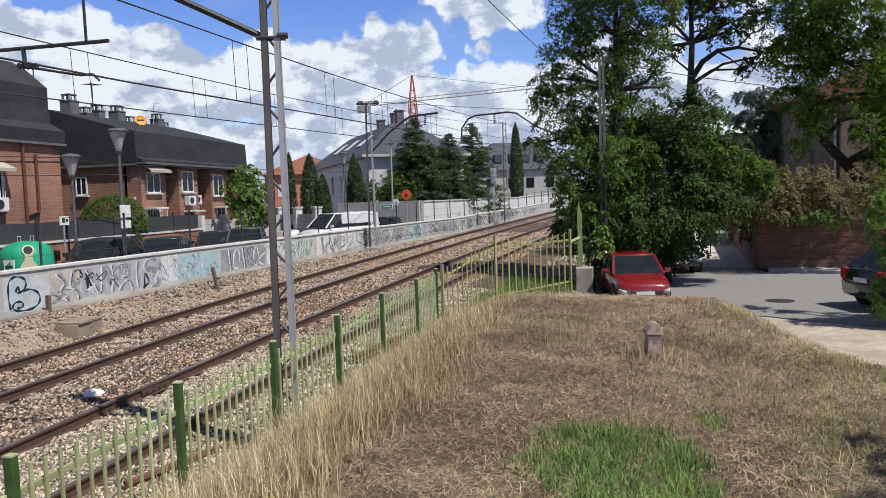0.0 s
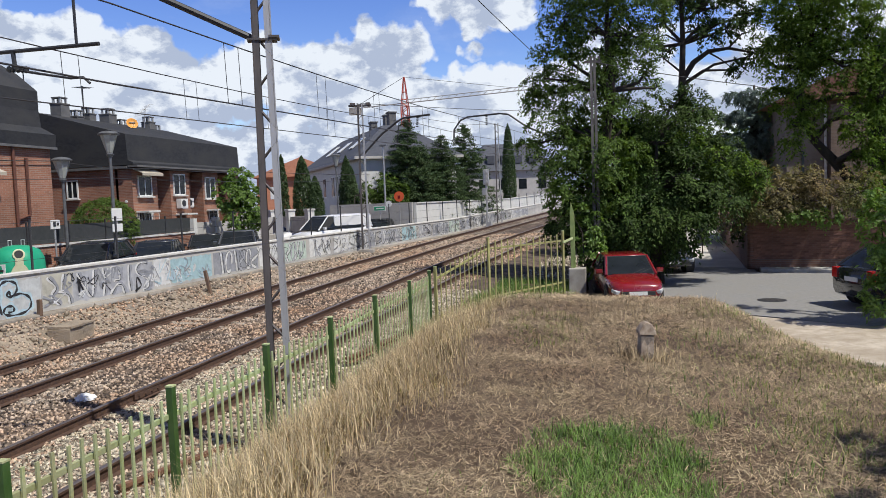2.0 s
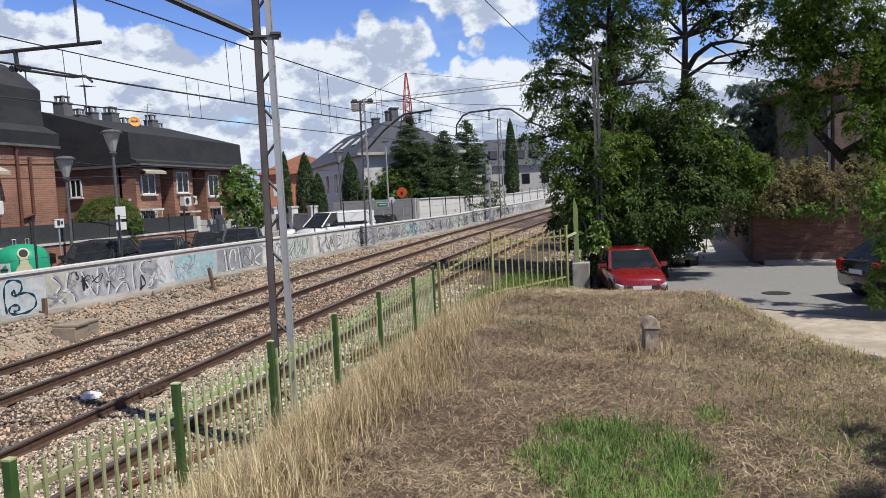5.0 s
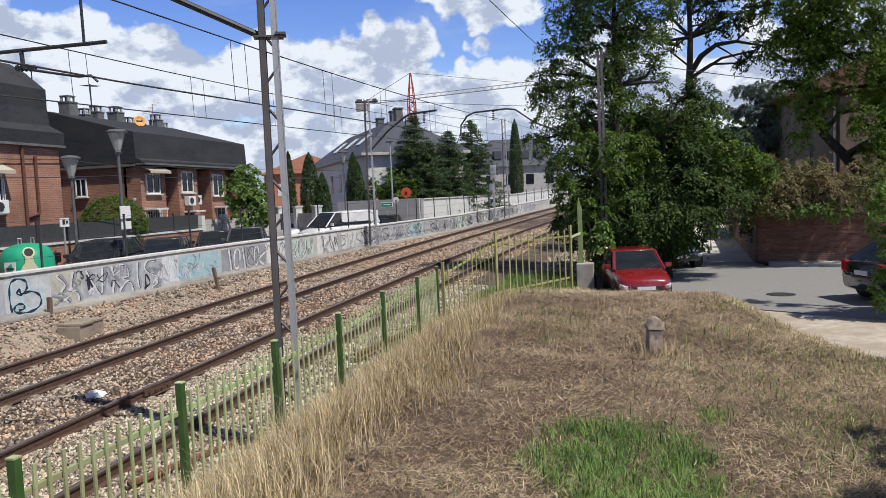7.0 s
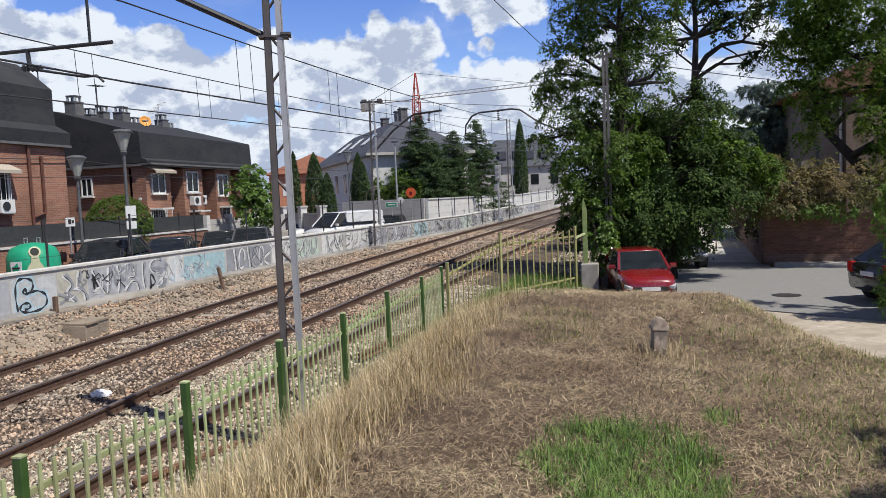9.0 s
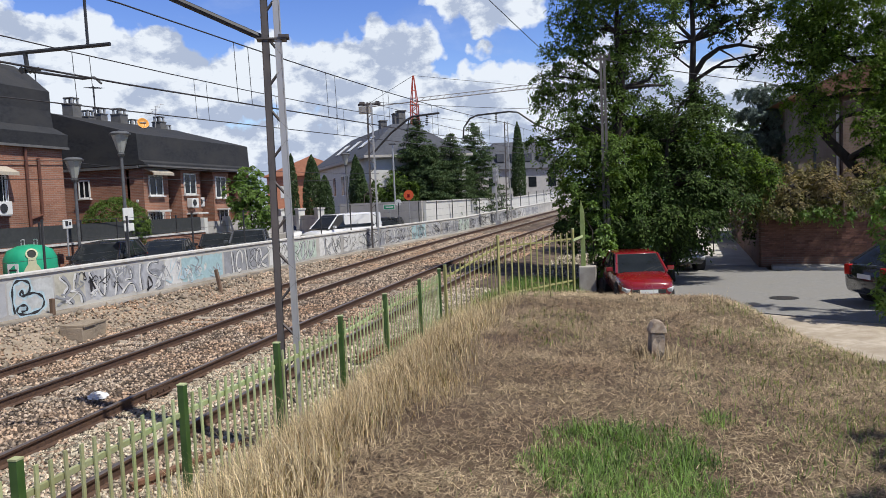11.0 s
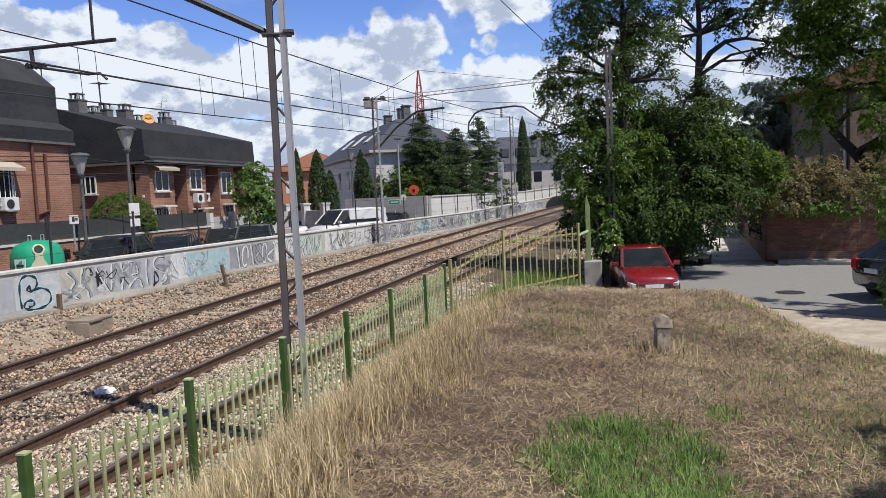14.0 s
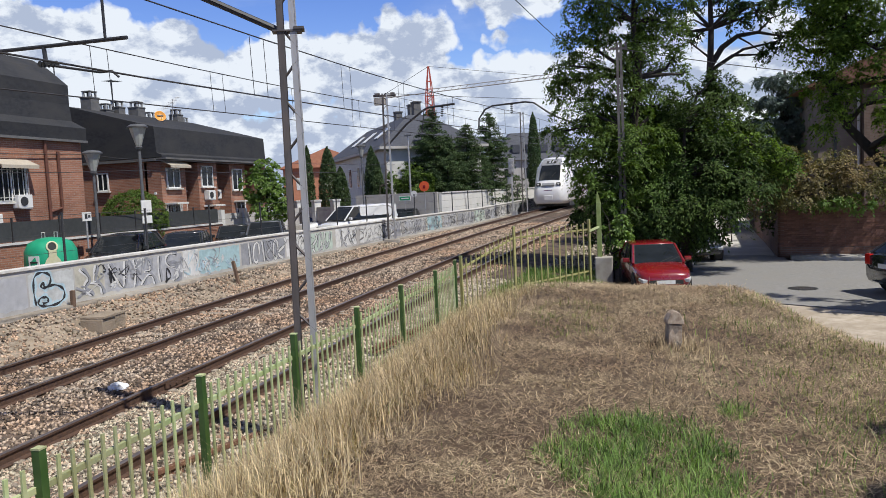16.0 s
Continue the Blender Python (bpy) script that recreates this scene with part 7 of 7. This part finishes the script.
# ---- grass ----
def surf(x, y):
    return height(x, y) + (0.05 * (noise.noise((x * 0.8, y * 0.8, 3)) + 0.5 * noise.noise((x * 2.3, y * 2.3, 1))) if -4 < x < 5 and -5 < y < 19 else 0)


def blades(name, label, XY, hgt, width, lean, material, seed, curl=0.5, lift=0.0, vary=0.25):
    """Bent blades: five corners, three faces each."""
    rng = np.random.default_rng(seed)
    n = len(XY)
    Z = np.array([surf(x, y) for x, y in XY]) - 0.01 + lift * rng.random(n)
    a = rng.uniform(0, 6.28, n)
    d = np.stack([np.cos(a), np.sin(a), np.zeros(n)], 1)
    s = np.stack([-np.sin(a), np.cos(a), np.zeros(n)], 1)
    H = np.asarray(hgt) * rng.uniform(0.5, 1.3, n)
    ln = np.clip(rng.normal(lean, vary, n), 0, 1.5)
    W = (width * rng.uniform(0.6, 1.4, n))[:, None]
    B = np.stack([XY[:, 0], XY[:, 1], Z], 1)
    up = np.array([0, 0, 1.0])
    m = B + H[:, None] * 0.55 * (np.cos(ln)[:, None] * up + np.sin(ln)[:, None] * d)
    l2 = np.clip(ln + curl * rng.random(n), 0, 1.62)
    t = m + H[:, None] * 0.45 * (np.cos(l2)[:, None] * up + np.sin(l2)[:, None] * d)
    V = np.stack([B - s * W / 2, B + s * W / 2, m + s * W * 0.4, m - s * W * 0.4, t], 1).reshape(-1, 3)
    i = np.arange(n)[:, None] * 5
    F = np.concatenate([i + np.array([[0, 1, 2]]), i + np.array([[0, 2, 3]]), i + np.array([[3, 2, 4]])])
    ob = from_arrays(name, V, F, M[material])
    return tagged(ob, label, "grass", kind="stuff")


def scatter(n, x0, x1, y0, y1, keep, seed, power=1.5):
    """Places with more of them near the camera; keep(x, y) is a likelihood."""
    rng = np.random.default_rng(seed)
    x = x0 + (x1 - x0) * rng.random(n)
    y = y0 + (y1 - y0) * rng.random(n) ** power
    k = np.array([keep(a, b) for a, b in zip(x, y)])
    sel = rng.random(n) < k
    return np.stack([x[sel], y[sel]], 1)


def patchy(x, y, s, o):
    return 0.5 + 0.5 * noise.noise((x * s, y * s, o))


def tall_zone(x, y):
    edge = -1.42 - 0.12 * max(0.0, y - 9) + 0.35 * noise.noise((x * 1.2, y * 0.9, 7))
    return (1 - smooth(edge - 0.35, edge + 0.2, x)) * (1.0 if y < 17 else 0.5)


def short_edge(XY):
    """The tall grass thins to knee height and less towards the mown side."""
    return np.array([0.45 + 0.55 * smooth(-1.4, -2.7, x + 0.1 * max(0.0, y - 9)) for x, y in XY])


def green_zone(x, y):
    a = ((x - 0.02) / 0.54) ** 2 + ((y - 4.3) / 0.85) ** 2 + 0.6 * noise.noise((x * 3, y * 3, 2)) + 0.5 * noise.noise((x * 9, y * 9, 6))
    b = ((x - 0.62) / 0.12) ** 2 + ((y - 5.3) / 0.2) ** 2
    return max(1 - smooth(0.6, 1.25, a), 0.6 * (1 - smooth(0.5, 1.3, b)))


def mown(x, y):
    edge = 3.2 + 0.85 * (12.5 - y) + 0.25 * noise.noise((x * 2, y * 2, 5))
    return (1 - 0.93 * tall_zone(x, y)) * (1 - 0.7 * green_zone(x, y)) * (1 - smooth(edge - 0.25, edge + 0.25, x)) * (1 - smooth(18, 20, y))


def tread(x, y):
    """How thickly the hay lies: heaps, thin spots and the dark strip beside the tall grass."""
    thin = (0.5 + 0.5 * smooth(0.35, 0.62, patchy(x, y, 0.75, 40))) * (0.2 + 0.8 * smooth(0.34, 0.6, patchy(x, y, 3.4, 1)))
    strip = 1 - 0.3 * (1 - smooth(0.0, 0.9, x + 1.3))
    return (0.22 + 0.78 * thin) * strip


def middle(x, y):
    """Full cover along the middle of the bank, thinner towards its sides."""
    return 1 - 0.7 * smooth(1.3 + 0.42 * y, 2.2 + 0.42 * y, abs(x))


def verge_green(x, y):
    """Green weeds on the shaded side of the bank and along its far edge."""
    a = 1 - smooth(0.4, 1.3, ((x - 2.2) / 0.75) ** 2 + ((y - 7.3) / 0.9) ** 2)
    b = smooth(0.3, 0.7, patchy(x, y, 1.1, 61)) * smooth(0.4, 1.1, x - 0.03 * y) * (1 - smooth(11, 14, y)) * 0.45
    c = 0.35 * (1 - smooth(0.5, 1.2, ((x + 0.75) / 0.5) ** 2 + ((y - 8.6) / 1.2) ** 2))
    d = 1 - smooth(0.4, 1.3, ((x - 1.45) / 0.4) ** 2 + ((y - 5.1) / 0.6) ** 2)
    return max(a * 0.8, b, c, d * 0.7)


XY = scatter(50000, -3.75, -0.7, 3.0, 19, tall_zone, 1, 1.5)
blades("tall_dry_grass", "tall bleached dry grass along the green fence", XY, (0.22 + 0.36 * np.array([patchy(x, y, 1.3, 4) for x, y in XY])) * short_edge(XY), 0.0042, 0.34, "straw", 1, 1.0, vary=0.38)
XY = scatter(5000, -3.7, -1.2, 3.2, 17, tall_zone, 21, 1.3)
blades("tall_stalks", "single tall pale grass stalks with bent tips", XY, 0.58 * short_edge(XY), 0.0045, 0.45, "straw", 22, 1.2, vary=0.4)
XY = scatter(46000, -3.75, -0.7, 3.0, 19, tall_zone, 11, 1.4)
blades("tall_brown_grass", "fine reddish brown grass stalks along the green fence", XY, 0.34 * short_edge(XY), 0.005, 0.5, "tall_brown", 12, 1.0, vary=0.4)
XY = scatter(640000, -3.6, 6.5, 2.9, 20, lambda x, y: mown(x, y) * tread(x, y) * middle(x, y), 2, 1.6)
blades("mown_hay", "matted mown hay lying over the bank", XY, 0.05 + 0.005 * XY[:, 1], 0.0022 + 0.0003 * XY[:, 1], 1.38, "hay", 2, 0.4, 0.045, 0.22)
XY = scatter(200000, -3.2, 6.5, 2.9, 20, lambda x, y: mown(x, y) * (0.3 + 0.7 * patchy(x, y, 1.9, 71)) * middle(x, y), 52, 1.6)
blades("mown_stems", "dark reddish stems in the mown hay", XY, 0.06 + 0.005 * XY[:, 1], 0.0024 + 0.0003 * XY[:, 1], 1.35, "brown_grass", 53, 0.4, 0.04)
XY = scatter(90000, -3.4, 7.0, -6.0, 3.0, lambda x, y: mown(x, y) * tread(x, y), 71, 1.0)
blades("bank_hay", "mown hay on the bank", XY, 0.07 + 0.0 * XY[:, 0], 0.004, 1.35, "hay", 72, 0.4, 0.04)
XY = scatter(9000, -3.75, -0.7, -6.0, 3.0, tall_zone, 73, 1.0)
blades("bank_grass", "dry grass standing along the fence", XY, 0.42 * short_edge(XY), 0.006, 0.35, "straw", 74, 1.0, vary=0.38)
XY = scatter(16000, -3.0, 6.5, 2.6, 20, lambda x, y: mown(x, y) * (0.3 + 0.7 * patchy(x, y, 1.3, 9)), 3, 1.6)
blades("dry_stubble", "short dry stubble standing in the mown hay", XY, 0.06 + 0.0 * XY[:, 0], 0.004, 0.7, "straw", 3)
XY = scatter(1500, -1.2, 4.5, 3.5, 16, lambda x, y: mown(x, y) * smooth(0.5, 0.75, patchy(x, y, 1.0, 81)), 54, 1.3)
blades("standing_stalks", "lone dry stalks standing out of the hay", XY, 0.22 + 0.0 * XY[:, 0], 0.004, 0.3, "straw", 55, 0.8, vary=0.4)
XY = scatter(46000, -0.9, 1.1, 3.2, 6.0, lambda x, y: green_zone(x, y) * (0.35 + 0.65 * smooth(0.3, 0.6, patchy(x, y, 4.0, 15))), 4, 1.0)
blades("green_grass_patch", "lush patch of bright green grass", XY, 0.11 + 0.0 * XY[:, 0], 0.0055, 0.75, "grass", 4, 0.9, vary=0.35)
XY = scatter(30000, -3.4, 6.5, 3.0, 19, lambda x, y: mown(x, y) * smooth(0.56, 0.72, patchy(x, y, 0.7, 20)) * (1.0 if x > 0.9 or y > 10 else 0.5) + 0.16 * tall_zone(x, y) + (0.3 * smooth(9, 13, y) * (1 - smooth(-2.2, -0.8, x))), 5, 1.4)
blades("green_tufts", "scattered thin green grass tufts in the hay", XY, 0.085 + 0.004 * XY[:, 1], 0.006, 0.5, "grass", 5)
XY = scatter(90000, -1.6, 5.0, 3.6, 14, lambda x, y: verge_green(x, y) * mown(x, y) * middle(x, y), 56, 1.3)
blades("verge_weeds", "low yellow-green weeds on the side of the bank", XY, 0.075 + 0.002 * XY[:, 1], 0.006, 0.65, "bank_weed", 57, 0.8, vary=0.4)
XY = scatter(9000, -3.3, -0.9, 12.5, 20.5, lambda x, y: (1 - smooth(-2.0, -0.9, x - 0.1 * (y - 16))) * (0.3 + 0.7 * patchy(x, y, 1.5, 31)), 6, 1.0)
blades("gate_weeds", "yellow-green weeds growing along the yellowed fence", XY, 0.34 + 0.0 * XY[:, 0], 0.009, 0.35, "weed", 7, 0.9)
XY = scatter(26000, -4.4, -1.0, 14.0, 24.0, lambda x, y: smooth(0.4, 0.62, patchy(x, y, 0.9, 91)) * smooth(-4.4, -3.6, x), 61, 1.0)
blades("shade_weeds", "dark green weeds in the shade behind the yellowed fence", XY, 0.26 + 0.0 * XY[:, 0], 0.012, 0.5, "grass", 62, 0.9, vary=0.4)
XY = scatter(2600, -0.1, 0.7, 6.9, 7.9, lambda x, y: 1 - smooth(0.1, 0.34, math.hypot(x - 0.29, y - 7.35)), 8, 1.0)
blades("stone_tuft", "dry grass tuft round the boundary stone", XY, 0.17 + 0.0 * XY[:, 0], 0.005, 0.5, "hay", 9, 0.8)


# ---- the train ----
def train_car(front, label):
    """One car, 26 m long; its leading end at y = 0 and its length along +y, on rail level."""
    t = thing("train_car", label, "train", "train cars")

    def ring(y, w, zb, zt, cr=0.5, top=1.0):
        k = min(cr, (zt - zb) * 0.35)
        u = w * top
        return [(-w * 0.86, y, zb), (-w, y, zb + k * 0.6), (-(w + u) / 2, y, zt - k * 1.3), (-u * 0.93, y, zt - k * 0.5), (-u * 0.72, y, zt - k * 0.1), (-u * 0.3, y, zt), (u * 0.3, y, zt), (u * 0.72, y, zt - k * 0.1), (u * 0.93, y, zt - k * 0.5), ((w + u) / 2, y, zt - k * 1.3), (w, y, zb + k * 0.6), (w * 0.86, y, zb)]
    if front:
        rings = [ring(0.0, 0.80, 0.55, 1.35), ring(0.12, 1.08, 0.42, 1.66), ring(0.4, 1.25, 0.36, 2.0, 0.5, 0.9), ring(0.9, 1.36, 0.34, 2.7, 0.5, 0.8), ring(1.5, 1.42, 0.34, 3.45, 0.5, 0.72), ring(1.9, 1.45, 0.34, 3.78, 0.5, 0.72), ring(2.6, 1.46, 0.34, 3.92, 0.5, 0.8), ring(5.0, 1.46, 0.34, 3.92), ring(26, 1.46, 0.34, 3.92)]
    else:
        rings = [ring(0.3, 1.46, 0.34, 3.92), ring(26, 1.46, 0.34, 3.92)]
    part("body", loft(bmesh.new(), rings), M["train_white"], t, shade=True)
    if front:
        def panel(name, pts, m, label="", off=0.03):
            bm = bmesh.new()
            n = Vector((0, -0.77, 0.64)) * off
            a = [bm.verts.new(Vector(p) + n) for p in pts]
            b = [bm.verts.new(Vector(p) - n * 3) for p in pts]
            bm.faces.new(a)
            bm.faces.new(b[::-1])
            for k in range(len(pts)):
                bm.faces.new((a[k], b[k], b[(k + 1) % len(pts)], a[(k + 1) % len(pts)]))
            return part(name, bm, m, t, label)
        panel("mask", [(-0.80, 1.38, 3.30), (0.80, 1.38, 3.30), (0.78, 1.6, 3.55), (0.72, 1.88, 3.77), (-0.72, 1.88, 3.77), (-0.78, 1.6, 3.55)], M["train_grey"], "grey surround of the windscreen")
        panel("windscreen", [(-0.80, 0.55, 2.18), (0.80, 0.55, 2.18), (0.80, 0.98, 2.80), (0.74, 1.36, 3.27), (-0.74, 1.36, 3.27), (-0.80, 0.98, 2.80)], M["glass"], "dark windscreen", 0.05)
        panel("display", [(-0.38, 1.50, 3.45), (0.38, 1.50, 3.45), (0.36, 1.68, 3.6), (-0.36, 1.68, 3.6)], M["black"], "", 0.055)
        for s in (-1, 1):
            part("display_lamp", lathe(bmesh.new(), [(0.09, -0.03), (0.09, 0.0)], 10), M["lamp_clear"], t).matrix_basis = pose(s * 0.12, 1.50, 3.56, 45, 0, 0)
            part("headlight", boxes(((s * 0.78, 0.26, 1.86), (0.34, 0.16, 0.24), (-25, 0, s * 12)), bevel=0.03), M["black"], t)
            part("lamp", lathe(bmesh.new(), [(0.07, -0.02), (0.07, 0.02)], 12), M["lamp_clear"], t).matrix_basis = pose(s * 0.78, 0.165, 1.88, 65, 0, 0)
            part("stripe", boxes(((s * 1.462, 14.5, 1.15), (0.012, 23, 0.16))), M["train_purple"], t)
        part("light_band", boxes(((0, 0.17, 1.86), (0.95, 0.14, 0.22), (-28, 0, 0)), bevel=0.03), M["train_grey"], t)
        part("mark", boxes(((0, 0.03, 1.42), (0.6, 0.03, 0.05), (-12, 0, 0))), M["train_purple"], t, "small dark lettering bar")
        part("coupler_hatch", boxes(((0, 0.03, 0.85), (0.7, 0.12, 0.4)), bevel=0.05), M["train_white"], t)
        part("wiper", tube(bmesh.new(), (0.0, 0.5, 2.22), (0.45, 0.85, 2.75), 0.02, n=4), M["black"], t)
    part("skirt", boxes(((0, 13.6 if front else 13.2, 0.30), (2.6, 24.2, 0.35))), M["dark_steel"], t)
    for s in (-1, 1):
        for k in range(9):
            part("window", boxes(((s * 1.462, 5.4 + k * 2.25, 2.45), (0.014, 1.6, 0.8)), bevel=0.004), M["glass"], t)
        part("door", boxes(((s * 1.463, 3.3, 2.05), (0.014, 0.95, 2.2)), bevel=0.004), M["train_grey"], t)
    for y in (4.2, 21.8):
        bg = part("bogie", boxes(((0, y, 0.45), (2.2, 2.6, 0.3)), bevel=0.05), M["dark_steel"], t)
        for dy in (-1.1, 1.1):
            for s in (-1, 1):
                part("wheel", tube(bmesh.new(), (s * 0.80, y + dy, 0.43), (s * 0.93, y + dy, 0.43), 0.43, n=18), M["rail"], bg)
    part("roof_unit", boxes(((0, 10, 4.0), (1.8, 4.5, 0.3)), ((0, 18, 4.0), (1.8, 3.0, 0.28)), bevel=0.06), M["train_grey"], t)
    return t


def on_track(y):
    return Vector((-10.57 + cx(y), y, rz(y)))


def motions():
    """The train comes slowly round the bend on the far track."""
    lead = train_car(True, "white train driving car with a grey-masked dark windscreen")
    second = train_car(False, "white coupled passenger train car")
    third = train_car(False, "white rear passenger train car")
    for k, c in enumerate((lead, second, third)):
        rows = []
        for t in list(range(0, 14)) + [14, 14.5, 15, 15.5, 16]:
            y = 57.0 + 6.8 * (16 - t) + 26.2 * k
            a, b = on_track(y + 3), on_track(y + 22)
            d = (b - a).normalized()
            m = Matrix.Translation(a - d * 3) @ Matrix.Rotation(-math.atan2(d.x, d.y), 4, "Z") @ Matrix.Rotation(math.asin(d.z), 4, "X")
            rows.append((t, m))
        walk(c, rows)


motions()
